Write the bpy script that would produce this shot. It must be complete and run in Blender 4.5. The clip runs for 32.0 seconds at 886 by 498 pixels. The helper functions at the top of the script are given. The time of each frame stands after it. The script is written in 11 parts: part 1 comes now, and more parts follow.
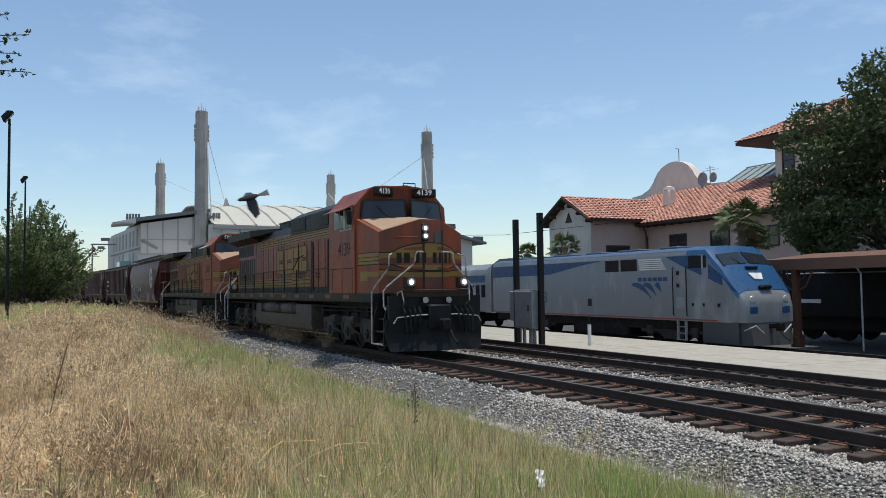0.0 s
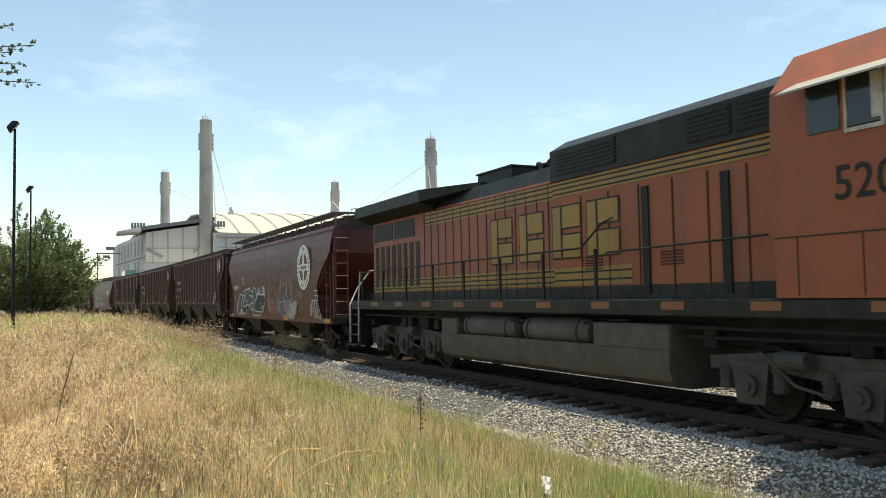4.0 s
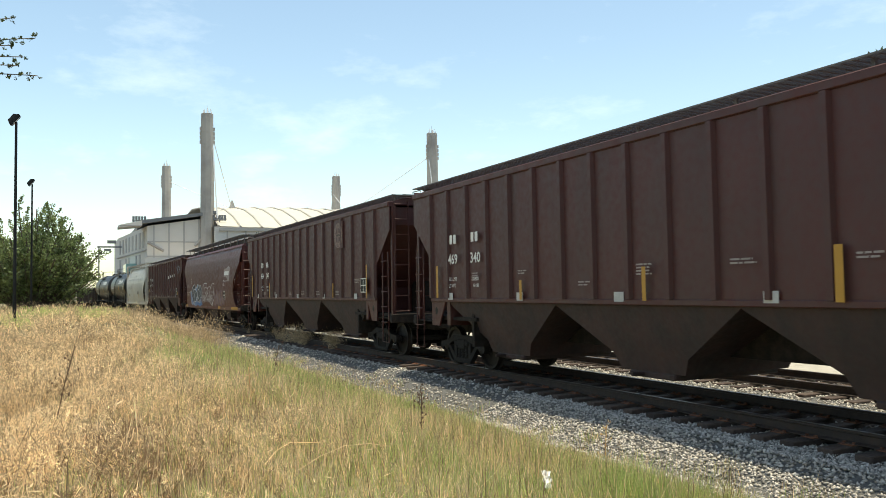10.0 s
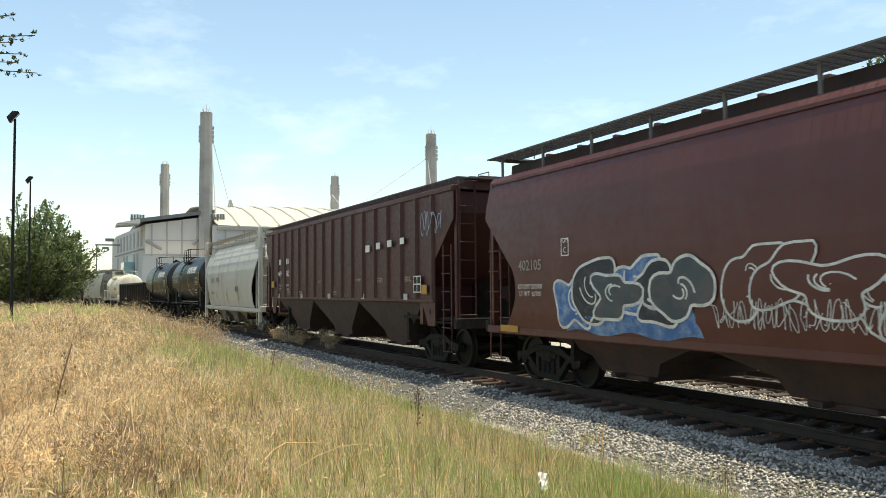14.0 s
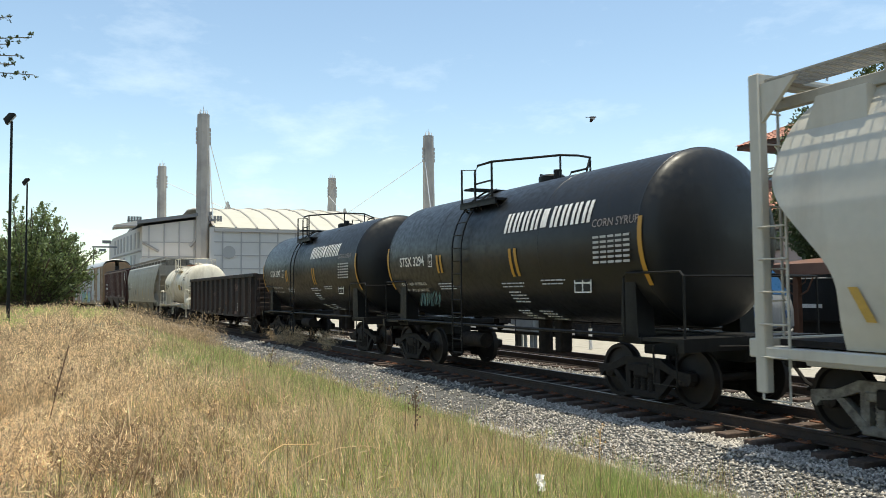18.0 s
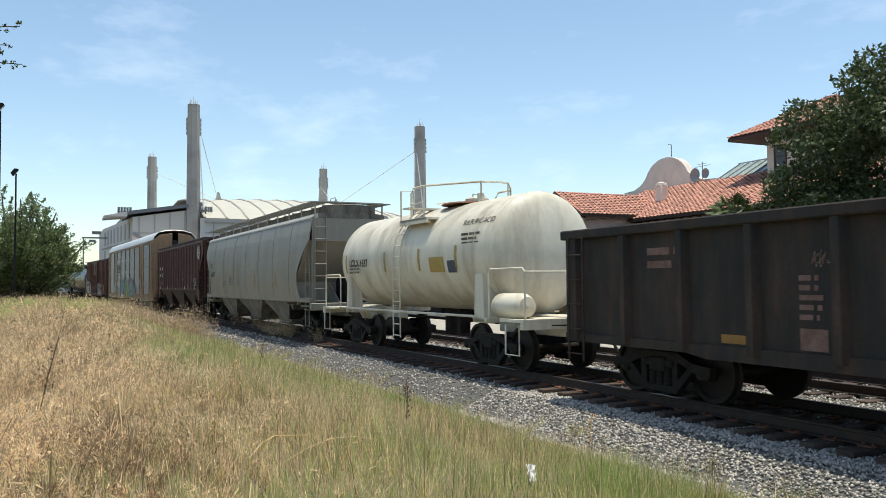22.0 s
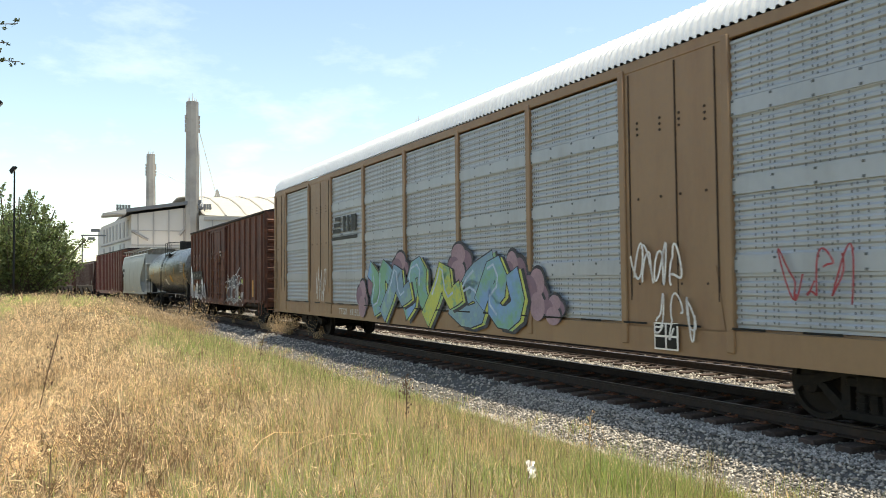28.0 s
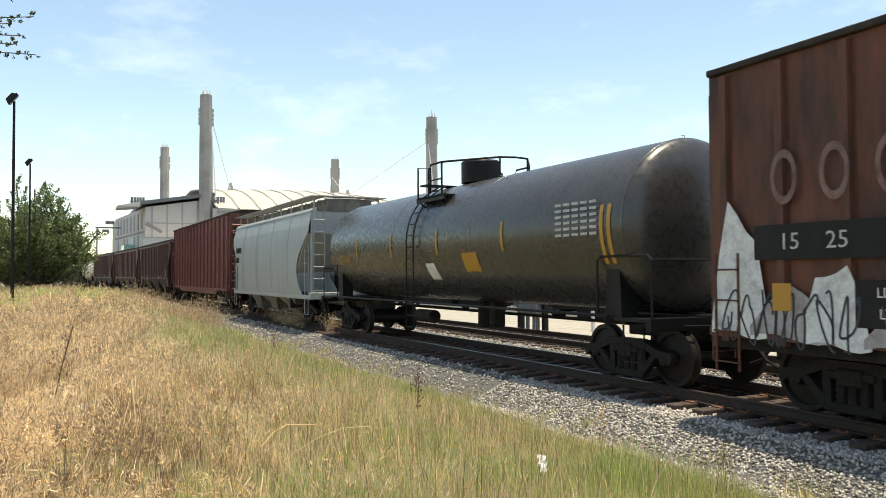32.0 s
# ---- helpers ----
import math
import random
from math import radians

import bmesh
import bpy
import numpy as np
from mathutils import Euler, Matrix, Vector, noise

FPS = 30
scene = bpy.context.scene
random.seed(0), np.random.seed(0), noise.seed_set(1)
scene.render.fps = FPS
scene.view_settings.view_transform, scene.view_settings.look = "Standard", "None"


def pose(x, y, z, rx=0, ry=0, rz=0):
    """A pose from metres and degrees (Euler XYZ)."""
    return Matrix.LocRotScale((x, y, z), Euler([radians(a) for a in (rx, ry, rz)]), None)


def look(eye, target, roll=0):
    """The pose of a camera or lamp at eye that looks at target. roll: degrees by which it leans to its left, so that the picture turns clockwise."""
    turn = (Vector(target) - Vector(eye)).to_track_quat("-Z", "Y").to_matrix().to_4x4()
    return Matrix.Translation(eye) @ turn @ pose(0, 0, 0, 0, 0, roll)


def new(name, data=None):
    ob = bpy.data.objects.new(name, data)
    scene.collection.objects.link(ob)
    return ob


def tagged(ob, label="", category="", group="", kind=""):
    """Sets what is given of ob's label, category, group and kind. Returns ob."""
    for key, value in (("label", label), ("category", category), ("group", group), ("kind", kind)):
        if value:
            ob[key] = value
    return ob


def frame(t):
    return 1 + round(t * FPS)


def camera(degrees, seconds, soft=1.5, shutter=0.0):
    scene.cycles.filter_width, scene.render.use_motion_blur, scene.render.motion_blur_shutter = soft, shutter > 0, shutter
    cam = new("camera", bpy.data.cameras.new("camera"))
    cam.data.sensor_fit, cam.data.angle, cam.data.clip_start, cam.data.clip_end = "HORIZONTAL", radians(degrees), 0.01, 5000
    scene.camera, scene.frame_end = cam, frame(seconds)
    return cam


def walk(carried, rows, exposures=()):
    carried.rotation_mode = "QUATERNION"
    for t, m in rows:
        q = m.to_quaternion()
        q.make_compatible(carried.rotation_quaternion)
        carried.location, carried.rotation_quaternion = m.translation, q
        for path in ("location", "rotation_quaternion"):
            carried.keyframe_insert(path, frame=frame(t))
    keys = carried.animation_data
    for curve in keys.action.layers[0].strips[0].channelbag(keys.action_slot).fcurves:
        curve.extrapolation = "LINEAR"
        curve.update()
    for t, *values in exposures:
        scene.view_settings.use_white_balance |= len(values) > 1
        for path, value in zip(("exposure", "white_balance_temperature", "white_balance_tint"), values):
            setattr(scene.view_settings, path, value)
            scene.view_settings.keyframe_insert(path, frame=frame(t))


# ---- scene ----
cam = camera(57.63, 32.0, soft=0.8, shutter=0.08)
EYE = (0.0, 0.0, 1.850)
PATH = [
    (0, 92.770, 0.722, 65.270),    (0.5, 92.928, 1.050, 65.262),    (1, 93.195, 0.983, 65.247),
    (1.5, 93.665, 0.851, 65.177),    (2, 93.812, 1.275, 65.193),    (2.5, 93.672, 1.499, 65.292),
    (3, 93.451, 1.456, 65.530),    (3.5, 93.344, 1.256, 65.613),    (5.5, 93.054, 1.080, 65.631),
    (6, 93.125, 1.266, 65.733),    (6.5, 93.132, 0.955, 65.778),    (7, 93.054, 0.959, 65.888),
    (7.5, 92.905, 0.921, 65.975),    (8, 92.854, 0.814, 65.931),    (8.5, 92.862, 0.781, 65.773),
    (9, 92.856, 0.786, 65.778),    (9.5, 92.822, 0.932, 65.787),    (10, 92.855, 0.936, 65.676),
    (10.5, 92.911, 0.899, 65.606),    (11, 92.943, 0.896, 65.563),    (11.5, 92.898, 1.052, 65.578),
    (12, 92.803, 0.766, 65.514),    (12.5, 92.899, 0.710, 65.412),    (13, 93.050, 0.582, 65.359),
    (13.5, 93.075, 0.608, 65.373),    (14, 92.913, 0.456, 65.521),    (14.5, 92.742, 0.290, 65.523),
    (16.5, 92.624, 0.283, 65.623),    (17, 92.693, 0.273, 65.556),    (17.5, 92.802, 0.317, 65.478),
    (18, 93.031, 0.520, 65.340),    (18.5, 93.048, 0.476, 65.293),    (19, 92.983, 0.309, 65.162),
    (19.5, 92.935, 0.280, 64.921),    (20, 92.812, 0.251, 64.910),    (20.5, 92.679, 0.063, 64.867),
    (21, 92.449, 0.055, 64.790),    (21.5, 92.422, 0.345, 64.731),    (22, 92.389, 0.523, 64.733),
    (22.5, 92.502, 0.676, 64.681),    (23, 92.682, 0.568, 64.568),    (23.5, 92.923, 0.562, 64.454),
    (24, 92.886, 0.553, 64.458),    (24.5, 92.482, 0.429, 64.618),    (25, 92.076, 0.480, 64.640),
    (25.5, 91.865, 0.417, 64.605),    (27.5, 92.157, 0.543, 64.711),    (28, 92.167, 0.642, 64.674),
    (28.5, 92.037, 0.522, 64.842),    (29, 91.848, 0.348, 64.949),    (29.5, 91.744, 0.197, 65.115),
    (30, 91.716, 0.166, 65.176),    (30.5, 91.725, 0.378, 65.207),    (31, 91.764, 0.409, 65.354),
    (31.5, 91.735, 0.346, 65.493),    (32, 91.737, 0.329, 65.535),]
EXPOSURES = [(0.0, -0.35, 6450, 6), (1.0, -0.1, 6850, 5), (2.0, 0.08, 7770, 4), (3.0, 0.22, 7870, 2), (6.0, 0.32, 7870, 0), (12.0, 0.38, 7870, 0), (16.5, 0.33, 7770, 0), (18.0, 0.18, 7270, 2), (20.0, 0.22, 7220, 2), (22.0, 0.02, 6870, 3), (23.0, 0.02, 6870, 6), (24.0, 0.1, 7120, 5), (25.0, 0.15, 7220, 5), (28.0, 0.49, 7930, 4), (30.0, 0.2, 7630, 6), (31.0, 0.33, 7780, 6), (32.0, 0.37, 7830, 4)]
walk(cam, [(t, pose(*EYE, rx, ry, rz)) for t, rx, ry, rz in PATH], EXPOSURES)

# the line of the main track: its bend at stations along it, heading along +x at station 0
BEND_AT = [-300, -180, -120, -80, -50, -25, 0, 60]
BEND = [-0.00124, -0.00124, -0.00124, -0.00124, -0.00065, 0.00022, -0.00301, -0.00301]
TRACK_Y = 9.705
_trs = np.linspace(-620.0, 60.0, 2721)
_trk = np.interp(_trs, BEND_AT, BEND)
_trh = np.concatenate([[0], np.cumsum((_trk[1:] + _trk[:-1]) / 2 * 0.25)])
_trh -= _trh[2480]
_trx = np.concatenate([[0], np.cumsum((np.cos(_trh[1:]) + np.cos(_trh[:-1])) / 2 * 0.25)])
_try = np.concatenate([[0], np.cumsum((np.sin(_trh[1:]) + np.sin(_trh[:-1])) / 2 * 0.25)])
_trx -= _trx[2480]
_try -= _try[2480]
SPEED_AT = [0, 4, 8, 12, 16, 20, 24, 28, 32]
SPEED = [9.98, 10.00, 9.94, 10.23, 9.99, 9.95, 10.02, 10.08, 9.83]
_tg = np.linspace(0, 32, 961)
_vv = np.interp(_tg, SPEED_AT, SPEED)
_tds = np.concatenate([[0], np.cumsum((_vv[1:] + _vv[:-1]) / 2 / 30)])


def gone(t):
    """How far the train has rolled at t seconds."""
    return float(np.interp(t, _tg, _tds))


def track(s):
    """Place and heading (radians) of the main track at station s."""
    if s > 0:
        return s, TRACK_Y, 0.0
    return float(np.interp(s, _trs, _trx)), float(np.interp(s, _trs, _try)) + TRACK_Y, float(np.interp(s, _trs, _trh))


def track_y(x):
    return float(np.interp(x, _trx, _try)) + TRACK_Y if x < 0 else TRACK_Y

# ---- daylight ----
SUN_AZ, SUN_EL = 70.0, 84.0      # degrees from +x towards +y, and above the horizon
world = bpy.data.worlds.new("sky")
scene.world = world
world.use_nodes = True
wn = world.node_tree.nodes
wl = world.node_tree.links
wn.clear()
w_out = wn.new("ShaderNodeOutputWorld")
w_bg = wn.new("ShaderNodeBackground")
w_sky = wn.new("ShaderNodeTexSky")
w_sky.sky_type, w_sky.sun_disc = "NISHITA", False
w_sky.sun_elevation, w_sky.sun_rotation = radians(SUN_EL), radians(90 - SUN_AZ)
w_sky.air_density, w_sky.dust_density, w_sky.ozone_density = 1.0, 0.6, 1.8
w_bg.inputs["Strength"].default_value = 0.19
# thin high cloud wisps
w_co = wn.new("ShaderNodeTexCoord")
w_map = wn.new("ShaderNodeMapping")
w_map.inputs["Scale"].default_value = (2.2, 3.4, 9.0)
w_map.inputs["Location"].default_value = (0.35, 0.1, 0.2)
w_noise = wn.new("ShaderNodeTexNoise")
w_noise.inputs["Scale"].default_value, w_noise.inputs["Detail"].default_value = 1.6, 7.0
w_noise.inputs["Roughness"].default_value = 0.62
w_ramp = wn.new("ShaderNodeValToRGB")
w_ramp.color_ramp.elements[0].position, w_ramp.color_ramp.elements[1].position = 0.53, 0.88
w_fac = wn.new("ShaderNodeMath")
w_fac.operation = "MULTIPLY"
w_fac.inputs[1].default_value = 0.22
w_mix = wn.new("ShaderNodeMixRGB")
w_mix.inputs[2].default_value = (9.5, 9.8, 10.2, 1)
wl.new(w_co.outputs["Generated"], w_map.inputs[0])
wl.new(w_map.outputs[0], w_noise.inputs[0])
wl.new(w_noise.outputs[0], w_ramp.inputs[0])
wl.new(w_ramp.outputs[0], w_fac.inputs[0])
wl.new(w_fac.outputs[0], w_mix.inputs[0])
wl.new(w_sky.outputs[0], w_mix.inputs[1])
wl.new(w_mix.outputs[0], w_bg.inputs[0])
wl.new(w_bg.outputs[0], w_out.inputs[0])

sun = new("sun", bpy.data.lights.new("sun", "SUN"))
sun.data.energy, sun.data.angle, sun.data.color = 4.5, radians(0.53), (1.0, 0.95, 0.87)
_sd = Vector((math.cos(radians(SUN_AZ)) * math.cos(radians(SUN_EL)), math.sin(radians(SUN_AZ)) * math.cos(radians(SUN_EL)), math.sin(radians(SUN_EL))))
sun.matrix_world = look(tuple(_sd * 200), (0, 0, 0))

# ---- materials ----
def mat(name, rgb, rough=0.6, metal=0.0, var=0.12, scale=3.0, bump=0.0, bump_scale=40.0, tint=None, tint_at=0.6, tint_w=0.15, streak=0.0, island=0.0, obj=0.0, spec=0.5, coords="Object", tint_scale=None, stretch=(1, 1, 1)):
    """A node material: two scales of noise vary the base colour; tint is a second colour in patches (dirt, rust, wear);
    streak stretches the patches downwards; island and obj vary whole pieces."""
    m = bpy.data.materials.new(name)
    m.use_nodes = True
    nt = m.node_tree
    b = nt.nodes["Principled BSDF"]
    b.inputs["Roughness"].default_value, b.inputs["Metallic"].default_value = rough, metal
    b.inputs["Specular IOR Level"].default_value = spec
    co = nt.nodes.new("ShaderNodeTexCoord")
    src = co.outputs["Object"]
    mp = nt.nodes.new("ShaderNodeMapping")
    mp.inputs["Scale"].default_value = stretch
    nt.links.new(src, mp.inputs[0])
    n1 = nt.nodes.new("ShaderNodeTexNoise")
    n1.inputs["Scale"].default_value, n1.inputs["Detail"].default_value = scale, 6.0
    nt.links.new(mp.outputs[0], n1.inputs["Vector"])
    n2 = nt.nodes.new("ShaderNodeTexNoise")
    n2.inputs["Scale"].default_value, n2.inputs["Detail"].default_value = scale * 9, 3.0
    nt.links.new(mp.outputs[0], n2.inputs["Vector"])
    add = nt.nodes.new("ShaderNodeMath")
    add.operation = "ADD"
    nt.links.new(n1.outputs[0], add.inputs[0])
    nt.links.new(n2.outputs[0], add.inputs[1])
    rng = nt.nodes.new("ShaderNodeMapRange")
    rng.inputs[1].default_value, rng.inputs[2].default_value = 0.6, 1.4
    rng.inputs[3].default_value, rng.inputs[4].default_value = 1 - var, 1 + var
    nt.links.new(add.outputs[0], rng.inputs[0])
    value = rng.outputs[0]
    if island or obj:
        rnd = nt.nodes.new("ShaderNodeNewGeometry").outputs["Random Per Island"] if island else nt.nodes.new("ShaderNodeObjectInfo").outputs["Random"]
        r2 = nt.nodes.new("ShaderNodeMapRange")
        k = island or obj
        r2.inputs[3].default_value, r2.inputs[4].default_value = 1 - k, 1 + k
        nt.links.new(rnd, r2.inputs[0])
        mul = nt.nodes.new("ShaderNodeMath")
        mul.operation = "MULTIPLY"
        nt.links.new(value, mul.inputs[0])
        nt.links.new(r2.outputs[0], mul.inputs[1])
        value = mul.outputs[0]
    sc = nt.nodes.new("ShaderNodeVectorMath")
    sc.operation = "SCALE"
    nt.links.new(value, sc.inputs["Scale"])
    if tint:
        n3 = nt.nodes.new("ShaderNodeTexNoise")
        n3.inputs["Scale"].default_value, n3.inputs["Detail"].default_value, n3.inputs["Roughness"].default_value = tint_scale or scale * 1.7, 8.0, 0.65
        m3 = nt.nodes.new("ShaderNodeMapping")
        m3.inputs["Location"].default_value = (3.1, 7.7, 1.3)
        m3.inputs["Scale"].default_value = (1, 1, 1 - 0.9 * streak)
        nt.links.new(src, m3.inputs[0])
        nt.links.new(m3.outputs[0], n3.inputs["Vector"])
        ra = nt.nodes.new("ShaderNodeMapRange")
        ra.inputs[1].default_value, ra.inputs[2].default_value = tint_at - tint_w, tint_at + tint_w
        nt.links.new(n3.outputs[0], ra.inputs[0])
        mx = nt.nodes.new("ShaderNodeMixRGB")
        mx.inputs[1].default_value, mx.inputs[2].default_value = (*rgb, 1), (*tint, 1)
        nt.links.new(ra.outputs[0], mx.inputs[0])
        nt.links.new(mx.outputs[0], sc.inputs[0])
    else:
        sc.inputs[0].default_value = rgb
    nt.links.new(sc.outputs[0], b.inputs["Base Color"])
    rr = nt.nodes.new("ShaderNodeMapRange")
    rr.inputs[1].default_value, rr.inputs[2].default_value = 0.3, 0.7
    rr.inputs[3].default_value, rr.inputs[4].default_value = max(0.02, rough - 0.1), min(1, rough + 0.1)
    nt.links.new(n2.outputs[0], rr.inputs[0])
    nt.links.new(rr.outputs[0], b.inputs["Roughness"])
    if bump:
        nb = nt.nodes.new("ShaderNodeTexNoise")
        nb.inputs["Scale"].default_value, nb.inputs["Detail"].default_value = bump_scale, 5.0
        nt.links.new(mp.outputs[0], nb.inputs["Vector"])
        bu = nt.nodes.new("ShaderNodeBump")
        bu.inputs["Strength"].default_value, bu.inputs["Distance"].default_value = bump, 0.02
        nt.links.new(nb.outputs[0], bu.inputs["Height"])
        nt.links.new(bu.outputs[0], b.inputs["Normal"])
    return m


def thin_leaf(m, amount):
    """Lets part of the light through a blade or leaf."""
    nt = m.node_tree
    b = nt.nodes["Principled BSDF"]
    tr = nt.nodes.new("ShaderNodeBsdfTranslucent")
    mix = nt.nodes.new("ShaderNodeMixShader")
    mix.inputs[0].default_value = amount
    nt.links.new(b.inputs["Base Color"].links[0].from_socket, tr.inputs["Color"])
    nt.links.new(b.outputs[0], mix.inputs[1])
    nt.links.new(tr.outputs[0], mix.inputs[2])
    nt.links.new(mix.outputs[0], nt.nodes["Material Output"].inputs["Surface"])
    return m


def glow(name, rgb, power):
    m = bpy.data.materials.new(name)
    m.use_nodes = True
    b = m.node_tree.nodes["Principled BSDF"]
    b.inputs["Base Color"].default_value = (*rgb, 1)
    b.inputs["Emission Color"].default_value = (*rgb, 1)
    b.inputs["Emission Strength"].default_value = power
    return m


M_maroon = mat("hopper_maroon", (0.066, 0.0155, 0.0128), 0.55, var=0.16, scale=0.9, tint=(0.055, 0.022, 0.018), tint_at=0.6, streak=0.9, bump=0.05)
M_maroon2 = mat("hopper_mineral_red", (0.085, 0.019, 0.0155), 0.5, var=0.14, scale=0.8, tint=(0.1, 0.03, 0.022), tint_at=0.62, streak=0.9, bump=0.05)
M_underbody = mat("grimy_underbody", (0.014, 0.0115, 0.01), 0.8, var=0.3, scale=2.5, tint=(0.042, 0.03, 0.024), bump=0.2, spec=0.2)
M_truck = mat("grimy_cast_steel", (0.013, 0.0115, 0.011), 0.75, var=0.3, scale=4, tint=(0.026, 0.021, 0.017), bump=0.25, spec=0.2)
M_wheel = mat("wheel_steel", (0.026, 0.022, 0.02), 0.6, metal=0.3, var=0.2, scale=5, spec=0.2)
M_black = mat("black_paint", (0.01, 0.01, 0.01), 0.5, var=0.2, scale=1.5, tint=(0.018, 0.017, 0.016), tint_at=0.6, streak=0.8, spec=0.2)
M_tankblack = mat("black_tank_paint", (0.0115, 0.012, 0.0125), 0.4, var=0.2, scale=1.0, tint=(0.02, 0.02, 0.019), tint_at=0.62, streak=0.9, spec=0.33)
M_tankdust = mat("dusty_black_tank_paint", (0.058, 0.055, 0.05), 0.3, var=0.12, scale=0.9, tint=(0.034, 0.032, 0.029), tint_at=0.5, tint_w=0.3, streak=0.9, spec=0.6)
M_gond = mat("weathered_black_steel", (0.03, 0.027, 0.025), 0.7, var=0.3, scale=1.6, tint=(0.07, 0.045, 0.035), tint_at=0.58, streak=0.9, bump=0.1, spec=0.2)
M_orange = mat("orange_paint", (0.27, 0.048, 0.0115), 0.5, var=0.12, scale=1.2, tint=(0.09, 0.035, 0.02), tint_at=0.55, streak=0.9)
M_orange2 = mat("sun_faded_orange_paint", (0.26, 0.06, 0.018), 0.55, var=0.14, scale=1.2, tint=(0.17, 0.05, 0.024), tint_at=0.56, streak=0.9)
M_yellow = mat("yellow_paint", (0.27, 0.15, 0.02), 0.5, var=0.14, scale=1.2, tint=(0.19, 0.11, 0.024), tint_at=0.56, streak=0.8)
M_green = mat("dark_green_black_paint", (0.013, 0.0145, 0.013), 0.5, var=0.2, scale=1.4, tint=(0.04, 0.036, 0.03), tint_at=0.62, spec=0.2)
M_grime = mat("road_grime", (0.05, 0.034, 0.025), 0.8, var=0.25, scale=2.0, spec=0.2)
M_fuel = mat("grey_brown_fuel_tank", (0.075, 0.06, 0.049), 0.7, var=0.25, scale=1.5, tint=(0.04, 0.031, 0.025), tint_at=0.55)
M_white = mat("white_stencil_paint", (0.72, 0.7, 0.66), 0.6, var=0.1, scale=4, tint=(0.4, 0.34, 0.3), tint_at=0.68)
M_offwhite = mat("cream_tank_paint", (0.68, 0.62, 0.5), 0.5, var=0.08, scale=0.8, tint=(0.34, 0.27, 0.18), tint_at=0.6, streak=0.95)
M_lightgrey = mat("light_grey_hopper_paint", (0.48, 0.455, 0.4), 0.5, var=0.08, scale=0.8, tint=(0.36, 0.32, 0.27), tint_at=0.63, streak=0.95)
M_grey = mat("grey_hopper_paint", (0.26, 0.24, 0.2), 0.5, var=0.1, scale=0.8, tint=(0.19, 0.165, 0.13), tint_at=0.6, streak=0.95)
M_bluegrey = mat("pale_blue_grey_paint", (0.33, 0.35, 0.34), 0.5, var=0.1, scale=0.8, tint=(0.26, 0.27, 0.26), tint_at=0.63, streak=0.95)
M_tan = mat("autorack_tan_paint", (0.25, 0.155, 0.085), 0.55, var=0.12, scale=1.0, tint=(0.2, 0.11, 0.06), tint_at=0.64, streak=0.9)
M_rackpanel = mat("galvanised_panel", (0.34, 0.365, 0.39), 0.45, metal=0.2, var=0.1, scale=0.8, tint=(0.27, 0.29, 0.3), tint_at=0.6, streak=0.95)
M_rackroof = mat("galvanised_roof", (0.6, 0.62, 0.63), 0.45, metal=0.3, var=0.08, scale=1.5)
M_boxcar = mat("boxcar_red", (0.15, 0.05, 0.027), 0.7, var=0.25, scale=1.3, tint=(0.045, 0.018, 0.012), tint_at=0.5, streak=0.85, bump=0.08)
M_boxcar2 = mat("boxcar_bright_red", (0.15, 0.024, 0.02), 0.55, var=0.14, scale=1.1, tint=(0.12, 0.025, 0.02), tint_at=0.6, streak=0.85)
M_rust = mat("rust", (0.17, 0.065, 0.03), 0.85, var=0.3, scale=4, tint=(0.07, 0.03, 0.02), bump=0.2)
M_yellowmark = mat("yellow_reflector", (0.44, 0.22, 0.025), 0.5, var=0.1, scale=5)
M_glass = mat("dark_cab_glass", (0.02, 0.024, 0.028), 0.08, var=0.05, scale=1)
M_railsteel = mat("rusty_rail_steel", (0.034, 0.023, 0.018), 0.7, metal=0.2, var=0.2, scale=3, tint=(0.06, 0.034, 0.023), bump=0.1)
M_railhead = mat("worn_rail_head", (0.2, 0.16, 0.14), 0.38, metal=0.9, var=0.15, scale=3)
M_tie = mat("creosoted_tie_wood", (0.06, 0.04, 0.031), 0.9, var=0.35, scale=2.2, tint=(0.12, 0.078, 0.056), tint_at=0.58, bump=0.5, bump_scale=30, obj=0.3, stretch=(4, 1, 4))
M_stone = mat("ballast_stone", (0.36, 0.325, 0.285), 0.85, var=0.25, scale=6, island=0.62, bump=0.3)
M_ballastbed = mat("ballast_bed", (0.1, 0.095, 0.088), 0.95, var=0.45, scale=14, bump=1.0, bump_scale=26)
M_concrete = mat("platform_concrete", (0.4, 0.365, 0.3), 0.85, var=0.09, scale=1.2, tint=(0.3, 0.265, 0.215), tint_at=0.58, bump=0.15)
M_asphalt = mat("asphalt", (0.075, 0.073, 0.07), 0.9, var=0.25, scale=3, bump=0.4)
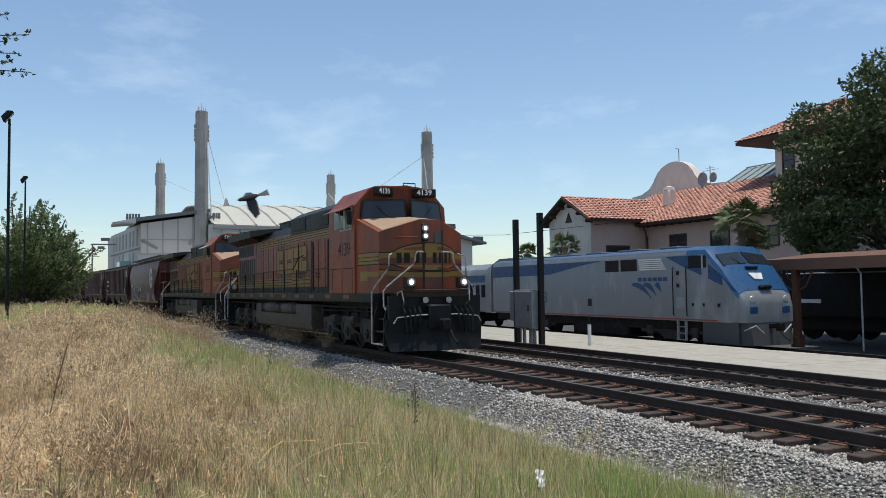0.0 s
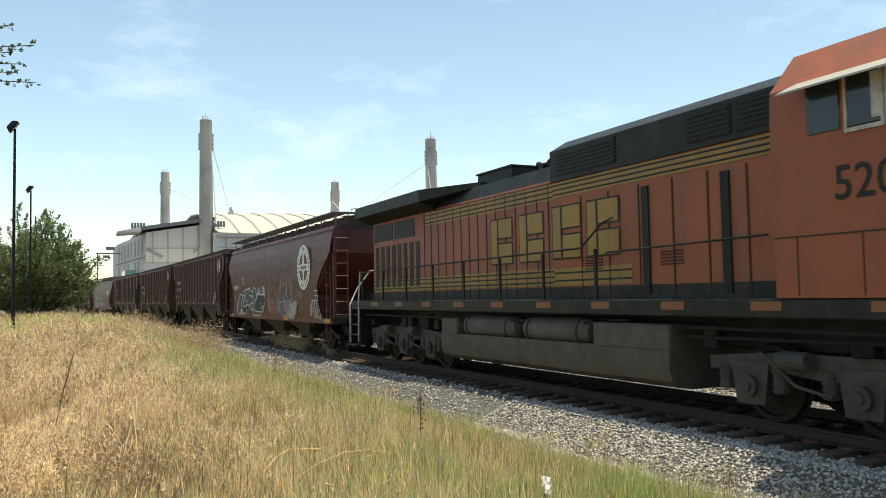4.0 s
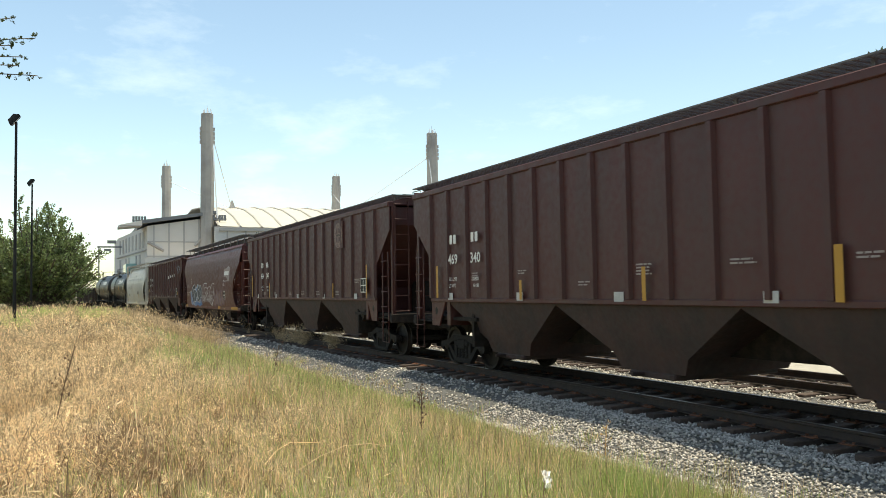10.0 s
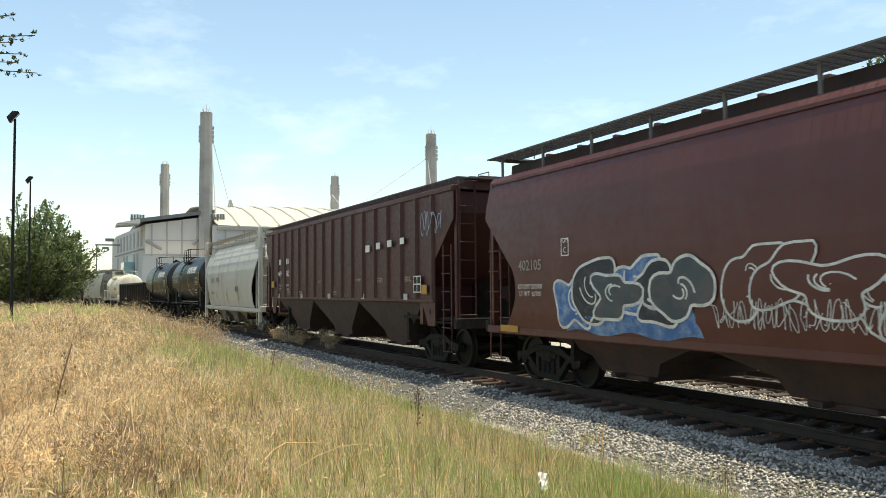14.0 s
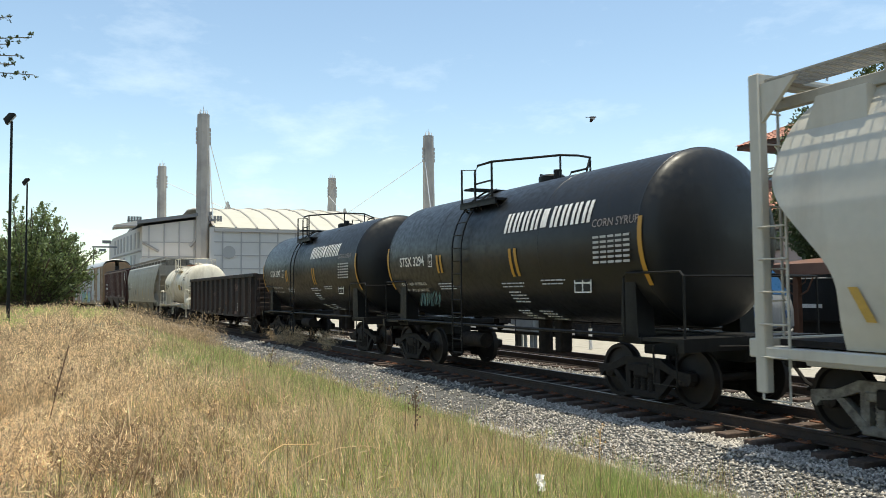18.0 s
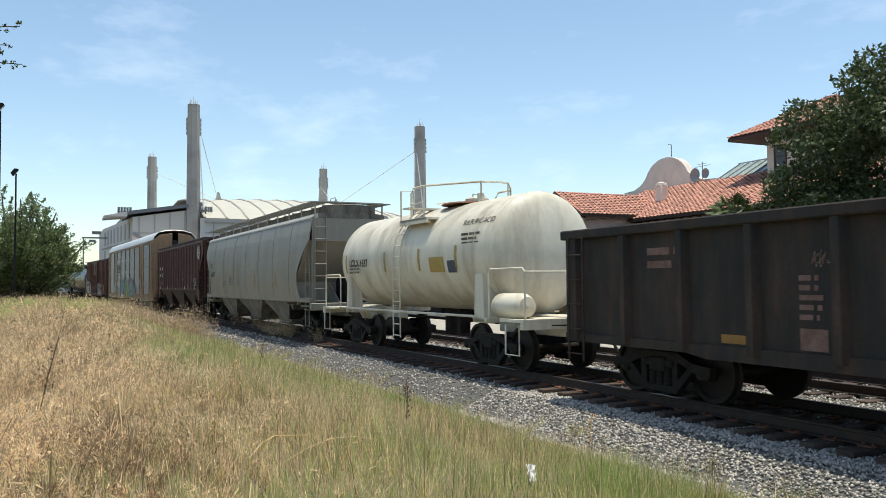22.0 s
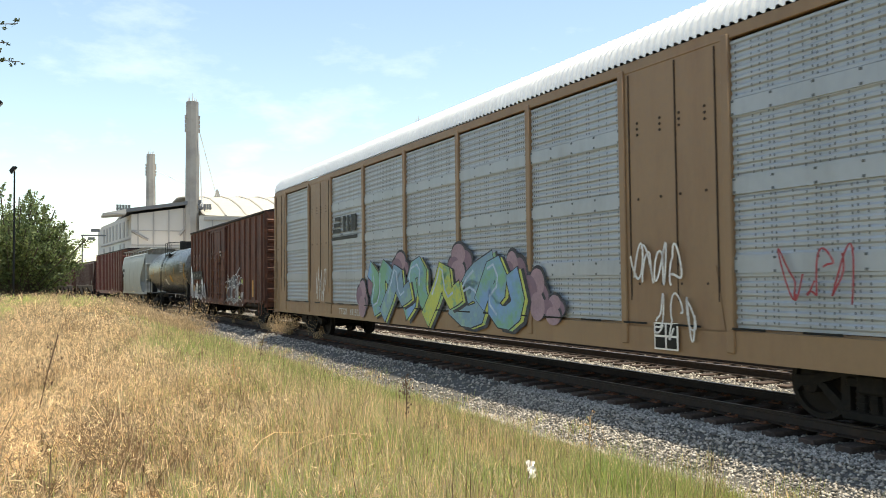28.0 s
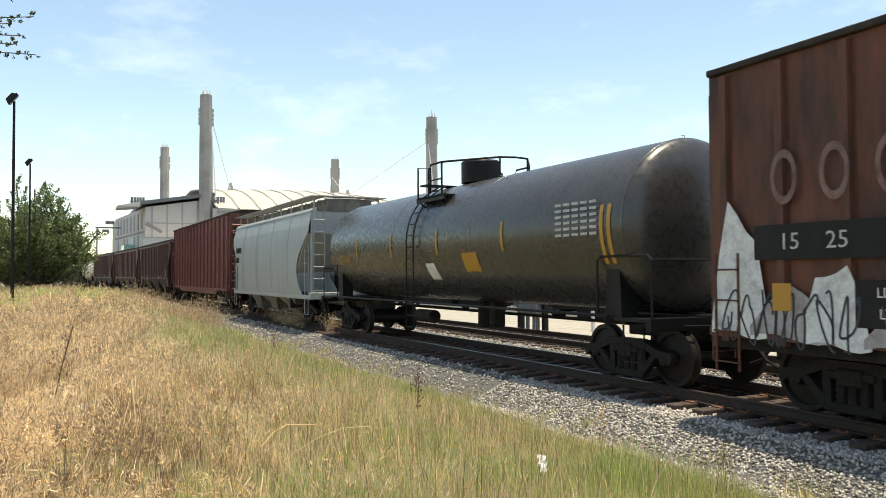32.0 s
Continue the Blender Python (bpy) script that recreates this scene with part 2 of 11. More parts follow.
# ---- mesh tools ----
class Geo:
    """Vertices and faces of one mesh in the making."""

    def __init__(self):
        self.v, self.f = [], []

    def add(self, verts, faces):
        n = len(self.v)
        self.v += [tuple(p) for p in verts]
        self.f += [tuple(n + i for i in f) for f in faces]
        return self

    def box(self, x0, x1, y0, y1, z0, z1, c=0.0):
        if c <= 0:
            v = [(x, y, z) for x in (x0, x1) for y in (y0, y1) for z in (z0, z1)]
            return self.add(v, [(0, 1, 3, 2), (4, 6, 7, 5), (0, 4, 5, 1), (2, 3, 7, 6), (0, 2, 6, 4), (1, 5, 7, 3)])
        c = min(c, (x1 - x0) / 2.01, (y1 - y0) / 2.01, (z1 - z0) / 2.01)
        prof = [(y0 + c, z0), (y1 - c, z0), (y1, z0 + c), (y1, z1 - c), (y1 - c, z1), (y0 + c, z1), (y0, z1 - c), (y0, z0 + c)]
        cy, cz = (y0 + y1) / 2, (z0 + z1) / 2
        ky, kz = 1 - 2 * c / (y1 - y0), 1 - 2 * c / (z1 - z0)
        small = [(cy + (y - cy) * ky, cz + (z - cz) * kz) for y, z in prof]
        return self.loft([[(x0, y, z) for y, z in small], [(x0 + c, y, z) for y, z in prof], [(x1 - c, y, z) for y, z in prof], [(x1, y, z) for y, z in small]])

    def loft(self, rings, caps=True):
        n = len(rings[0])
        v = [p for r in rings for p in r]
        f = [(i * n + j, i * n + (j + 1) % n, (i + 1) * n + (j + 1) % n, (i + 1) * n + j) for i in range(len(rings) - 1) for j in range(n)]
        if caps:
            f += [tuple(range(n - 1, -1, -1)), tuple((len(rings) - 1) * n + j for j in range(n))]
        return self.add(v, f)

    def sheet(self, rows):
        """An open grid of points."""
        n = len(rows[0])
        return self.add([p for r in rows for p in r], [(i * n + j, i * n + j + 1, (i + 1) * n + j + 1, (i + 1) * n + j) for i in range(len(rows) - 1) for j in range(n - 1)])

    def prism(self, poly, a0, a1, axis="y"):
        """A flat outline pushed along an axis: for y the outline is (x, z), for x (y, z), for z (x, y)."""
        put = {"y": lambda p, a: (p[0], a, p[1]), "x": lambda p, a: (a, p[0], p[1]), "z": lambda p, a: (p[0], p[1], a)}[axis]
        return self.loft([[put(p, a0) for p in poly], [put(p, a1) for p in poly]])

    def cyl(self, p0, p1, r, n=12, r2=None):
        p0, p1 = Vector(p0), Vector(p1)
        q = (p1 - p0).to_track_quat("Z", "Y")
        ring = [q @ Vector((math.cos(6.28318 * i / n), math.sin(6.28318 * i / n), 0)) for i in range(n)]
        r2 = r if r2 is None else r2
        return self.loft([[p0 + e * r for e in ring], [p1 + e * r2 for e in ring]])

    def tube(self, pts, r, n=6):
        pts = [Vector(p) for p in pts]
        rings = []
        for i, p in enumerate(pts):
            d = (pts[min(i + 1, len(pts) - 1)] - pts[max(i - 1, 0)]).normalized()
            side = d.cross(Vector((0.13, 0.21, 0.97)) if abs(d.z) < 0.9 else Vector((0.97, 0.21, 0.13))).normalized()
            up = side.cross(d)
            rings.append([p + side * r * math.cos(6.28318 * k / n) + up * r * math.sin(6.28318 * k / n) for k in range(n)])
        return self.loft(rings)

    def turned(self, prof, n=24, axis="y", at=(0, 0, 0)):
        """A profile of (radius, along) turned about an axis."""
        rings = []
        for r, a in prof:
            ring = []
            for i in range(n):
                c, s = r * math.cos(6.28318 * i / n), r * math.sin(6.28318 * i / n)
                ring.append({"y": (at[0] + c, at[1] + a, at[2] + s), "x": (at[0] + a, at[1] + c, at[2] + s), "z": (at[0] + c, at[1] + s, at[2] + a)}[axis])
            rings.append(ring)
        return self.loft(rings)

    def ribbon(self, pts, w, y=0.0):
        """A flat stroke of width w along points (x, z), facing -y."""
        up, down = [], []
        n = len(pts)
        for k, (x, z) in enumerate(pts):
            xa, za = pts[max(0, k - 1)]
            xb, zb = pts[min(n - 1, k + 1)]
            d = math.hypot(xb - xa, zb - za) or 1e-6
            tx, tz = (xb - xa) / d, (zb - za) / d
            e = w * 0.3 * ((k == n - 1) - (k == 0))
            up.append((x - tz * w / 2 + tx * e, y, z + tx * w / 2 + tz * e))
            down.append((x + tz * w / 2 + tx * e, y, z - tx * w / 2 + tz * e))
        return self.sheet([up, down])

    def disc(self, x, z, rx, rz, y=0.0, n=28, hole=0.0):
        ring = [(x + rx * math.cos(6.28318 * i / n), y, z + rz * math.sin(6.28318 * i / n)) for i in range(n)]
        if hole:
            inner = [(x + hole * rx * math.cos(6.28318 * i / n), y, z + hole * rz * math.sin(6.28318 * i / n)) for i in range(n)]
            return self.add(ring + inner, [(i, (i + 1) % n, n + (i + 1) % n, n + i) for i in range(n)])
        return self.add(ring, [tuple(range(n))])

    def flat(self, x0, x1, z0, z1, y=0.0):
        return self.add([(x0, y, z0), (x1, y, z0), (x1, y, z1), (x0, y, z1)], [(0, 1, 2, 3)])

    def mesh(self, name, material, smooth=0.6, fix=True):
        me = bpy.data.meshes.new(name)
        me.from_pydata(self.v, [], self.f)
        if fix:
            bm = bmesh.new()
            bm.from_mesh(me)
            bmesh.ops.recalc_face_normals(bm, faces=bm.faces)
            bm.to_mesh(me)
            bm.free()
        me.materials.append(material)
        if smooth:
            me.shade_smooth()
            me.set_sharp_from_angle(angle=smooth)
        return me


def part(name, geo, material, parent=None, label="", m=None, smooth=0.6):
    """One mesh object under a thing or a part. geo may be a Geo or a mesh to share."""
    data = geo.mesh(name, material, smooth) if isinstance(geo, Geo) else geo
    ob = new(name, data)
    ob.parent = parent
    if m is not None:
        ob.matrix_basis = m
    return tagged(ob, label)


def thing(name, label, category, m=None, group="", kind=""):
    ob = new(name)
    ob.empty_display_size = 0.3
    if m is not None:
        ob.matrix_basis = m
    return tagged(ob, label, category, group, kind)


def letters(name, words, size, material, parent, m, label="", squeeze=1.0, bold=0.0):
    """Words in the built-in font, as a flat mesh."""
    cu = bpy.data.curves.new(name, "FONT")
    cu.body, cu.size, cu.align_x, cu.align_y = words, size, "CENTER", "CENTER"
    cu.offset, cu.resolution_u = bold, 2
    tmp = bpy.data.objects.new("tmp", cu)
    me = bpy.data.meshes.new_from_object(tmp)
    bpy.data.objects.remove(tmp)
    bpy.data.curves.remove(cu)
    me.materials.append(material)
    me.transform(Matrix.Diagonal((squeeze, 1, 1, 1)))
    return part(name, me, material, parent, label, m)


def on_side(x, z, y):
    """Where writing stands on a side that faces -y."""
    return pose(x, y, z, 90, 0, 0)

# ---- ground, tracks, platform ----
BED = -0.24          # top of the ballast between the ties, under the rail heads at 0
TRACK2 = 3.95        # from the main track to the second one
PLAT0, PLAT1 = 14.75, 20.8
AM_Y, AM_Z = 24.0, -0.6


def smooth01(a):
    a = min(1.0, max(0.0, a))
    return a * a * (3 - 2 * a)


def ground_z(x, y):
    w = track_y(x) - y
    if w > 1.75:
        edge = 2.55 + 0.25 * noise.noise(Vector((x * 0.35, 3.0, 0.0)))
        foot = -0.62
        if w < edge:
            return BED - 0.02 + (foot - BED) * (w - 1.75) / (edge - 1.75)
        bank = 0.2 + 0.004 * max(0.0, min(70.0, -x - 6)) + 0.06 * noise.noise(Vector((x * 0.13, y * 0.13, 1.0)))
        return foot + (bank - foot) * smooth01((w - edge) / 4.6) + 0.26 * math.exp(-((x + 40) / 11) ** 2 - ((w - 6.2) / 2.4) ** 2) + 0.035 * noise.noise(Vector((x * 0.7, y * 0.7, 5.0)))
    if w > -TRACK2 - 1.45:
        return BED - 0.02
    if y < PLAT1 + 0.3:
        return BED - 0.25
    return BED - 0.25 - 0.45 * smooth01((y - PLAT1 - 0.3) / 1.2)


def build_ground():
    xs = [-3000, -1500, -900, -650, -500, -400, -320, -260, -210, -170, -140, -120, -105] + [-95 + 1.6 * i for i in range(34)] + [-40.6 + 0.62 * i for i in range(76)] + [8, 12, 18, 26, 40, 60, 100, 160, 250, 400, 800, 1500, 3000]
    ds = [-3000, -1400, -700, -400, -250, -150, -90, -60, -40, -28, -20, -15] + [-12 + 0.6 * i for i in range(17)] + [-1.8, -1.75] + [-1.74 + 0.22 * i for i in range(36)] + [6.7 + 0.6 * i for i in range(18)] + [18, 20, 23, 27, 32, 38, 46, 56, 70, 90, 120, 170, 260, 400, 700, 1400, 3000]
    g = Geo()
    rows = []
    for x in xs:
        row = []
        ty = track_y(max(x, -330.0))
        for w in ds:
            y = ty - w
            row.append((x, y, ground_z(x, y) if abs(x) < 500 else -0.6))
        rows.append(row)
    g.sheet(rows)
    me = g.mesh("ground", M_soil, smooth=1.5, fix=False)
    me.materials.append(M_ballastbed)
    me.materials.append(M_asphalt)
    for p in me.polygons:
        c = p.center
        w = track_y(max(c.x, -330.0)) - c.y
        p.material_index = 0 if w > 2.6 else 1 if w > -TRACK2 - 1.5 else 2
    ob = new("ground", me)
    tagged(ob, "dry grassy bank running down to grey crushed stone ballast", "ground", kind="structure")
    return ob


M_soil = mat("dry_soil_and_thatch", (0.17, 0.125, 0.07), 0.95, var=0.3, scale=2.2, tint=(0.15, 0.15, 0.055), tint_at=0.56, bump=0.8, bump_scale=18, tint_scale=0.5)

build_ground()

RAIL = [(-0.07, -0.17), (0.07, -0.17), (0.07, -0.158), (0.012, -0.14), (0.012, -0.045), (0.036, -0.035), (0.036, -0.006), (0.028, 0.0), (-0.028, 0.0), (-0.036, -0.006), (-0.036, -0.035), (-0.012, -0.045), (-0.012, -0.14), (-0.07, -0.158)]


def rail_object(name, line, off, z, label):
    """A rail swept along stations (x, y, heading)."""
    g = Geo()
    g.loft([[(x - (off + a) * math.sin(h), y + (off + a) * math.cos(h), z + b) for a, b in RAIL] for x, y, h in line])
    me = g.mesh(name, M_railsteel, smooth=0.5)
    me.materials.append(M_railhead)
    for p in me.polygons:
        if p.normal.z > 0.8 and p.center.z > z - 0.01:
            p.material_index = 1
    return tagged(new(name, me), label, "rail", kind="structure")


LINE1 = [track(s) for s in [-560 + 6 * i for i in range(94)]] + [(x, TRACK_Y, 0.0) for x in (10, 30, 80, 200, 380)]
LINE2 = [(x - TRACK2 * math.sin(h), y + TRACK2 * math.cos(h), h) for x, y, h in LINE1]
LINE3 = [(x, AM_Y, 0.0) for x in (-330, -200, -100, -60, -40, -20, 0, 40, 100)]
for off in (-0.753, 0.753):
    rail_object("rail", LINE1, off, 0.0, "worn steel rail of the main track on spiked ties")
    rail_object("rail", LINE2, off, -0.03, "rusty steel rail of the second track")
    rail_object("rail", LINE3, off, AM_Z, "steel rail of the station track beside the platform")


def build_ties():
    tie = Geo().box(-0.115, 0.115, -1.3, 1.3, -0.17, 0.0, 0.012).mesh("tie", M_tie)
    plate = Geo().box(-0.1, 0.1, -0.18, 0.18, 0, 0.018, 0.006)
    for sx in (-0.07, 0.07):
        for sy in (-0.1, 0.1):
            plate.box(sx - 0.015, sx + 0.015, sy - 0.02, sy + 0.02, 0.015, 0.04)
    plate = plate.mesh("tie_plate", M_rust)
    bed1 = thing("track_bed", "row of weathered brown wooden railway ties in ballast", "railway track", kind="structure")
    rnd = random.Random(4)
    s = -3.0
    count = 0
    while s > -62:
        x, y, h = track(s)
        ob = part("tie", tie, M_tie, bed1, m=pose(x, y + rnd.uniform(-0.05, 0.05), -0.172 + rnd.uniform(-0.012, 0.004), 0, 0, math.degrees(h) + rnd.uniform(-1.5, 1.5)))
        if s > -30:
            for o in (-0.753, 0.753):
                part("tie_plate", plate, M_rust, ob, m=pose(0, o, 0.0))
        count += 1
        s -= 0.53
    bed2 = thing("track_bed", "row of old wooden ties under the second track", "railway track", kind="structure")
    s = -3.0
    while s > -46:
        x, y, h = track(s)
        part("tie", tie, M_tie, bed2, m=pose(x - TRACK2 * math.sin(h), y + TRACK2 * math.cos(h) + rnd.uniform(-0.05, 0.05), -0.205 + rnd.uniform(-0.012, 0.0), 0, 0, math.degrees(h) + rnd.uniform(-1.5, 1.5)))
        s -= 0.53
    rest = Geo()
    for line, z in ((LINE1, -0.175), (LINE2, -0.205)):
        for k in range(150):
            s = -62 - k * 0.55
            x, y, h = track(s)
            if line is LINE2:
                x, y = x - TRACK2 * math.sin(h), y + TRACK2 * math.cos(h)
            rest.box(x - 0.115, x + 0.115, y - 1.3, y + 1.3, z - 0.15, z)
    tagged(new("far_ties", rest.mesh("far_ties", M_tie)), "far wooden ties under both tracks", "railway ties", kind="stuff")


build_ties()

# concrete platform in slabs with joints
plat = thing("platform", "long pale concrete station platform", "platform", kind="structure")
_rnd = random.Random(9)
PLAT_Z = -0.3
for i in range(34):
    x0 = -118 + i * 3.66
    for j, (ya, yb) in enumerate(((PLAT0, 17.7), (17.7, PLAT1))):
        dz = _rnd.uniform(-0.008, 0.0)
        dy = 0.0 if x0 > -60 else (x0 + 60) * 0.04
        part("slab", Geo().box(x0 + 0.008, x0 + 3.652, ya + 0.008 + dy, yb - 0.008 + dy, PLAT_Z - 0.35, PLAT_Z + dz, 0.02), M_concrete, plat)


def build_ballast():
    """Crushed stone: small rough lumps strewn over both beds."""
    rng = np.random.default_rng(3)
    base = np.array([(1, 0, 0), (-1, 0, 0), (0, 1, 0), (0, -1, 0), (0, 0, 1), (0, 0, -1)], float)
    tri = np.array([(0, 2, 4), (2, 1, 4), (1, 3, 4), (3, 0, 4), (2, 0, 5), (1, 2, 5), (3, 1, 5), (0, 3, 5)])
    spots = []
    def strew(n, xa, xb, wa, wb, ra, rb):
        xs = rng.uniform(xa, xb, n)
        ws = rng.uniform(wa, wb, n)
        rr = rng.uniform(ra, rb, n)
        for x, w, r in zip(xs, ws, rr):
            y = track_y(x) - w
            spots.append((x, y, ground_z(x, y) + r * 0.3, r))
    strew(20000, -14, -2, -6.0, 2.75, 0.017, 0.038)
    strew(16000, -14, -2, 1.0, 2.85, 0.015, 0.036)
    strew(15000, -30, -14, -5.4, 2.7, 0.022, 0.045)
    strew(9000, -60, -30, -5.0, 2.8, 0.035, 0.07)
    strew(700, -40, -2, 2.7, 3.6, 0.02, 0.05)
    sp = np.array(spots)
    n = len(sp)
    v = base[None] * rng.uniform(0.55, 1.25, (n, 6, 1)) + rng.uniform(-0.28, 0.28, (n, 6, 3))
    v *= sp[:, 3][:, None, None]
    v[:, :, 2] *= 0.75
    a = rng.uniform(0, 6.28, n)
    c, s = np.cos(a)[:, None], np.sin(a)[:, None]
    vx, vy = v[:, :, 0] * c - v[:, :, 1] * s, v[:, :, 0] * s + v[:, :, 1] * c
    v = np.stack([vx, vy, v[:, :, 2]], -1) + sp[:, None, :3]
    f = (tri[None] + (np.arange(n) * 6)[:, None, None]).reshape(-1, 3)
    tri_mesh("ballast_stones", v.reshape(-1, 3), f, M_stone, "loose grey and white crushed stone ballast round the tracks", "ballast")


def tri_mesh(name, v, f, material, label, category, parent=None, kind="stuff"):
    """A big mesh of triangles from arrays."""
    me = bpy.data.meshes.new(name)
    me.vertices.add(len(v))
    me.vertices.foreach_set("co", np.asarray(v, np.float32).ravel())
    me.loops.add(len(f) * 3)
    me.loops.foreach_set("vertex_index", np.asarray(f, np.int32).ravel())
    me.polygons.add(len(f))
    me.polygons.foreach_set("loop_start", np.arange(0, len(f) * 3, 3, dtype=np.int32))
    me.update(calc_edges=True)
    me.materials.append(material)
    ob = new(name, me)
    ob.parent = parent
    return tagged(ob, label, category, kind=kind)


build_ballast()

# ---- the freight train ----
SHARED = {}


def shared(key, make, material, smooth=0.6):
    """One mesh for alike pieces."""
    if key not in SHARED:
        SHARED[key] = make().mesh(key, material, smooth)
    return SHARED[key]


def wheelset_geo(r):
    g = Geo()
    for s in (-1, 1):
        g.turned([(0.09, s * 0.78), (0.14, s * 0.80), (r * 0.55, s * 0.765), (r * 0.82, s * 0.75), (r * 0.86, s * 0.805), (r, s * 0.805), (r, s * 0.705), (r + 0.028, s * 0.69), (r + 0.026, s * 0.665), (r * 0.85, s * 0.665), (r * 0.8, s * 0.70), (0.14, s * 0.70), (0.09, s * 0.68)], 28)
        g.turned([(0.0, s * 1.06), (0.07, s * 1.055), (0.11, s * 1.03), (0.11, s * 0.86), (0.08, s * 0.84), (0.0, s * 0.84)], 12)
        for k in range(3):
            a = 2.094 * k
            g.box(0.05 * math.cos(a) - 0.012, 0.05 * math.cos(a) + 0.012, min(s * 1.05, s * 1.07), max(s * 1.05, s * 1.07), 0.05 * math.sin(a) - 0.012, 0.05 * math.sin(a) + 0.012)
    g.cyl((0, -0.85, 0), (0, 0.85, 0), 0.08, 10)
    return g


WHEELSETS = []      # (object, distance from truck centre, radius)


def wheelset(truck, dx, r, rz):
    ob = part("wheelset", shared("wheelset%.2f" % r, lambda: wheelset_geo(r), M_wheel), M_wheel, truck, "dark steel wheels on an axle", pose(dx, 0, rz))
    WHEELSETS.append((ob, dx, r, rz))
    return ob


def side_frame_geo():
    g = Geo()
    for s in (-1,):
        y0, y1 = -0.07, 0.07
        top = [(-1.12, 0.56), (-0.74, 0.60), (-0.42, 0.74), (0.42, 0.74), (0.74, 0.60), (1.12, 0.56), (1.12, 0.44), (1.05, 0.36), (0.98, 0.44), (0.80, 0.46), (0.42, 0.60), (-0.42, 0.60), (-0.80, 0.46), (-0.98, 0.44), (-1.05, 0.36), (-1.12, 0.44)]
        g.prism(top, y0, y1)
        for e in (-1, 1):
            g.prism([(e * 0.78, 0.50), (e * 0.64, 0.50), (e * 0.30, 0.20), (e * 0.38, 0.10)], y0 + 0.01, y1 - 0.01)
            g.prism([(e * 0.42, 0.62), (e * 0.30, 0.62), (e * 0.30, 0.20), (e * 0.42, 0.20)], y0 + 0.015, y1 - 0.015)
        g.box(-0.42, 0.42, y0, y1, 0.09, 0.21, 0.02)
        for k in range(3):
            g.cyl(((k - 1) * 0.17, 0, 0.2), ((k - 1) * 0.17, 0, 0.5), 0.07, 8)
            for q in range(4):
                g.cyl(((k - 1) * 0.17, 0, 0.22 + q * 0.07), ((k - 1) * 0.17, 0, 0.245 + q * 0.07), 0.082, 8)
        g.box(-0.34, 0.34, y0 - 0.02, y1 + 0.02, 0.5, 0.62, 0.02)
    return g


def truck(car, x, material=None):
    """A two-axle freight truck."""
    b = Geo().box(-0.2, 0.2, -1.1, 1.1, 0.42, 0.66, 0.03)
    b.cyl((0, 0, 0.64), (0, 0, 0.78), 0.2, 14)
    for e in (-1, 1):
        b.tube([(e * 0.35, -0.75, 0.3), (e * 0.35, 0.75, 0.3)], 0.05)
        b.box(e * 0.36 - 0.05, e * 0.36 + 0.05, -0.82, -0.68, 0.28, 0.62)
        b.box(e * 0.36 - 0.05, e * 0.36 + 0.05, 0.68, 0.82, 0.28, 0.62)
    key = "bolster"
    if key not in SHARED:
        SHARED[key] = b.mesh(key, M_truck)
    t = part("truck", SHARED[key], M_truck, car, "grimy cast steel freight truck", pose(x, 0, 0))
    material = material or M_truck
    for y in (-1.0, 1.0):
        part("side_frame", shared("side_frame_" + material.name, side_frame_geo, material), material, t, m=pose(0, y, 0))
    wheelset(t, -0.89, 0.457, 0.457)
    wheelset(t, 0.89, 0.457, 0.457)
    return t


def coupler(car, x, s):
    g = Geo()
    g.box(min(0, -s * 0.9), max(0, -s * 0.9), -0.08, 0.08, 0.78, 0.96, 0.02)
    g.box(-0.14, 0.14, -0.13, 0.13, 0.70, 1.02, 0.04)
    g.tube([(-s * 0.35, 0.3, 0.75), (-s * 0.1, 0.32, 0.45), (s * 0.15, 0.3, 0.35)], 0.03)
    g.tube([(-s * 0.6, -0.9, 1.0), (-s * 0.55, 0.0, 0.98), (-s * 0.6, 1.2, 1.02)], 0.016)
    key = "coupler%d" % s
    if key not in SHARED:
        SHARED[key] = g.mesh(key, M_truck)
    return part("coupler", SHARED[key], M_truck, car, "dark steel knuckle coupler", pose(x, 0, 0))


def ladder(car, x, y, z, h, material, rz=0, label="", w=0.42, step=0.42):
    """Two stiles with a rung at every step."""
    stile = shared("stile%.2f_%s" % (h, material.name), lambda: Geo().box(-0.018, 0.018, -0.014, 0.014, 0, h, 0.004), material)
    rung = shared("rung%.2f_%s" % (w, material.name), lambda: Geo().tube([(-w / 2, 0, 0), (-w / 2, -0.045, 0), (w / 2, -0.045, 0), (w / 2, 0, 0)], 0.013), material)
    lad = part("ladder", stile, material, car, label, pose(x, y, z, 0, 0, rz) @ Matrix.Translation((-w / 2, 0, 0)))
    part("stile", stile, material, lad, m=pose(w, 0, 0))
    k = 0.12
    while k < h:
        part("rung", rung, material, lad, m=pose(w / 2, 0, k))
        k += step
    return lad


def bars(geo, x, z, w, h, n, y, seed, gap=0.45):
    """Small writing too fine to read, as rows of bars."""
    rnd = random.Random(seed)
    for i in range(n):
        zz = z - i * h
        a, end = x, x + w * rnd.uniform(0.75, 1.0)
        while a < end:
            b = min(end, a + h * rnd.uniform(1.2, 3.6))
            geo.flat(a, b, zz - h * (1 - gap), zz, y)
            a = b + h * 0.45
    return geo


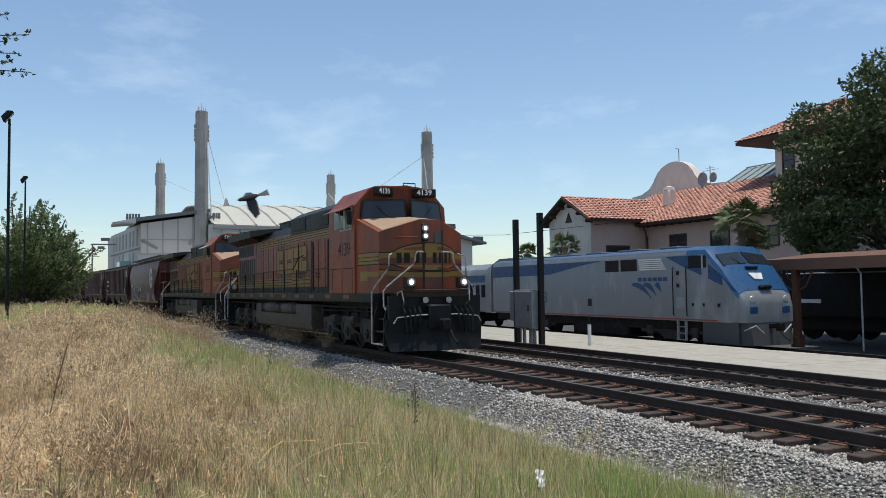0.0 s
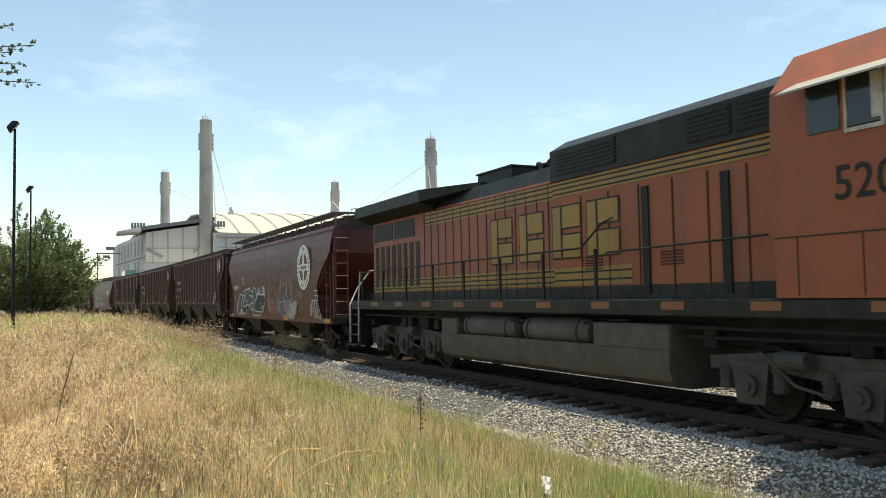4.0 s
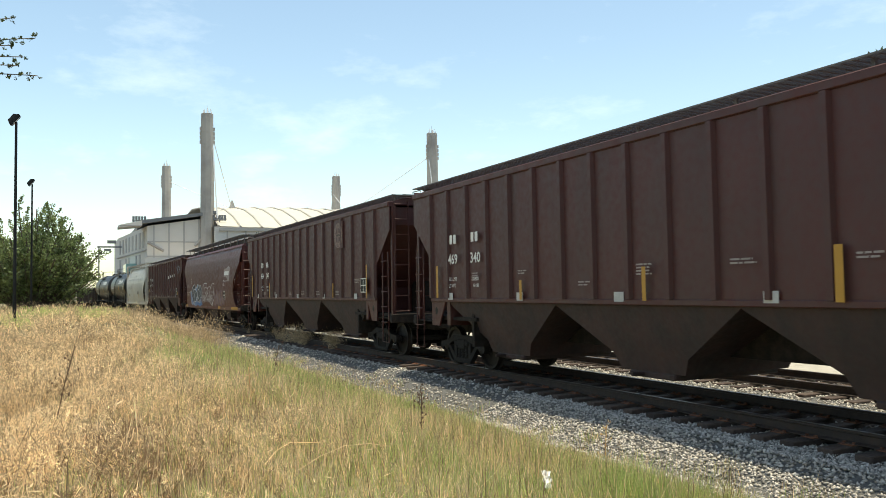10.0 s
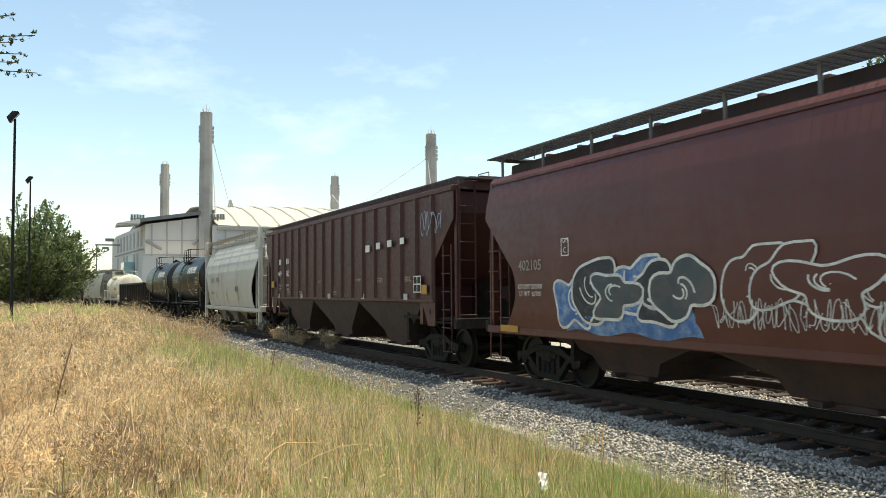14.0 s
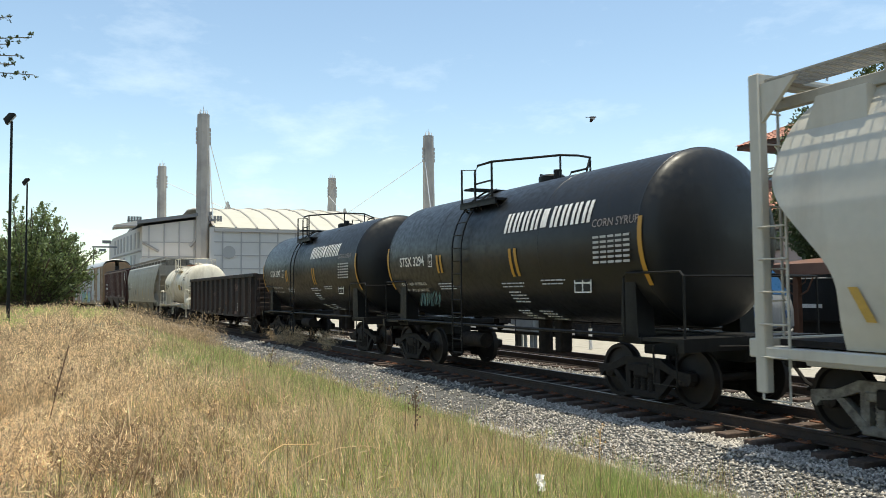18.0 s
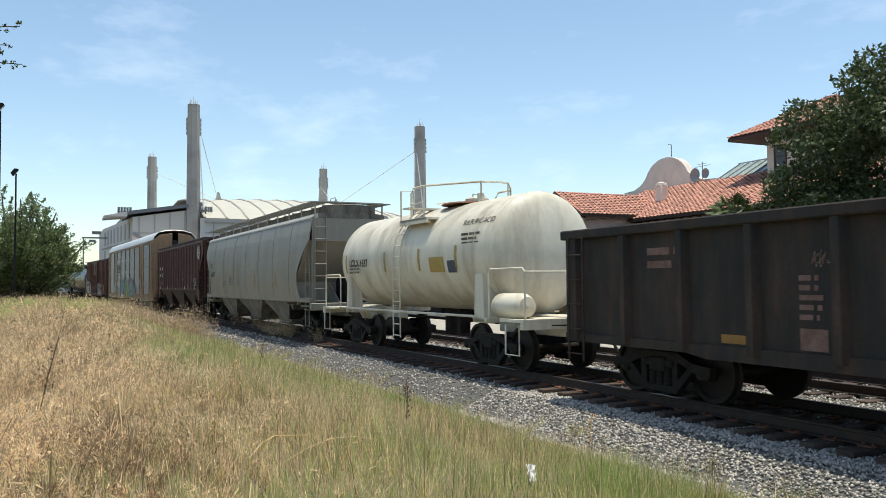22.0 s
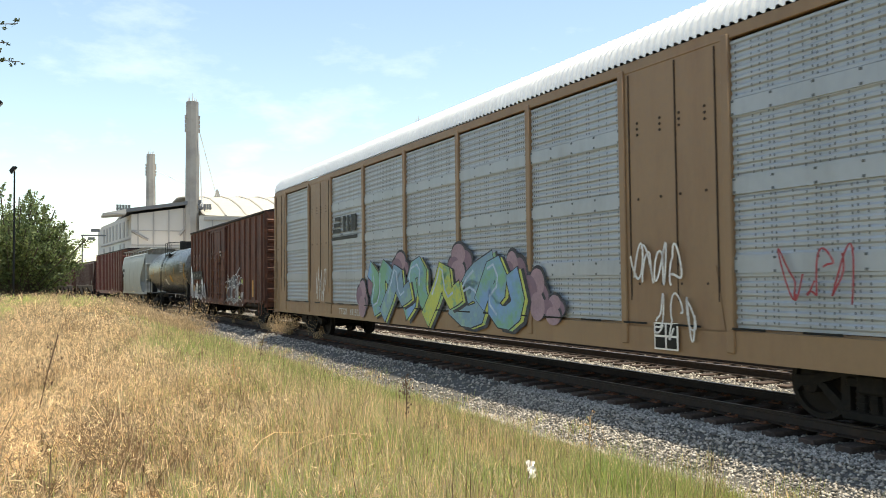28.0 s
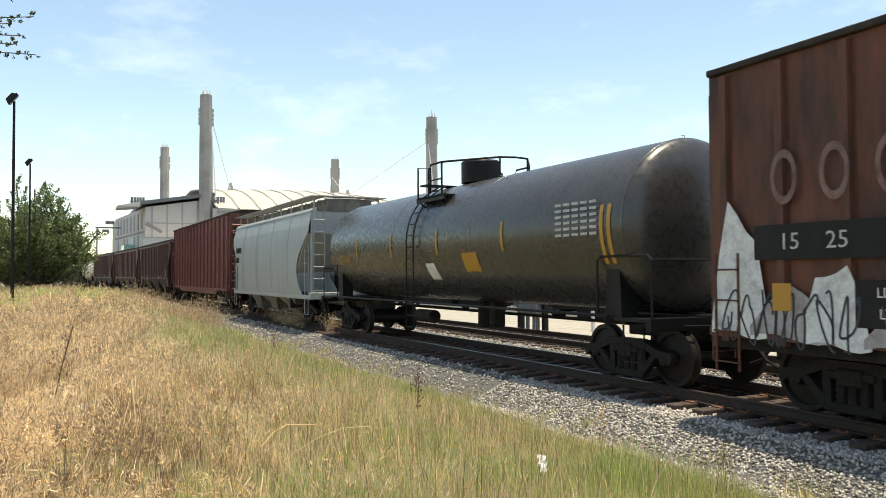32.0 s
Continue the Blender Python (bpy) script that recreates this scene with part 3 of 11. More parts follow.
def scrawl(car, name, label, x0, x1, z0, z1, y, material, seed, w=0.05, fill=None, n=None):
    """Spray-painted loops and strokes between x0 and x1; fill lays a coat under them."""
    rnd = random.Random(seed)
    n = n or max(3, int((x1 - x0) / ((z1 - z0) * 0.75)))
    g, under = Geo(), Geo()
    step = (x1 - x0) / n
    for i in range(n):
        cx, cz = x0 + (i + 0.5) * step, (z0 + z1) / 2 + rnd.uniform(-0.06, 0.06) * (z1 - z0)
        a, b = step * rnd.uniform(0.45, 0.62), (z1 - z0) / 2 * rnd.uniform(0.75, 1.05)
        p1, p2, k1, k2 = rnd.uniform(0, 6.28), rnd.uniform(0, 6.28), rnd.choice((2, 3)), rnd.choice((3, 4, 5))
        ring = []
        for q in range(37):
            t = 6.28318 * q / 36
            r = 1 + 0.22 * math.sin(k1 * t + p1) + 0.13 * math.sin(k2 * t + p2)
            ring.append((cx + a * r * math.cos(t), max(z0 - 0.1, min(z1 + 0.1, cz + b * r * math.sin(t)))))
        g.ribbon(ring, w, y - 0.004)
        for q in range(rnd.choice((1, 2, 3))):
            t0, s0 = rnd.uniform(0, 6.28), rnd.uniform(0.1, 0.5)
            pts = [(cx + a * (s0 * math.cos(t0 + u * 0.5) + 0.12 * u * math.cos(p1)), cz + b * (s0 * math.sin(t0 + u * 0.7) + 0.1 * u * math.sin(p2))) for u in range(6)]
            g.ribbon(pts, w * 0.8, y - 0.004)
        if fill:
            under.add([(px, y, pz) for px, pz in ring[:-1]], [tuple(range(36))])
    ob = part(name, g, material, car, label, smooth=0)
    if fill:
        part("paint_fill", under, fill, ob, smooth=0)["kind"] = "stuff"
    return ob


def tag_strokes(car, x0, x1, z0, z1, y, material, seed, label, w=0.035):
    """A quick looping tag, like handwriting that cannot be read: one part for each stroke."""
    rnd = random.Random(seed)
    n = max(3, int((x1 - x0) / ((z1 - z0) * 0.4)))
    step, h = (x1 - x0) / n, z1 - z0
    for i in range(n):
        cx, cz = x0 + step * (i + 0.5), (z0 + z1) / 2
        p1, p2, a1, a2 = rnd.uniform(0, 6.28), rnd.uniform(0, 6.28), rnd.uniform(0.8, 1.8), rnd.uniform(1.0, 2.6)
        pts = []
        for q in range(30):
            u = q / 29 * 5.2
            pts.append((cx + step * (0.38 * math.sin(a1 * u + p1) + 0.18 * math.sin(2.3 * u + p2)), cz + h * (0.4 * math.sin(a2 * u + p2) + 0.13 * math.cos(3.1 * u + p1))))
        part("spray_tag", Geo().ribbon(pts, w * 0.62, y - 0.004), material, car, label if not i else "", smooth=0)


STROKES = (
    ((-0.15, 0.35), (0.2, 1.0), (0.55, 0.6), (0.15, 0.3), (0.6, 0.0), (1.05, 0.25), (0.8, 0.7)),
    ((0.0, 0.1), (0.35, 0.35), (0.1, 0.85), (0.6, 1.0), (0.65, 0.4), (1.1, 0.05)),
    ((0.05, 0.9), (0.45, 0.7), (0.3, 0.05), (0.8, 0.2), (0.7, 1.0), (1.1, 0.8)),
    ((1.1, 0.95), (0.5, 0.75), (0.2, 0.4), (0.7, 0.55), (1.0, 0.15), (0.4, 0.0), (-0.1, 0.2)),
    ((-0.1, 0.0), (0.3, 0.5), (0.5, 1.0), (0.75, 0.3), (1.1, 0.45)),
)


def sprayed_patch(car, x0, x1, z0, z1, y, material, seed, label):
    """A coat of spray paint with a billowing outline."""
    rnd = random.Random(seed)
    n = max(6, int((x1 - x0) / 0.22))
    p1, p2 = rnd.uniform(0, 6), rnd.uniform(0, 6)
    top = [(x0 + (x1 - x0) * k / n, z1 - (z1 - z0) * (0.12 + 0.1 * math.sin(k * 1.7 + p1) + 0.08 * math.sin(k * 0.6 + p2) + rnd.uniform(-0.04, 0.04)) - (z1 - z0) * 0.7 * max(0, 1 - min(k, n - k) / 2.5) ** 2) for k in range(n + 1)]
    g = Geo().sheet([[(a, y, (z0 + 0.05 * math.sin(k)) * (1 - f) + b * f) for k, (a, b) in enumerate(top)] for f in (0, 0.2, 0.4, 0.6, 0.8, 1.0)])
    return part("sprayed_patch", g, material, car, label, smooth=0)


def graffiti_piece(car, x0, x1, z0, z1, y, order, fills, edge, seed, depth=False):
    """A row of fat slanted strokes with outlines and highlights, like wild lettering that cannot be read."""
    rnd = random.Random(seed)
    n = len(order)
    step, h = (x1 - x0) / n, z1 - z0
    for i, k in enumerate(order):
        w = (0.3 if depth else 0.27) * min(step * 1.2, h)
        pts = [(x0 + step * (i + 0.02 + 0.96 * px) + 0.12 * h * (pz - 0.5) + rnd.uniform(-0.03, 0.03), z0 + w * 0.5 + (h - w) * pz) for px, pz in STROKES[k]]
        for _ in range(1 if depth else 2):
            soft = [pts[0]]
            for (ax, az), (bx, bz) in zip(pts[:-1], pts[1:]):
                soft += [(ax * 0.75 + bx * 0.25, az * 0.75 + bz * 0.25), (ax * 0.25 + bx * 0.75, az * 0.25 + bz * 0.75)]
            pts = soft + [pts[-1]]
        yy = y - 0.006 * (i % 2)
        if depth:
            part("graffiti_shade", Geo().ribbon([(px + 0.2, pz - 0.05) for px, pz in pts], w * 1.15, yy + 0.0022), M_grafdark, car, "dark block shadow of the lettering", smooth=0)
            part("graffiti_shade", Geo().ribbon([(px + 0.12, pz - 0.03) for px, pz in pts], w * 1.0, yy + 0.0012), M_grafyel, car, "yellow block edge of the lettering", smooth=0)
        o = part("graffiti", Geo().ribbon(pts, w * (1.12 if depth else 1.28), yy), edge, car, "outlined spray-painted graffiti stroke", smooth=0)
        part("paint_fill", Geo().ribbon(pts, w, yy - 0.003), fills[i % len(fills)], o, smooth=0)
        part("highlight", Geo().ribbon([(px - w * 0.28, pz + w * 0.1) for px, pz in pts[2:9]], w * 0.12, yy - 0.0045), M_grafpale, o, smooth=0)


def bubble_piece(car, x0, x1, z0, z1, y, n, fills, line, seed, lw=0.035, inner=3, flat_foot=False):
    """A crowd of overlapping rounded sprayed shapes, each with a thin outline and loops inside; like wild lettering that cannot be read."""
    rnd = random.Random(seed)
    step, h = (x1 - x0) / n, z1 - z0
    for i in range(n):
        cx, cz = x0 + step * (i + 0.5), (z0 + z1) / 2 + rnd.uniform(-0.17, 0.17) * h
        a, b = step * rnd.uniform(0.65, 1.15), h * rnd.uniform(0.28, 0.5)
        k1, k2, p1, p2, slant = rnd.choice((2, 3)), rnd.choice((3, 4, 5)), rnd.uniform(0, 6.28), rnd.uniform(0, 6.28), rnd.uniform(-0.1, 0.35)
        ring = []
        for q in range(41):
            t = 6.28318 * q / 40
            r = 1 + 0.26 * math.sin(k1 * t + p1) + 0.16 * math.sin(k2 * t + p2)
            c, s = math.cos(t), math.sin(t)
            c, s = math.copysign(abs(c) ** 0.8, c), math.copysign(abs(s) ** 0.8, s)
            pz = cz + b * r * s
            if flat_foot:
                pz = max(z0, pz)
            ring.append((cx + a * r * c + slant * (pz - cz), min(z1 + 0.05 * h, max(z0 - 0.05 * h, pz))))
        yy = y - 0.0035 * (i % 3)
        g = Geo()
        rows = [[(cx + (px - cx) * f, yy, cz + (pz - cz) * f) for px, pz in ring] for f in (0.02, 0.35, 0.7, 1.0)]
        fill = part("graffiti", g.sheet(rows), fills[i % len(fills)], car, "rounded spray-painted graffiti shape", smooth=0)
        part("outline", Geo().ribbon(ring, lw, yy - 0.0016), line, fill, smooth=0)
        for q in range(inner):
            t0, f, turn = rnd.uniform(0, 6.28), rnd.uniform(0.35, 0.75), rnd.uniform(1.5, 3.6)
            arc = [(cx + a * f * (1 - 0.1 * u) * math.cos(t0 + turn * u / 8), cz + b * f * (1 - 0.07 * u) * math.sin(t0 + turn * u / 8)) for u in range(9)]
            part("inner_line", Geo().ribbon(arc, lw * rnd.uniform(0.5, 0.9), yy - 0.0016), line, fill, smooth=0)


def arc_lines(car, rows, y, material, w=0.03):
    """Sprayed arcs: centre x and z, two radii, turn from and to, lean."""
    for x, z, a, b, t0, t1, lean in rows:
        turn = [t0 + (t1 - t0) * q / 22 for q in range(23)]
        part("graffiti_outline", Geo().ribbon([(x + a * math.cos(t) + lean * b * math.sin(t), z + b * math.sin(t)) for t in turn], w, y), material, car, "thin white outline of wild graffiti", smooth=0)


def hug(car, kind="bulge", flat_at=1.62):
    """Lays the paint of a car's flat graffiti onto its curved side."""
    prof = skin_profile(kind)
    zs, ws = [z for _, z in prof], [w for w, _ in prof]
    for o in car.children_recursive:
        if o.name.split(".")[0] in ("graffiti", "outline", "inner_line", "paint_fill", "highlight", "sprayed_patch", "spray_tag", "small_lettering", "name_stencil", "data_panel", "data_field", "patched_emblem", "emblem_bar"):
            for v in o.data.vertices:
                v.co.y += flat_at - float(np.interp(v.co.z, zs, ws)) - 0.004


M_grafwhite = mat("white_spray_paint", (0.66, 0.66, 0.64), 0.7, var=0.2, scale=3, tint=(0.35, 0.33, 0.33), tint_at=0.6)
M_grafblue = mat("blue_spray_paint", (0.05, 0.14, 0.35), 0.65, var=0.2, scale=3, tint=(0.3, 0.4, 0.5), tint_at=0.6)
M_tealtag = mat("faint_teal_spray_paint", (0.08, 0.16, 0.14), 0.7, var=0.2, scale=3)
M_dullyellow = mat("dull_orange_reflector", (0.26, 0.13, 0.025), 0.6, var=0.2, scale=5)
M_grafslate = mat("slate_blue_spray_paint", (0.06, 0.075, 0.085), 0.7, var=0.25, scale=2, tint=(0.12, 0.1, 0.1), tint_at=0.58)
M_grafhaze = mat("thin_white_spray_haze", (0.36, 0.34, 0.34), 0.7, var=0.25, scale=2, tint=(0.2, 0.14, 0.13), tint_at=0.56)
M_fadedred = mat("faded_initials_paint", (0.2, 0.12, 0.1), 0.7, var=0.25, scale=3, tint=(0.11, 0.045, 0.03), tint_at=0.55)
M_grafblue2 = mat("light_blue_spray_paint", (0.16, 0.27, 0.36), 0.65, var=0.2, scale=1.5, tint=(0.22, 0.36, 0.3), tint_at=0.56, tint_w=0.06)
M_grafpale = mat("pale_blue_spray_paint", (0.42, 0.52, 0.62), 0.65, var=0.2, scale=3, tint=(0.2, 0.3, 0.45), tint_at=0.55)
M_grafteal = mat("green_and_blue_spray_paint", (0.16, 0.34, 0.22), 0.65, var=0.15, scale=1.2, tint=(0.16, 0.3, 0.5), tint_at=0.5, tint_w=0.06, tint_scale=0.9)
M_graforange = mat("dull_orange_spray_paint", (0.24, 0.1, 0.055), 0.7, var=0.3, scale=2, tint=(0.11, 0.045, 0.033), tint_at=0.52, tint_w=0.1)
M_grafyel = mat("yellow_green_spray_paint", (0.42, 0.46, 0.1), 0.65, var=0.2, scale=2, tint=(0.2, 0.36, 0.2), tint_at=0.55, tint_w=0.05)
M_grafrose = mat("pale_rose_spray_paint", (0.3, 0.2, 0.23), 0.7, var=0.25, scale=2)
M_grafpink = mat("mauve_spray_paint", (0.21, 0.13, 0.165), 0.7, var=0.25, scale=2, tint=(0.16, 0.1, 0.14), tint_at=0.58)
M_grafdark = mat("dark_spray_paint", (0.03, 0.032, 0.04), 0.7, var=0.2, scale=3, tint=(0.1, 0.1, 0.12), tint_at=0.65)
M_grafbrown = mat("faded_brown_spray_paint", (0.22, 0.13, 0.1), 0.7, var=0.25, scale=2, tint=(0.3, 0.24, 0.22), tint_at=0.58)
M_grafred = mat("red_spray_paint", (0.3, 0.04, 0.05), 0.7, var=0.2, scale=3)
M_lightmark = mat("greyed_stencil_paint", (0.45, 0.44, 0.42), 0.7, var=0.2, scale=5)
M_fadedmark = mat("faded_stencil_paint", (0.3, 0.25, 0.23), 0.7, var=0.25, scale=5)
M_gratepaint = mat("galvanised_grating", (0.13, 0.12, 0.115), 0.6, metal=0.3, var=0.2, scale=4)


def roundel(car, x, z, r, y, words=False, worn=False, back=None):
    """A round railway emblem: a white ring and disc with a quartered cross."""
    white = M_grafpink if worn else M_white
    e = part("emblem", Geo().disc(x, z, r, r, y - 0.004), M_white if not worn else M_grafbrown, car, "white round emblem with a quartered cross" if not worn else "faded round emblem", smooth=0)
    for sx in (-1, 1):
        for sz in (-1, 1):
            cut = Geo()
            pts = [(x + sx * r * 0.13, z + sz * r * 0.17)]
            for k in range(7):
                a = 0.23 + (1.5708 - 0.46 + 0.12) * k / 6
                pts.append((x + sx * r * 0.62 * math.cos(a - 0.05), z + sz * r * 0.62 * math.sin(a - 0.02)))
            cut.add([(px, y - 0.008, pz) for px, pz in pts], [tuple(range(len(pts)))])
            part("emblem_quarter", cut, back, e, smooth=0)
    ring = Geo()
    n = 26
    for k in range(n):
        if k % 9 == 8:
            continue
        a = 6.28318 * k / n
        ring.ribbon([(x + r * 0.74 * math.cos(a), z + r * 0.74 * math.sin(a)), (x + r * 0.9 * math.cos(a), z + r * 0.9 * math.sin(a))], r * 0.055, y - 0.009)
    for k in range(7):
        ring.flat(x - r * 0.42 + k * r * 0.125, x - r * 0.42 + k * r * 0.125 + r * 0.08, z - r * 0.08, z + r * 0.08, y - 0.01)
    part("emblem_lettering", ring, M_black, e, smooth=0)["kind"] = "stuff"
    return e


def plate_c(car, x, z, y, w=0.3, h=0.4):
    g = Geo()
    for a in ((x - w / 2, x + w / 2, z + h / 2 - 0.02, z + h / 2), (x - w / 2, x + w / 2, z - h / 2, z - h / 2 + 0.02), (x - w / 2, x - w / 2 + 0.02, z - h / 2, z + h / 2), (x + w / 2 - 0.02, x + w / 2, z - h / 2, z + h / 2)):
        g.flat(*a, y - 0.005)
    ob = part("stencil_frame", g, M_white, car, smooth=0)
    letters("stencil", "PLATE", 0.09, M_white, ob, on_side(x, z + 0.1, y - 0.005))
    letters("stencil", "C", 0.15, M_white, ob, on_side(x, z - 0.06, y - 0.005))
    return ob


def data_box(car, x, z, y, w=0.45, h=0.42):
    g = Geo().flat(x - w / 2, x + w / 2, z - h / 2, z + h / 2, y - 0.004)
    ob = part("data_panel", g, M_white, car, "white-framed black data panel", smooth=0)
    g = Geo()
    for i in range(2):
        for j in range(2):
            g.flat(x - w / 2 + 0.025 + i * w * 0.48, x - w / 2 + w * 0.46 + i * w * 0.48, z - h / 2 + 0.025 + j * h * 0.48, z - h / 2 + h * 0.46 + j * h * 0.48, y - 0.007)
    part("data_field", g, M_black, ob, smooth=0)
    return ob


def grate_geo(length, width, n=None):
    """A grating walkway: bars lengthwise and across."""
    g = Geo()
    for k in range(9):
        y = -width / 2 + width * k / 8
        g.box(-length / 2, length / 2, y - 0.009, y + 0.009, -0.012, 0.012)
    n = n or int(length / 0.16)
    for k in range(n + 1):
        x = -length / 2 + length * k / n
        g.box(x - 0.01, x + 0.01, -width / 2, width / 2, -0.012, 0.012)
    return g


def running_boards(car, hb, z, material, y=1.05, zb=4.2, step=2.1):
    me = shared("grate%.1f%s" % (hb, material.name), lambda: grate_geo(2 * hb + 0.3, 0.6), material)
    for s in (-1, 1):
        w = part("running_board", me, material, car, "grating walkway on the roof", pose(0, s * y, z))
    post = Geo().box(-0.025, 0.025, -0.02, 0.02, zb - z, 0, 0.0)
    me2 = shared("rbpost%.2f%s" % (z - zb, material.name), lambda: post, material)
    n = int(2 * hb / step)
    for k in range(n + 1):
        x = -hb + 0.15 + (2 * hb - 0.3) * k / n
        for s in (-1, 1):
            part("walkway_post", me2, material, car, m=pose(x, s * (y + 0.1), z))
    for e in (-1, 1):
        g = Geo()
        g.box(e * (hb + 0.02) - 0.18, e * (hb + 0.02) + 0.18, -y, y, z - 0.02, z + 0.02)
        g.tube([(e * (hb + 0.1), -0.6, z), (e * (hb + 0.1), -0.6, z + 0.16), (e * (hb - 0.4), -0.6, z + 0.16), (e * (hb - 0.4), -0.6, z)], 0.014)
        part("end_walkway", g, material, car)


def hatches(car, hb, z, material):
    g = Geo()
    g.box(-hb + 0.5, hb - 0.5, -0.36, 0.36, z - 0.08, z + 0.12, 0.05)
    n = 14
    for k in range(n):
        x = -hb + 0.7 + (2 * hb - 1.4) * k / (n - 1)
        g.box(x - 0.05, x + 0.05, -0.42, 0.42, z + 0.1, z + 0.17, 0.01)
    part("hatch_cover", g, material, car, "long trough hatch cover")


def end_gear(car, hb, hc, material, top=4.2, deck=1.05, brake=True, posts=True):
    """Sills, platforms, posts and ladders at both ends."""
    for e in (-1, 1):
        g = Geo()
        g.box(min(e * (hb - 3.0), e * (hc - 0.75)), max(e * (hb - 3.0), e * (hc - 0.75)), -0.2, 0.2, 0.72, 1.08, 0.02)
        g.box(min(e * (hb - 0.05), e * (hb + 0.12)), max(e * (hb - 0.05), e * (hb + 0.12)), -1.5, 1.5, 0.95, 1.2, 0.02)
        g.box(min(e * (hb - 1.2), e * hb), max(e * (hb - 1.2), e * hb), -1.45, 1.45, 1.06, 1.1)
        # on maroon cars the sill's near-black colour stands for shade between cars
        part("end_sill", g, M_underbody if material in (M_maroon, M_maroon2) else material, car)
        if posts:
            for s in (-1, 1):
                part("end_post", Geo().box(e * (hb - 0.06) - 0.06, e * (hb - 0.06) + 0.06, s * 1.36 - 0.06, s * 1.36 + 0.06, 1.1, top, 0.01), material, car)
        for s in (-1, 1):
            ladder(car, e * (hb - 0.34), s * 1.49, 0.85, 2.05, material)
        ladder(car, e * (hb + 0.03), -1.15, 1.15, top - 1.1, material, 90)
        coupler(car, e * hc, e)
        # a foot step under the sill
        g = Geo().tube([(e * (hb - 0.55), -1.5, 1.0), (e * (hb - 0.55), -1.5, 0.42), (e * (hb - 0.12), -1.5, 0.42), (e * (hb - 0.12), -1.5, 1.0)], 0.018)
        g.tube([(e * (hb - 0.55), 1.5, 1.0), (e * (hb - 0.55), 1.5, 0.42), (e * (hb - 0.12), 1.5, 0.42), (e * (hb - 0.12), 1.5, 1.0)], 0.018)
        part("step", g, material, car)
    if brake:
        g = Geo().turned([(0.27, -0.02), (0.3, 0.0), (0.27, 0.02), (0.24, 0.0)], 18, "x", (hb + 0.16, 0.5, 2.6))
        g.cyl((hb, 0.5, 2.6), (hb + 0.18, 0.5, 2.6), 0.04, 8)
        g.box(hb + 0.05, hb + 0.17, 0.49, 0.51, 2.34, 2.86)
        part("brake_wheel", g, material, car)


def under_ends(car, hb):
    """Shear plates, added dark to stand in for the shade over the trucks, and brake gear."""
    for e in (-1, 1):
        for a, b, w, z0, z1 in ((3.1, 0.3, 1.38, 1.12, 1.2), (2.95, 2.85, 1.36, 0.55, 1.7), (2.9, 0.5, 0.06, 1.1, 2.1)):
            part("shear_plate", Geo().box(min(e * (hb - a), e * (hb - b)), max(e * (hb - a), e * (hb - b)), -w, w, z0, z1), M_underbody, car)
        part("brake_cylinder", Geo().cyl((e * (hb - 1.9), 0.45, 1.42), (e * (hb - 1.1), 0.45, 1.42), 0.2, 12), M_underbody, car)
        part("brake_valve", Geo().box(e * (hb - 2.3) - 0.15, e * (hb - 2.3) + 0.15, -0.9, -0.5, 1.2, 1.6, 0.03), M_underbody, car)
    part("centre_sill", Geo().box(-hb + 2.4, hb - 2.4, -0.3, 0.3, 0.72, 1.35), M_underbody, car)


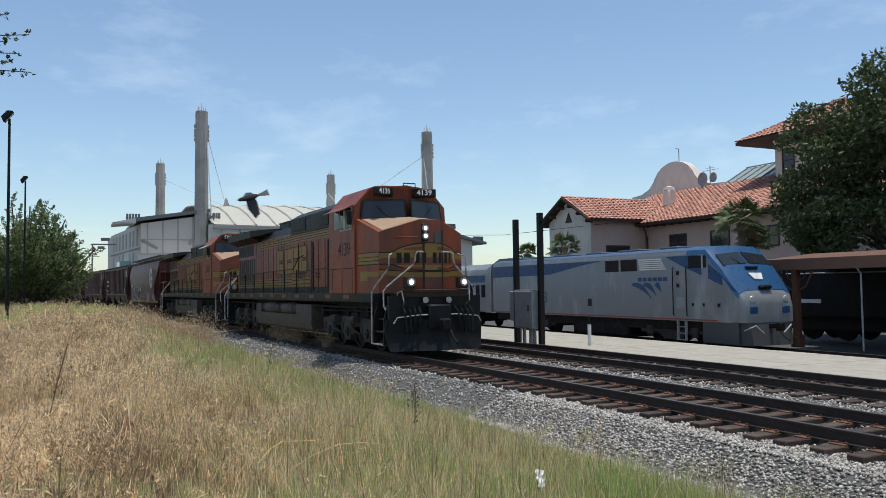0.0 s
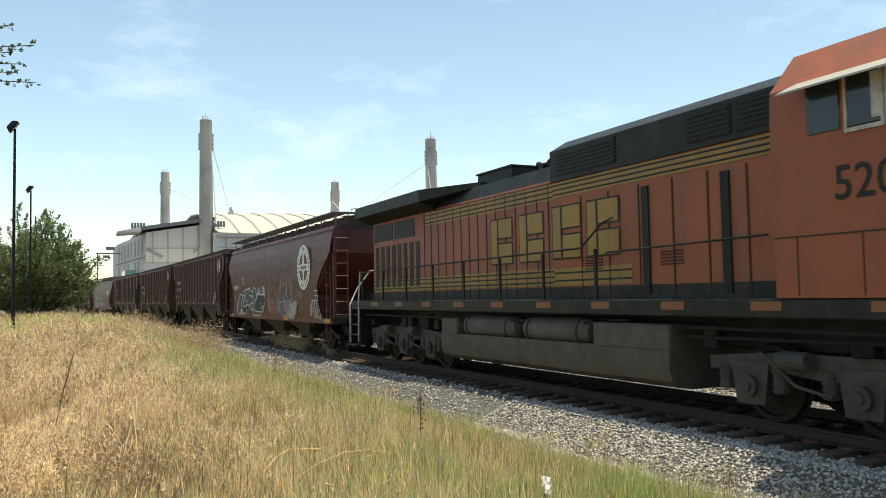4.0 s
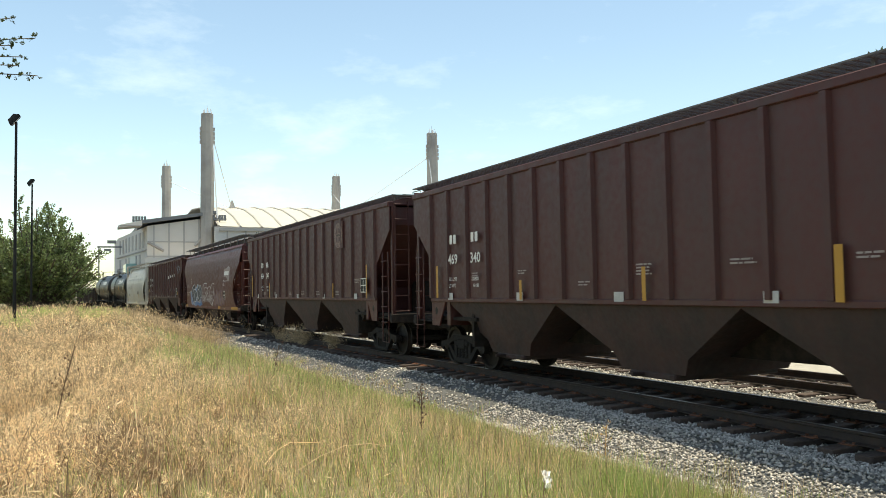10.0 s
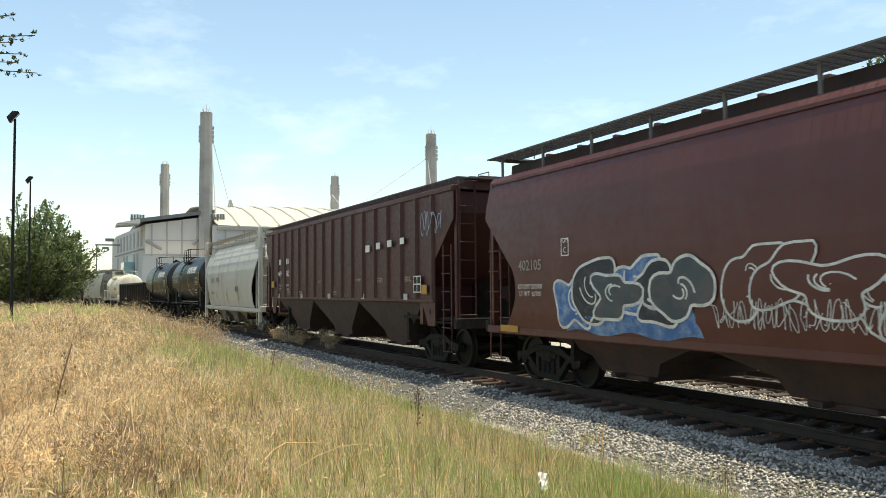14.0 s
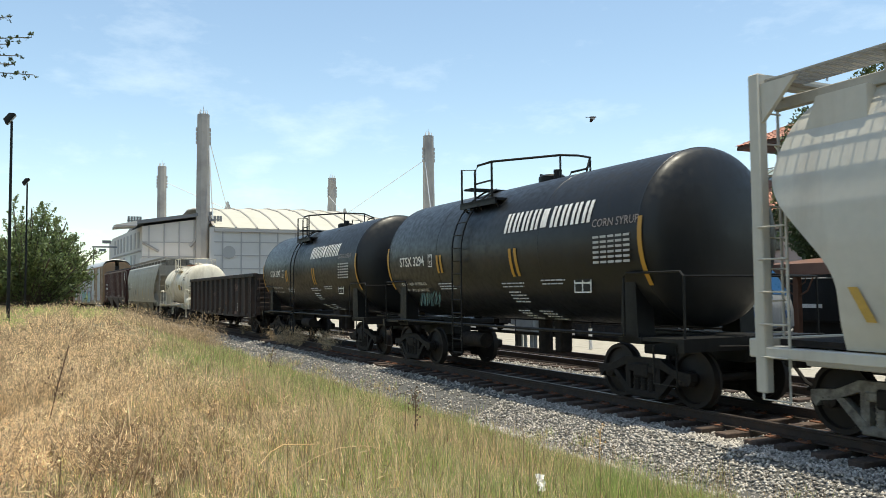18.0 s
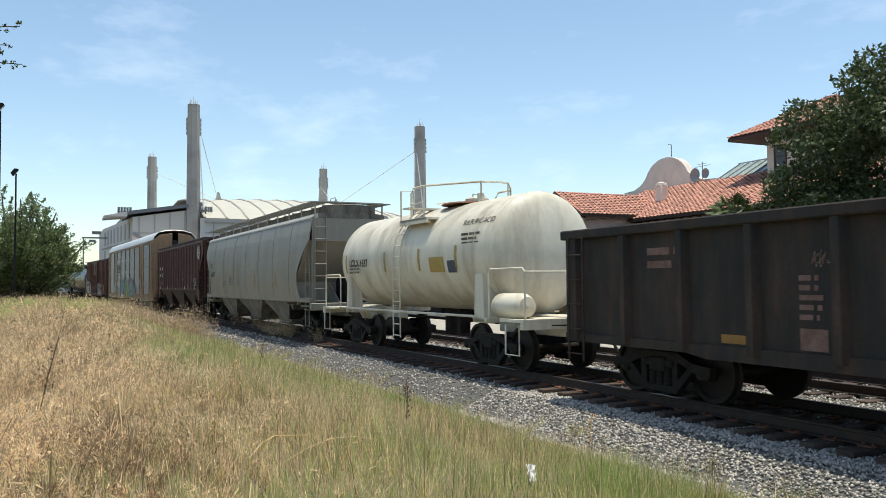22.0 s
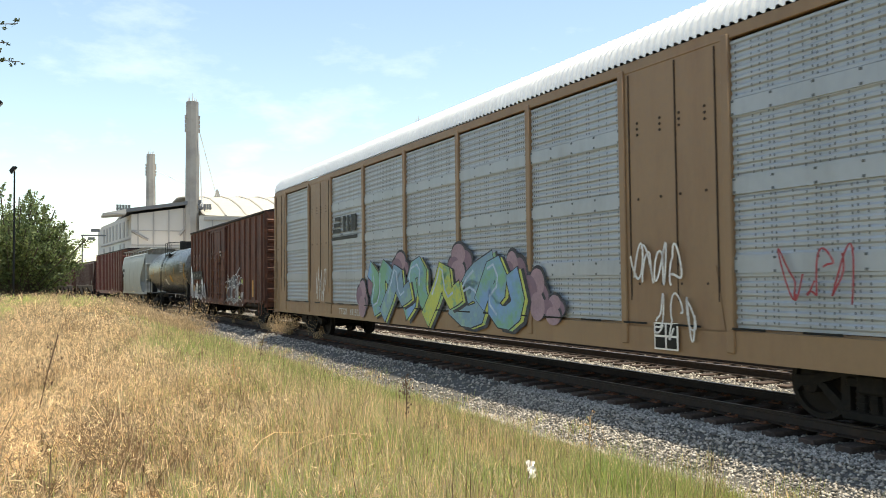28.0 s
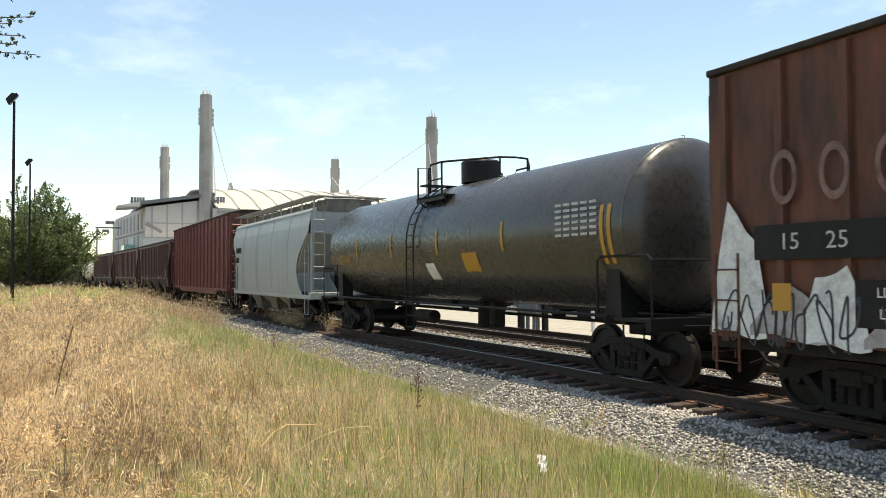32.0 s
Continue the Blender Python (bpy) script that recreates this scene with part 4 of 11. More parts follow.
def ribbed_hopper(label, hb, hc, body, emblem=None, number=None, seed=1, marks=(), group="covered hoppers"):
    """A three-bay covered hopper with ribbed sides."""
    car = thing("covered_hopper", label, "freight car", group=group)
    top, low = 4.25, 1.58
    side = [(-hb, top), (hb, top), (hb, 3.5), (hb - 1.02, 2.55), (hb - 1.02, low), (-hb + 1.02, low), (-hb + 1.02, 2.55), (-hb, 3.5)]
    for s in (-1, 1):
        part("side_sheet", Geo().prism(side, s * 1.47, s * 1.5), body, car)
        for e in (-1, 1):
            part("gusset", Geo().prism([(e * (hb - 1.02), low), (e * (hb - 1.02), 0.98), (e * (hb - 1.42), 0.98), (e * (hb - 1.5), 1.15), (e * (hb - 1.78), low)], s * 1.45, s * 1.49), body, car)
            part("jacking_hole", Geo().disc(e * (hb - 1.28), 1.33, 0.07, 0.09, s * 1.494, 14), M_black, car, smooth=0)
        part("side_sill", Geo().box(-hb + 1.04, hb - 1.04, min(s * 1.44, s * 1.53), max(s * 1.44, s * 1.53), low - 0.03, low + 0.06, 0.01), body, car)
        part("top_chord", Geo().box(-hb, hb, min(s * 1.40, s * 1.545), max(s * 1.40, s * 1.545), top - 0.1, top + 0.03, 0.015), body, car)
    rib = shared("rib_" + body.name, lambda: Geo().prism([(-0.07, 0), (-0.045, -0.07), (0.045, -0.07), (0.07, 0)], low + 0.06, top - 0.1, "z"), body)
    n = 17
    for k in range(n):
        x = -hb + 1.08 + (2 * hb - 2.16) * k / (n - 1)
        part("rib", rib, body, car, m=pose(x, -1.5, 0))
        if k % 2:
            part("rib", rib, body, car, m=pose(x, 1.5, 0, 0, 0, 180))
    roof = Geo().prism([(-1.5, top), (-1.1, top + 0.13), (-0.4, top + 0.2), (0.4, top + 0.2), (1.1, top + 0.13), (1.5, top), (1.45, top - 0.06), (-1.45, top - 0.06)], -hb, hb, "x")
    part("roof", roof, body, car)
    hatches(car, hb, top + 0.22, body)
    running_boards(car, hb, top + 0.2, M_gratepaint, 1.15, top + 0.06)
    w = (2 * hb - 3.7) / 3
    for k in range(3):
        bays = Geo()
        c = -hb + 1.85 + w * (k + 0.5)
        rings = [[(c + sx * w * a, sy * b, z) for sx, sy in ((-1, -1), (1, -1), (1, 1), (-1, 1))] for z, a, b in ((low + 0.3, 0.5, 1.45), (low - 0.06, 0.5, 1.44), (0.72, 0.2, 1.16), (0.46, 0.17, 1.1))]
        bays.loft(rings)
        bays.box(c - 0.55, c + 0.55, -1.12, 1.12, 0.36, 0.46, 0.02)
        bays.tube([(c - 0.2, -1.35, 0.42), (c - 0.2, 0.9, 0.42)], 0.035)
        part("hopper_bay", bays, M_baymaroon, car, "sloping discharge bay in maroon darkened for shade")
    for e in (-1, 1):
        part("end_slope_sheet", Geo().prism([(e * (hb - 0.12), top - 0.1), (e * (hb - 0.12), top - 0.6), (e * (hb - 1.78), low + 0.35), (e * (hb - 1.78), 1.0), (e * (hb - 1.95), 1.0), (e * (hb - 1.95), low + 0.5), (e * (hb - 0.4), top - 0.1)], -1.455, 1.455), body, car)
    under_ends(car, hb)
    end_gear(car, hb, hc, body, top)
    truck(car, hb - 1.75)
    truck(car, -hb + 1.75)
    y = -1.575
    if emblem:
        ex = 4.45 if emblem[1] else hb - 1.0
        part("emblem_plate", Geo().box(ex - 0.42, ex + 0.42, y + 0.02, -1.5, 3.2, 4.05), body, car)
        roundel(car, ex, 3.62, emblem[0], y + 0.018, worn=emblem[1], back=body)
    if number:
        x0, gap = number[1], number[2]
        number = number[0]
        for xx in (x0 - 0.17, x0 + gap - 0.17):
            for q in (0.0, 0.19):
                part("name_block", Geo().flat(xx + q, xx + q + 0.13, 2.88, 3.09, y), M_white, car, smooth=0)
        letters("number", number[:3], 0.32, M_white, car, on_side(x0 - 0.02, 2.52, y), bold=0.005)
        letters("number", number[3:], 0.32, M_white, car, on_side(x0 + gap + 0.02, 2.52, y), bold=0.005)
        letters("stencil", "LD LMT", 0.12, M_white, car, on_side(x0 - 0.02, 2.07, y))
        letters("stencil", "LT WT", 0.12, M_white, car, on_side(x0 - 0.06, 1.92, y))
        letters("stencil", "222400", 0.11, M_white, car, on_side(x0 + gap, 2.07, y))
        letters("stencil", "63600", 0.11, M_white, car, on_side(x0 + gap + 0.04, 1.92, y))
    small = Geo()
    rnd = random.Random(seed)
    for k in range(7):
        bars(small, -hb + 3.4 + k * 1.85 + rnd.uniform(-0.2, 0.2), rnd.choice((1.85, 1.95, 2.2)), rnd.uniform(0.3, 0.5), 0.05, rnd.choice((2, 3, 4)), y, seed * 7 + k, 0.5)
    part("small_lettering", small, M_fadedmark, car, "small faded stencil lines", smooth=0)["kind"] = "stuff"
    for k in range(5):
        sq = Geo().flat(-hb + 2.0 + k * 3.1, -hb + 2.25 + k * 3.1, 1.6, 1.76, -1.535)
        part("reflector", sq, M_lightmark, car, "grey-white reflector square", smooth=0)
    data_box(car, hb - 1.85, 2.0, y)
    for x, z0, z1, wd in marks:
        part("yellow_stripe", Geo().flat(x, x + wd, z0, z1, y - 0.003), M_yellowmark, car, "yellow reflective stripe", smooth=0)
    return car


def skin_profile(kind):
    """(half width, height) up the side of a smooth hopper."""
    if kind == "bulge":
        return [(1.5, 1.04), (1.56, 1.35), (1.6, 1.9), (1.61, 2.5), (1.58, 3.1), (1.52, 3.6), (1.44, 3.95), (1.36, 4.12)]
    return [(1.42, 1.12), (1.5, 1.4), (1.57, 1.9), (1.595, 2.4), (1.58, 2.85), (1.51, 3.25), (1.4, 3.6), (1.26, 3.94), (1.1, 4.24)]


def smooth_hopper(label, hb, hc, body, kind="bulge", name="covered_hopper", frame_ends=False, group="covered hoppers", roof_mat=None, seams=0, foot=1.04):
    """A covered hopper with smooth curved sides."""
    car = thing(name, label, "freight car", group=group)
    prof = skin_profile(kind)
    if foot > 1.2:
        prof = [(1.53, foot)] + [q for q in prof if q[1] > foot + 0.1]
    def end_x(z):
        if kind == "bulge":
            if z > 3.35:
                return hb - 0.02
            k = math.sin(1.5708 * (3.35 - z) / 1.45) if z > 1.9 else 1 - 0.35 * ((1.9 - z) / 0.8) ** 2
            return hb - 0.02 - 1.3 * max(0.0, k) ** 1.15
        if z > 3.3:
            return hb - 0.36 - 0.5 * (1 - math.sqrt(max(0.0, 1 - ((z - 3.3) / 0.92) ** 2)))
        return hb - 0.36 - 0.95 * smooth01((3.3 - z) / 1.5)
    fine = []
    for (ya, za), (yb, zb) in zip(prof[:-1], prof[1:]):
        for k in range(8):
            u = k / 8
            fine.append((ya + (yb - ya) * u, za + (zb - za) * u))
    fine.append(prof[-1])
    for s in (-1, 1):
        outer = [[(x, s * yy, z) for x in np.linspace(-end_x(z), end_x(z), 9)] for yy, z in fine]
        inner = [[(x, s * (yy - 0.035), z) for x in np.linspace(-end_x(z), end_x(z), 9)] for yy, z in fine]
        g = Geo().sheet(outer).sheet(inner)
        for i in range(len(fine) - 1):
            for j in (0, 8):
                g.add([outer[i][j], outer[i + 1][j], inner[i + 1][j], inner[i][j]], [(0, 1, 2, 3)])
        part("side_sheet", g, body, car, smooth=0.9)
        part("side_sill", Geo().box(-hb, hb, min(s * 1.40, s * 1.515), max(s * 1.40, s * 1.515), foot - 0.09, foot + 0.06, 0.02), body, car)
        if seams:
            for k in range(1, seams):
                gs = Geo()
                x = -hb + 2 * hb * k / seams
                gs.loft([[(x - 0.012, s * (yy + 0.002), z), (x + 0.012, s * (yy + 0.002), z), (x + 0.012, s * (yy + 0.01), z), (x - 0.012, s * (yy + 0.01), z)] for yy, z in fine[2:-1]])
                part("weld_seam", gs, body, car)
    yt, zt = prof[-1]
    pale = body in (M_lightgrey, M_grey, M_bluegrey)
    if kind == "bulge":
        for e in (-1, 1):
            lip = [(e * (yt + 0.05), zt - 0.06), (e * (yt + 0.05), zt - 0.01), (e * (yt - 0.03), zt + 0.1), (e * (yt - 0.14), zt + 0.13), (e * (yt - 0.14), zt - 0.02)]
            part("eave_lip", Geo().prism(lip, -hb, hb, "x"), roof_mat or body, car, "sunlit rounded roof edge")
        roof = [(-yt + 0.14, zt - 0.02), (-yt + 0.14, zt + 0.12), (-0.88, zt + 0.17), (-0.86, zt + 0.42), (-0.4, zt + 0.46), (0.4, zt + 0.46), (0.86, zt + 0.42), (0.88, zt + 0.17), (yt - 0.14, zt + 0.12), (yt - 0.14, zt - 0.02)]
        # the dark roof colour carries the shade cast by the walkway
        part("roof", Geo().prism(roof, -hb, hb, "x"), M_baygrey if pale else M_baymaroon, car, "grimy, shade-toned roof with a raised hatch coaming")
    else:
        for s in (-1, 1):
            part("top_chord", Geo().box(-hb + 0.1, hb - 0.1, min(s * 1.06, s * 1.16), max(s * 1.06, s * 1.16), zt - 0.02, zt + 0.14, 0.012), M_rungrey, car, "grey chord along the top of the shell")
        rows = []
        for k in range(441):
            x, d = -hb + 0.75 + (2 * hb - 1.5) * k / 440, (0.0, 0.0, 0.03, 0.03)[k % 4]
            rows.append([(x, yy, z + d) for yy, z in ((-1.07, zt + 0.1), (-0.8, zt + 0.18), (-0.4, zt + 0.24), (0, zt + 0.26), (0.4, zt + 0.24), (0.8, zt + 0.18), (1.07, zt + 0.1))])
        part("roof", Geo().sheet(rows), body, car, "corrugated roof of the shell", smooth=0)
    if kind == "bulge":
        hatches(car, hb, zt + 0.44, body)
    running_boards(car, hb - 0.1, zt + (0.52 if kind == "bulge" else 0.36), M_rungrey if pale else M_gratepaint, 1.14 if kind == "bulge" else 1.08, zt + 0.06 if kind == "bulge" else zt + 0.1, 1.5)
    for e in (-1, 1):
        if kind == "bulge":
            part("end_cap", Geo().prism([(e * (hb - 0.02), zt - 0.02), (e * (hb - 0.02), 3.3), (e * (hb - 0.1), 3.3), (e * (hb - 0.1), zt - 0.02)], -1.38, 1.38), body, car, "flat upper end plate")
            part("end_slope_sheet", Geo().prism([(e * (hb - 0.04), 3.32), (e * (hb - 0.1), 3.32), (e * (hb - 1.52), 1.95), (e * (hb - 1.46), 1.92)], -1.555, 1.555), body, car)
            part("end_bulkhead", Geo().prism([(e * (hb - 1.46), 1.95), (e * (hb - 1.46), 1.12), (e * (hb - 1.52), 1.12), (e * (hb - 1.52), 1.95)], -1.5, 1.5), body, car)
            part("centre_brace", Geo().prism([(e * (hb - 1.46), 1.9), (e * (hb - 0.3), 1.2), (e * (hb - 1.46), 1.2)], -0.35, -0.31), body, car)
            part("centre_brace", Geo().prism([(e * (hb - 1.46), 1.9), (e * (hb - 0.3), 1.2), (e * (hb - 1.46), 1.2)], 0.31, 0.35), body, car)
        else:
            part("end_slope_sheet", Geo().prism([(e * (hb - 0.9), zt), (e * (hb - 0.46), 3.3), (e * (hb - 1.32), 1.85), (e * (hb - 1.4), 1.2), (e * (hb - 1.6), 1.2), (e * (hb - 1.6), zt)], -1.3, 1.3), body, car)
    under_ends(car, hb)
    w = (2 * hb - 4.2) / 3
    for k in range(3):
        bays = Geo()
        c = -hb + 2.1 + w * (k + 0.5)
        bays.loft([[(c + sx * w * a, sy * b, z) for sx, sy in ((-1, -1), (1, -1), (1, 1), (-1, 1))] for z, a, b in ((foot + 0.2, 0.5, 1.42), (foot - 0.03, 0.5, 1.42), (0.66, 0.22, 1.16), (0.42, 0.18, 1.08))])
        bays.box(c - 0.5, c + 0.5, -1.08, 1.08, 0.32, 0.42, 0.02)
        bays.tube([(c - 0.1, -1.3, 0.4), (c - 0.1, 0.9, 0.4)], 0.04)
        part("hopper_bay", bays, M_baymaroon if body in (M_maroon, M_maroon2) else M_baygrey, car, "dirty and shade-toned sloping discharge bay")
    end_gear(car, hb, hc, body, zt)
    tm = M_truckdust if kind == "round" else None
    truck(car, hb - 1.6, tm)
    truck(car, -hb + 1.6, tm)
    if frame_ends:
        for e in (-1, 1):
            g = Geo()
            for s in (-1, 1):
                g.box(e * (hb - 0.1) - 0.09, e * (hb - 0.1) + 0.09, s * 1.45 - 0.07, s * 1.45 + 0.07, 0.5, zt + 0.45, 0.015)
                g.prism([(e * (hb - 0.1), zt + 0.3), (e * (hb - 0.1), zt - 0.3), (e * (hb - 0.75), zt + 0.3)], s * 1.45 - 0.03, s * 1.45 + 0.03)
            g.box(e * (hb - 0.1) - 0.06, e * (hb - 0.1) + 0.06, -1.45, 1.45, zt + 0.3, zt + 0.45)
            part("end_frame", g, body, car, "tall grey end frame with ladder")
    return car


M_truckdust = mat("pale_dusty_cast_steel", (0.2, 0.185, 0.16), 0.8, var=0.3, scale=4, tint=(0.06, 0.052, 0.045), tint_at=0.52, bump=0.2)
M_rungrey = mat("grey_walkway_steel", (0.34, 0.32, 0.28), 0.6, metal=0.2, var=0.15, scale=3)
# Hopper maroon darkened to hold the shade under car bodies and walkways.
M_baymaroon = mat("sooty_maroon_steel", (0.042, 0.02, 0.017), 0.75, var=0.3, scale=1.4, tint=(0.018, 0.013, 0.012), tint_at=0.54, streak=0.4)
M_baygrey = mat("dirty_grey_steel", (0.19, 0.172, 0.14), 0.75, var=0.3, scale=1.5, tint=(0.05, 0.042, 0.035), tint_at=0.54, streak=0.5)


def tank_car(label, x0, x1, hc, r, cz, body, dome="rails", trim=None, platform=True):
    """A tank car; the shell runs from x0 to x1."""
    trim = trim or body
    car = thing("tank_car", label, "tank car", group="tank cars")
    cap = 0.42
    prof = [(0.02, x0)] + [(r * math.sin(a), x0 + cap * (1 - math.cos(a))) for a in (0.35, 0.7, 1.0, 1.25, 1.45)] + [(r, x0 + cap), (r, x1 - cap)] + [(r * math.sin(a), x1 - cap * (1 - math.cos(a))) for a in (1.45, 1.25, 1.0, 0.7, 0.35)] + [(0.02, x1)]
    part("tank_shell", Geo().turned(prof, 56, "x", (0, 0, cz)), body, car, smooth=0.5)
    for x in (x0 + cap, x1 - cap, (x0 + x1) / 2 - 2.2, (x0 + x1) / 2 + 2.2):
        part("weld_band", Geo().turned([(r + 0.0, -0.02), (r + 0.004, -0.015), (r + 0.004, 0.015), (r, 0.02)], 56, "x", (x, 0, cz)), body, car)
    for e, xe in ((-1, x0), (1, x1)):
        xs = xe - e * 0.9
        g = Geo()
        for s in (-1, 1):
            g.prism([(xs - 0.22, 1.0), (xs + 0.22, 1.0), (xs + 0.16, cz - r * 0.35), (xs - 0.16, cz - r * 0.35)], s * 0.95, s * 1.3)
        g.box(min(xs - e * 0.9, e * (hc - 0.7)), max(xs - e * 0.9, e * (hc - 0.7)), -0.25, 0.25, 0.72, 1.15, 0.02)
        g.box(xs - 0.3, xs + 0.3, -1.3, 1.3, 0.98, 1.1, 0.02)
        part("bolster_saddle", g, trim, car)
        g = Geo()
        xp = e * (hc - 0.75)
        g.box(min(xp, xp - e * 0.9), max(xp, xp - e * 0.9), -1.45, 1.45, 1.05, 1.11)
        g.box(xp - 0.06, xp + 0.06, -1.5, 1.5, 0.92, 1.12)
        part("end_platform", g, trim, car)
        g = Geo()
        g.tube([(xp, -1.42, 1.1), (xp, -1.42, 2.05), (xp - e * 0.08, -1.42, 2.12), (xp - e * 1.3, -1.42, 2.12), (xp - e * 1.38, -1.42, 2.05), (xp - e * 1.38, -1.42, 1.1)], 0.02)
        g.tube([(xp, 1.42, 1.1), (xp, 1.42, 2.05), (xp - e * 1.3, 1.42, 2.12)], 0.02)
        g.tube([(xp, -1.42, 2.05), (xp, 1.42, 2.05)], 0.02)
        g.tube([(xp - e * 0.1, -1.5, 1.0), (xp - e * 0.1, -1.5, 0.42), (xp - e * 0.6, -1.5, 0.42), (xp - e * 0.6, -1.5, 1.0)], 0.018)
        part("end_handrail", g, trim, car)
        coupler(car, e * hc, e)
        truck(car, xs - e * 0.0)
    g = Geo()
    for s in (-1, 1):
        g.tube([(x0 + 0.9, s * 1.42, 1.12), (x1 - 0.9, s * 1.42, 1.12)], 0.03)
    part("running_rail", g, trim, car, "long side handrail")
    g = Geo()
    mid = (x0 + x1) / 2
    g.cyl((mid - 2.2, -0.7, 0.72), (mid - 1.2, -0.7, 0.72), 0.17, 12)
    g.box(mid + 0.75, mid + 1.0, -0.15, 0.15, 0.55, cz - r + 0.1, 0.03)
    g.tube([(x0 + 1.5, 0.4, 0.85), (x1 - 1.5, 0.4, 0.85)], 0.04)
    g.cyl((mid + 0.2, 0, cz - r), (mid + 0.2, 0, 0.5), 0.16, 10)
    part("brake_gear", g, M_underbody, car)
    return car


def tank_dome(car, x, r, cz, trim, style="rails", lad=-0.9):
    """Top platform, manway and rails over a tank."""
    top = cz + r
    g = Geo()
    if style == "hatchbox":
        g.turned([(0.5, 0), (0.5, 0.52), (0.46, 0.56), (0, 0.56)], 24, "z", (x, 0, top - 0.02))
    else:
        g.turned([(0.3, 0), (0.3, 0.12), (0.25, 0.16), (0, 0.16)], 20, "z", (x + 0.75, 0, top - 0.03))
        g.cyl((x + 0.25, 0.2, top), (x + 0.25, 0.2, top + 0.2), 0.07, 8)
        g.cyl((x + 1.1, -0.1, top), (x + 1.1, -0.1, top + 0.2), 0.09, 8)
    part("manway", g, trim, car)
    g = Geo()
    for s in (-1, 1):
        g.box(x - 1.1, x + 0.5, s * 1.0 - 0.3, s * 1.0 + 0.3, top - 0.42, top - 0.37)
        g.box(x - 1.1, x + 0.5, s * 1.28 - 0.02, s * 1.28 + 0.02, top - 0.5, top - 0.36)
        for q in (-1.0, -0.3, 0.42):
            g.tube([(x + q, s * 1.26, top - 0.42), (x + q, s * 1.16, cz + r * 0.62)], 0.025)
    g.box(x - 1.1, x - 0.75, -1.2, 1.2, top - 0.06, top - 0.02)
    part("top_platform", g, trim, car)
    for s in (-1, 1):
        yy = s * 1.26
        g = Geo().tube([(x - 1.08, yy, top - 0.4), (x - 1.08, yy, top + 0.42), (x - 1.08, yy * 0.72, top + 0.45), (x - 1.08, yy * 0.72, top - 0.2)], 0.026)
        g.tube([(x - 0.45, yy, top - 0.4), (x - 0.45, yy, top + 0.3), (x - 0.3, yy, top + 0.42), (x + 0.3, yy, top + 0.42), (x + 0.5, yy * 0.9, top + 0.42), (x + 1.6, yy * 0.3, top + 0.42), (x + 1.7, 0, top + 0.42)], 0.026)
        g.tube([(x + 0.3, yy, top + 0.42), (x + 0.3, yy, top - 0.4)], 0.026)
        g.tube([(x - 0.45, yy, top + 0.02), (x + 0.3, yy, top + 0.02)], 0.02)
        g.tube([(x + 1.6, yy * 0.3, top + 0.42), (x + 1.6, yy * 0.3, top - 0.05)], 0.022)
        part("top_handrail", g, trim, car, "bent pipe rail round the platform")
    g = Geo()
    for s in (-0.22, 0.22):
        pts = [(x + lad + s, -r - 0.09, 0.45), (x + lad + s, -r - 0.09, cz)]
        for k in range(1, 9):
            a = 1.15 * k / 8
            pts.append((x + lad + s, -(r + 0.09) * math.cos(a), cz + (r + 0.09) * math.sin(a)))
        g.tube(pts, 0.02)
    rails = part("ladder", g, trim, car, "curved side ladder")
    for k in range(13):
        z = 0.5 + k * 0.29
        yb = -math.sqrt(max(0.01, (r + 0.09) ** 2 - max(0, z - cz) ** 2)) if z > cz else -r - 0.09
        part("rung", Geo().tube([(x + lad - 0.22, yb, z), (x + lad + 0.22, yb, z)], 0.015), trim, rails)


def on_tank(x, z, r, cz):
    """A pose for writing on the near flank of a tank."""
    a = math.asin(max(-0.95, min(0.95, (z - cz) / r)))
    return pose(x, -math.cos(a) * (r + 0.012), z, 90 - math.degrees(a), 0, 0)


def tank_patch(car, name, x, z, w, h, r, cz, material, label=""):
    g = Geo()
    rows = []
    for k in range(7):
        zz = z - h / 2 + h * k / 6
        a = math.asin(max(-0.98, min(0.98, (zz - cz) / r)))
        rows.append([(x - w / 2, -math.cos(a) * (r + 0.014), zz), (x + w / 2, -math.cos(a) * (r + 0.014), zz)])
    g.sheet(rows)
    return part(name, g, material, car, label, smooth=1.5)


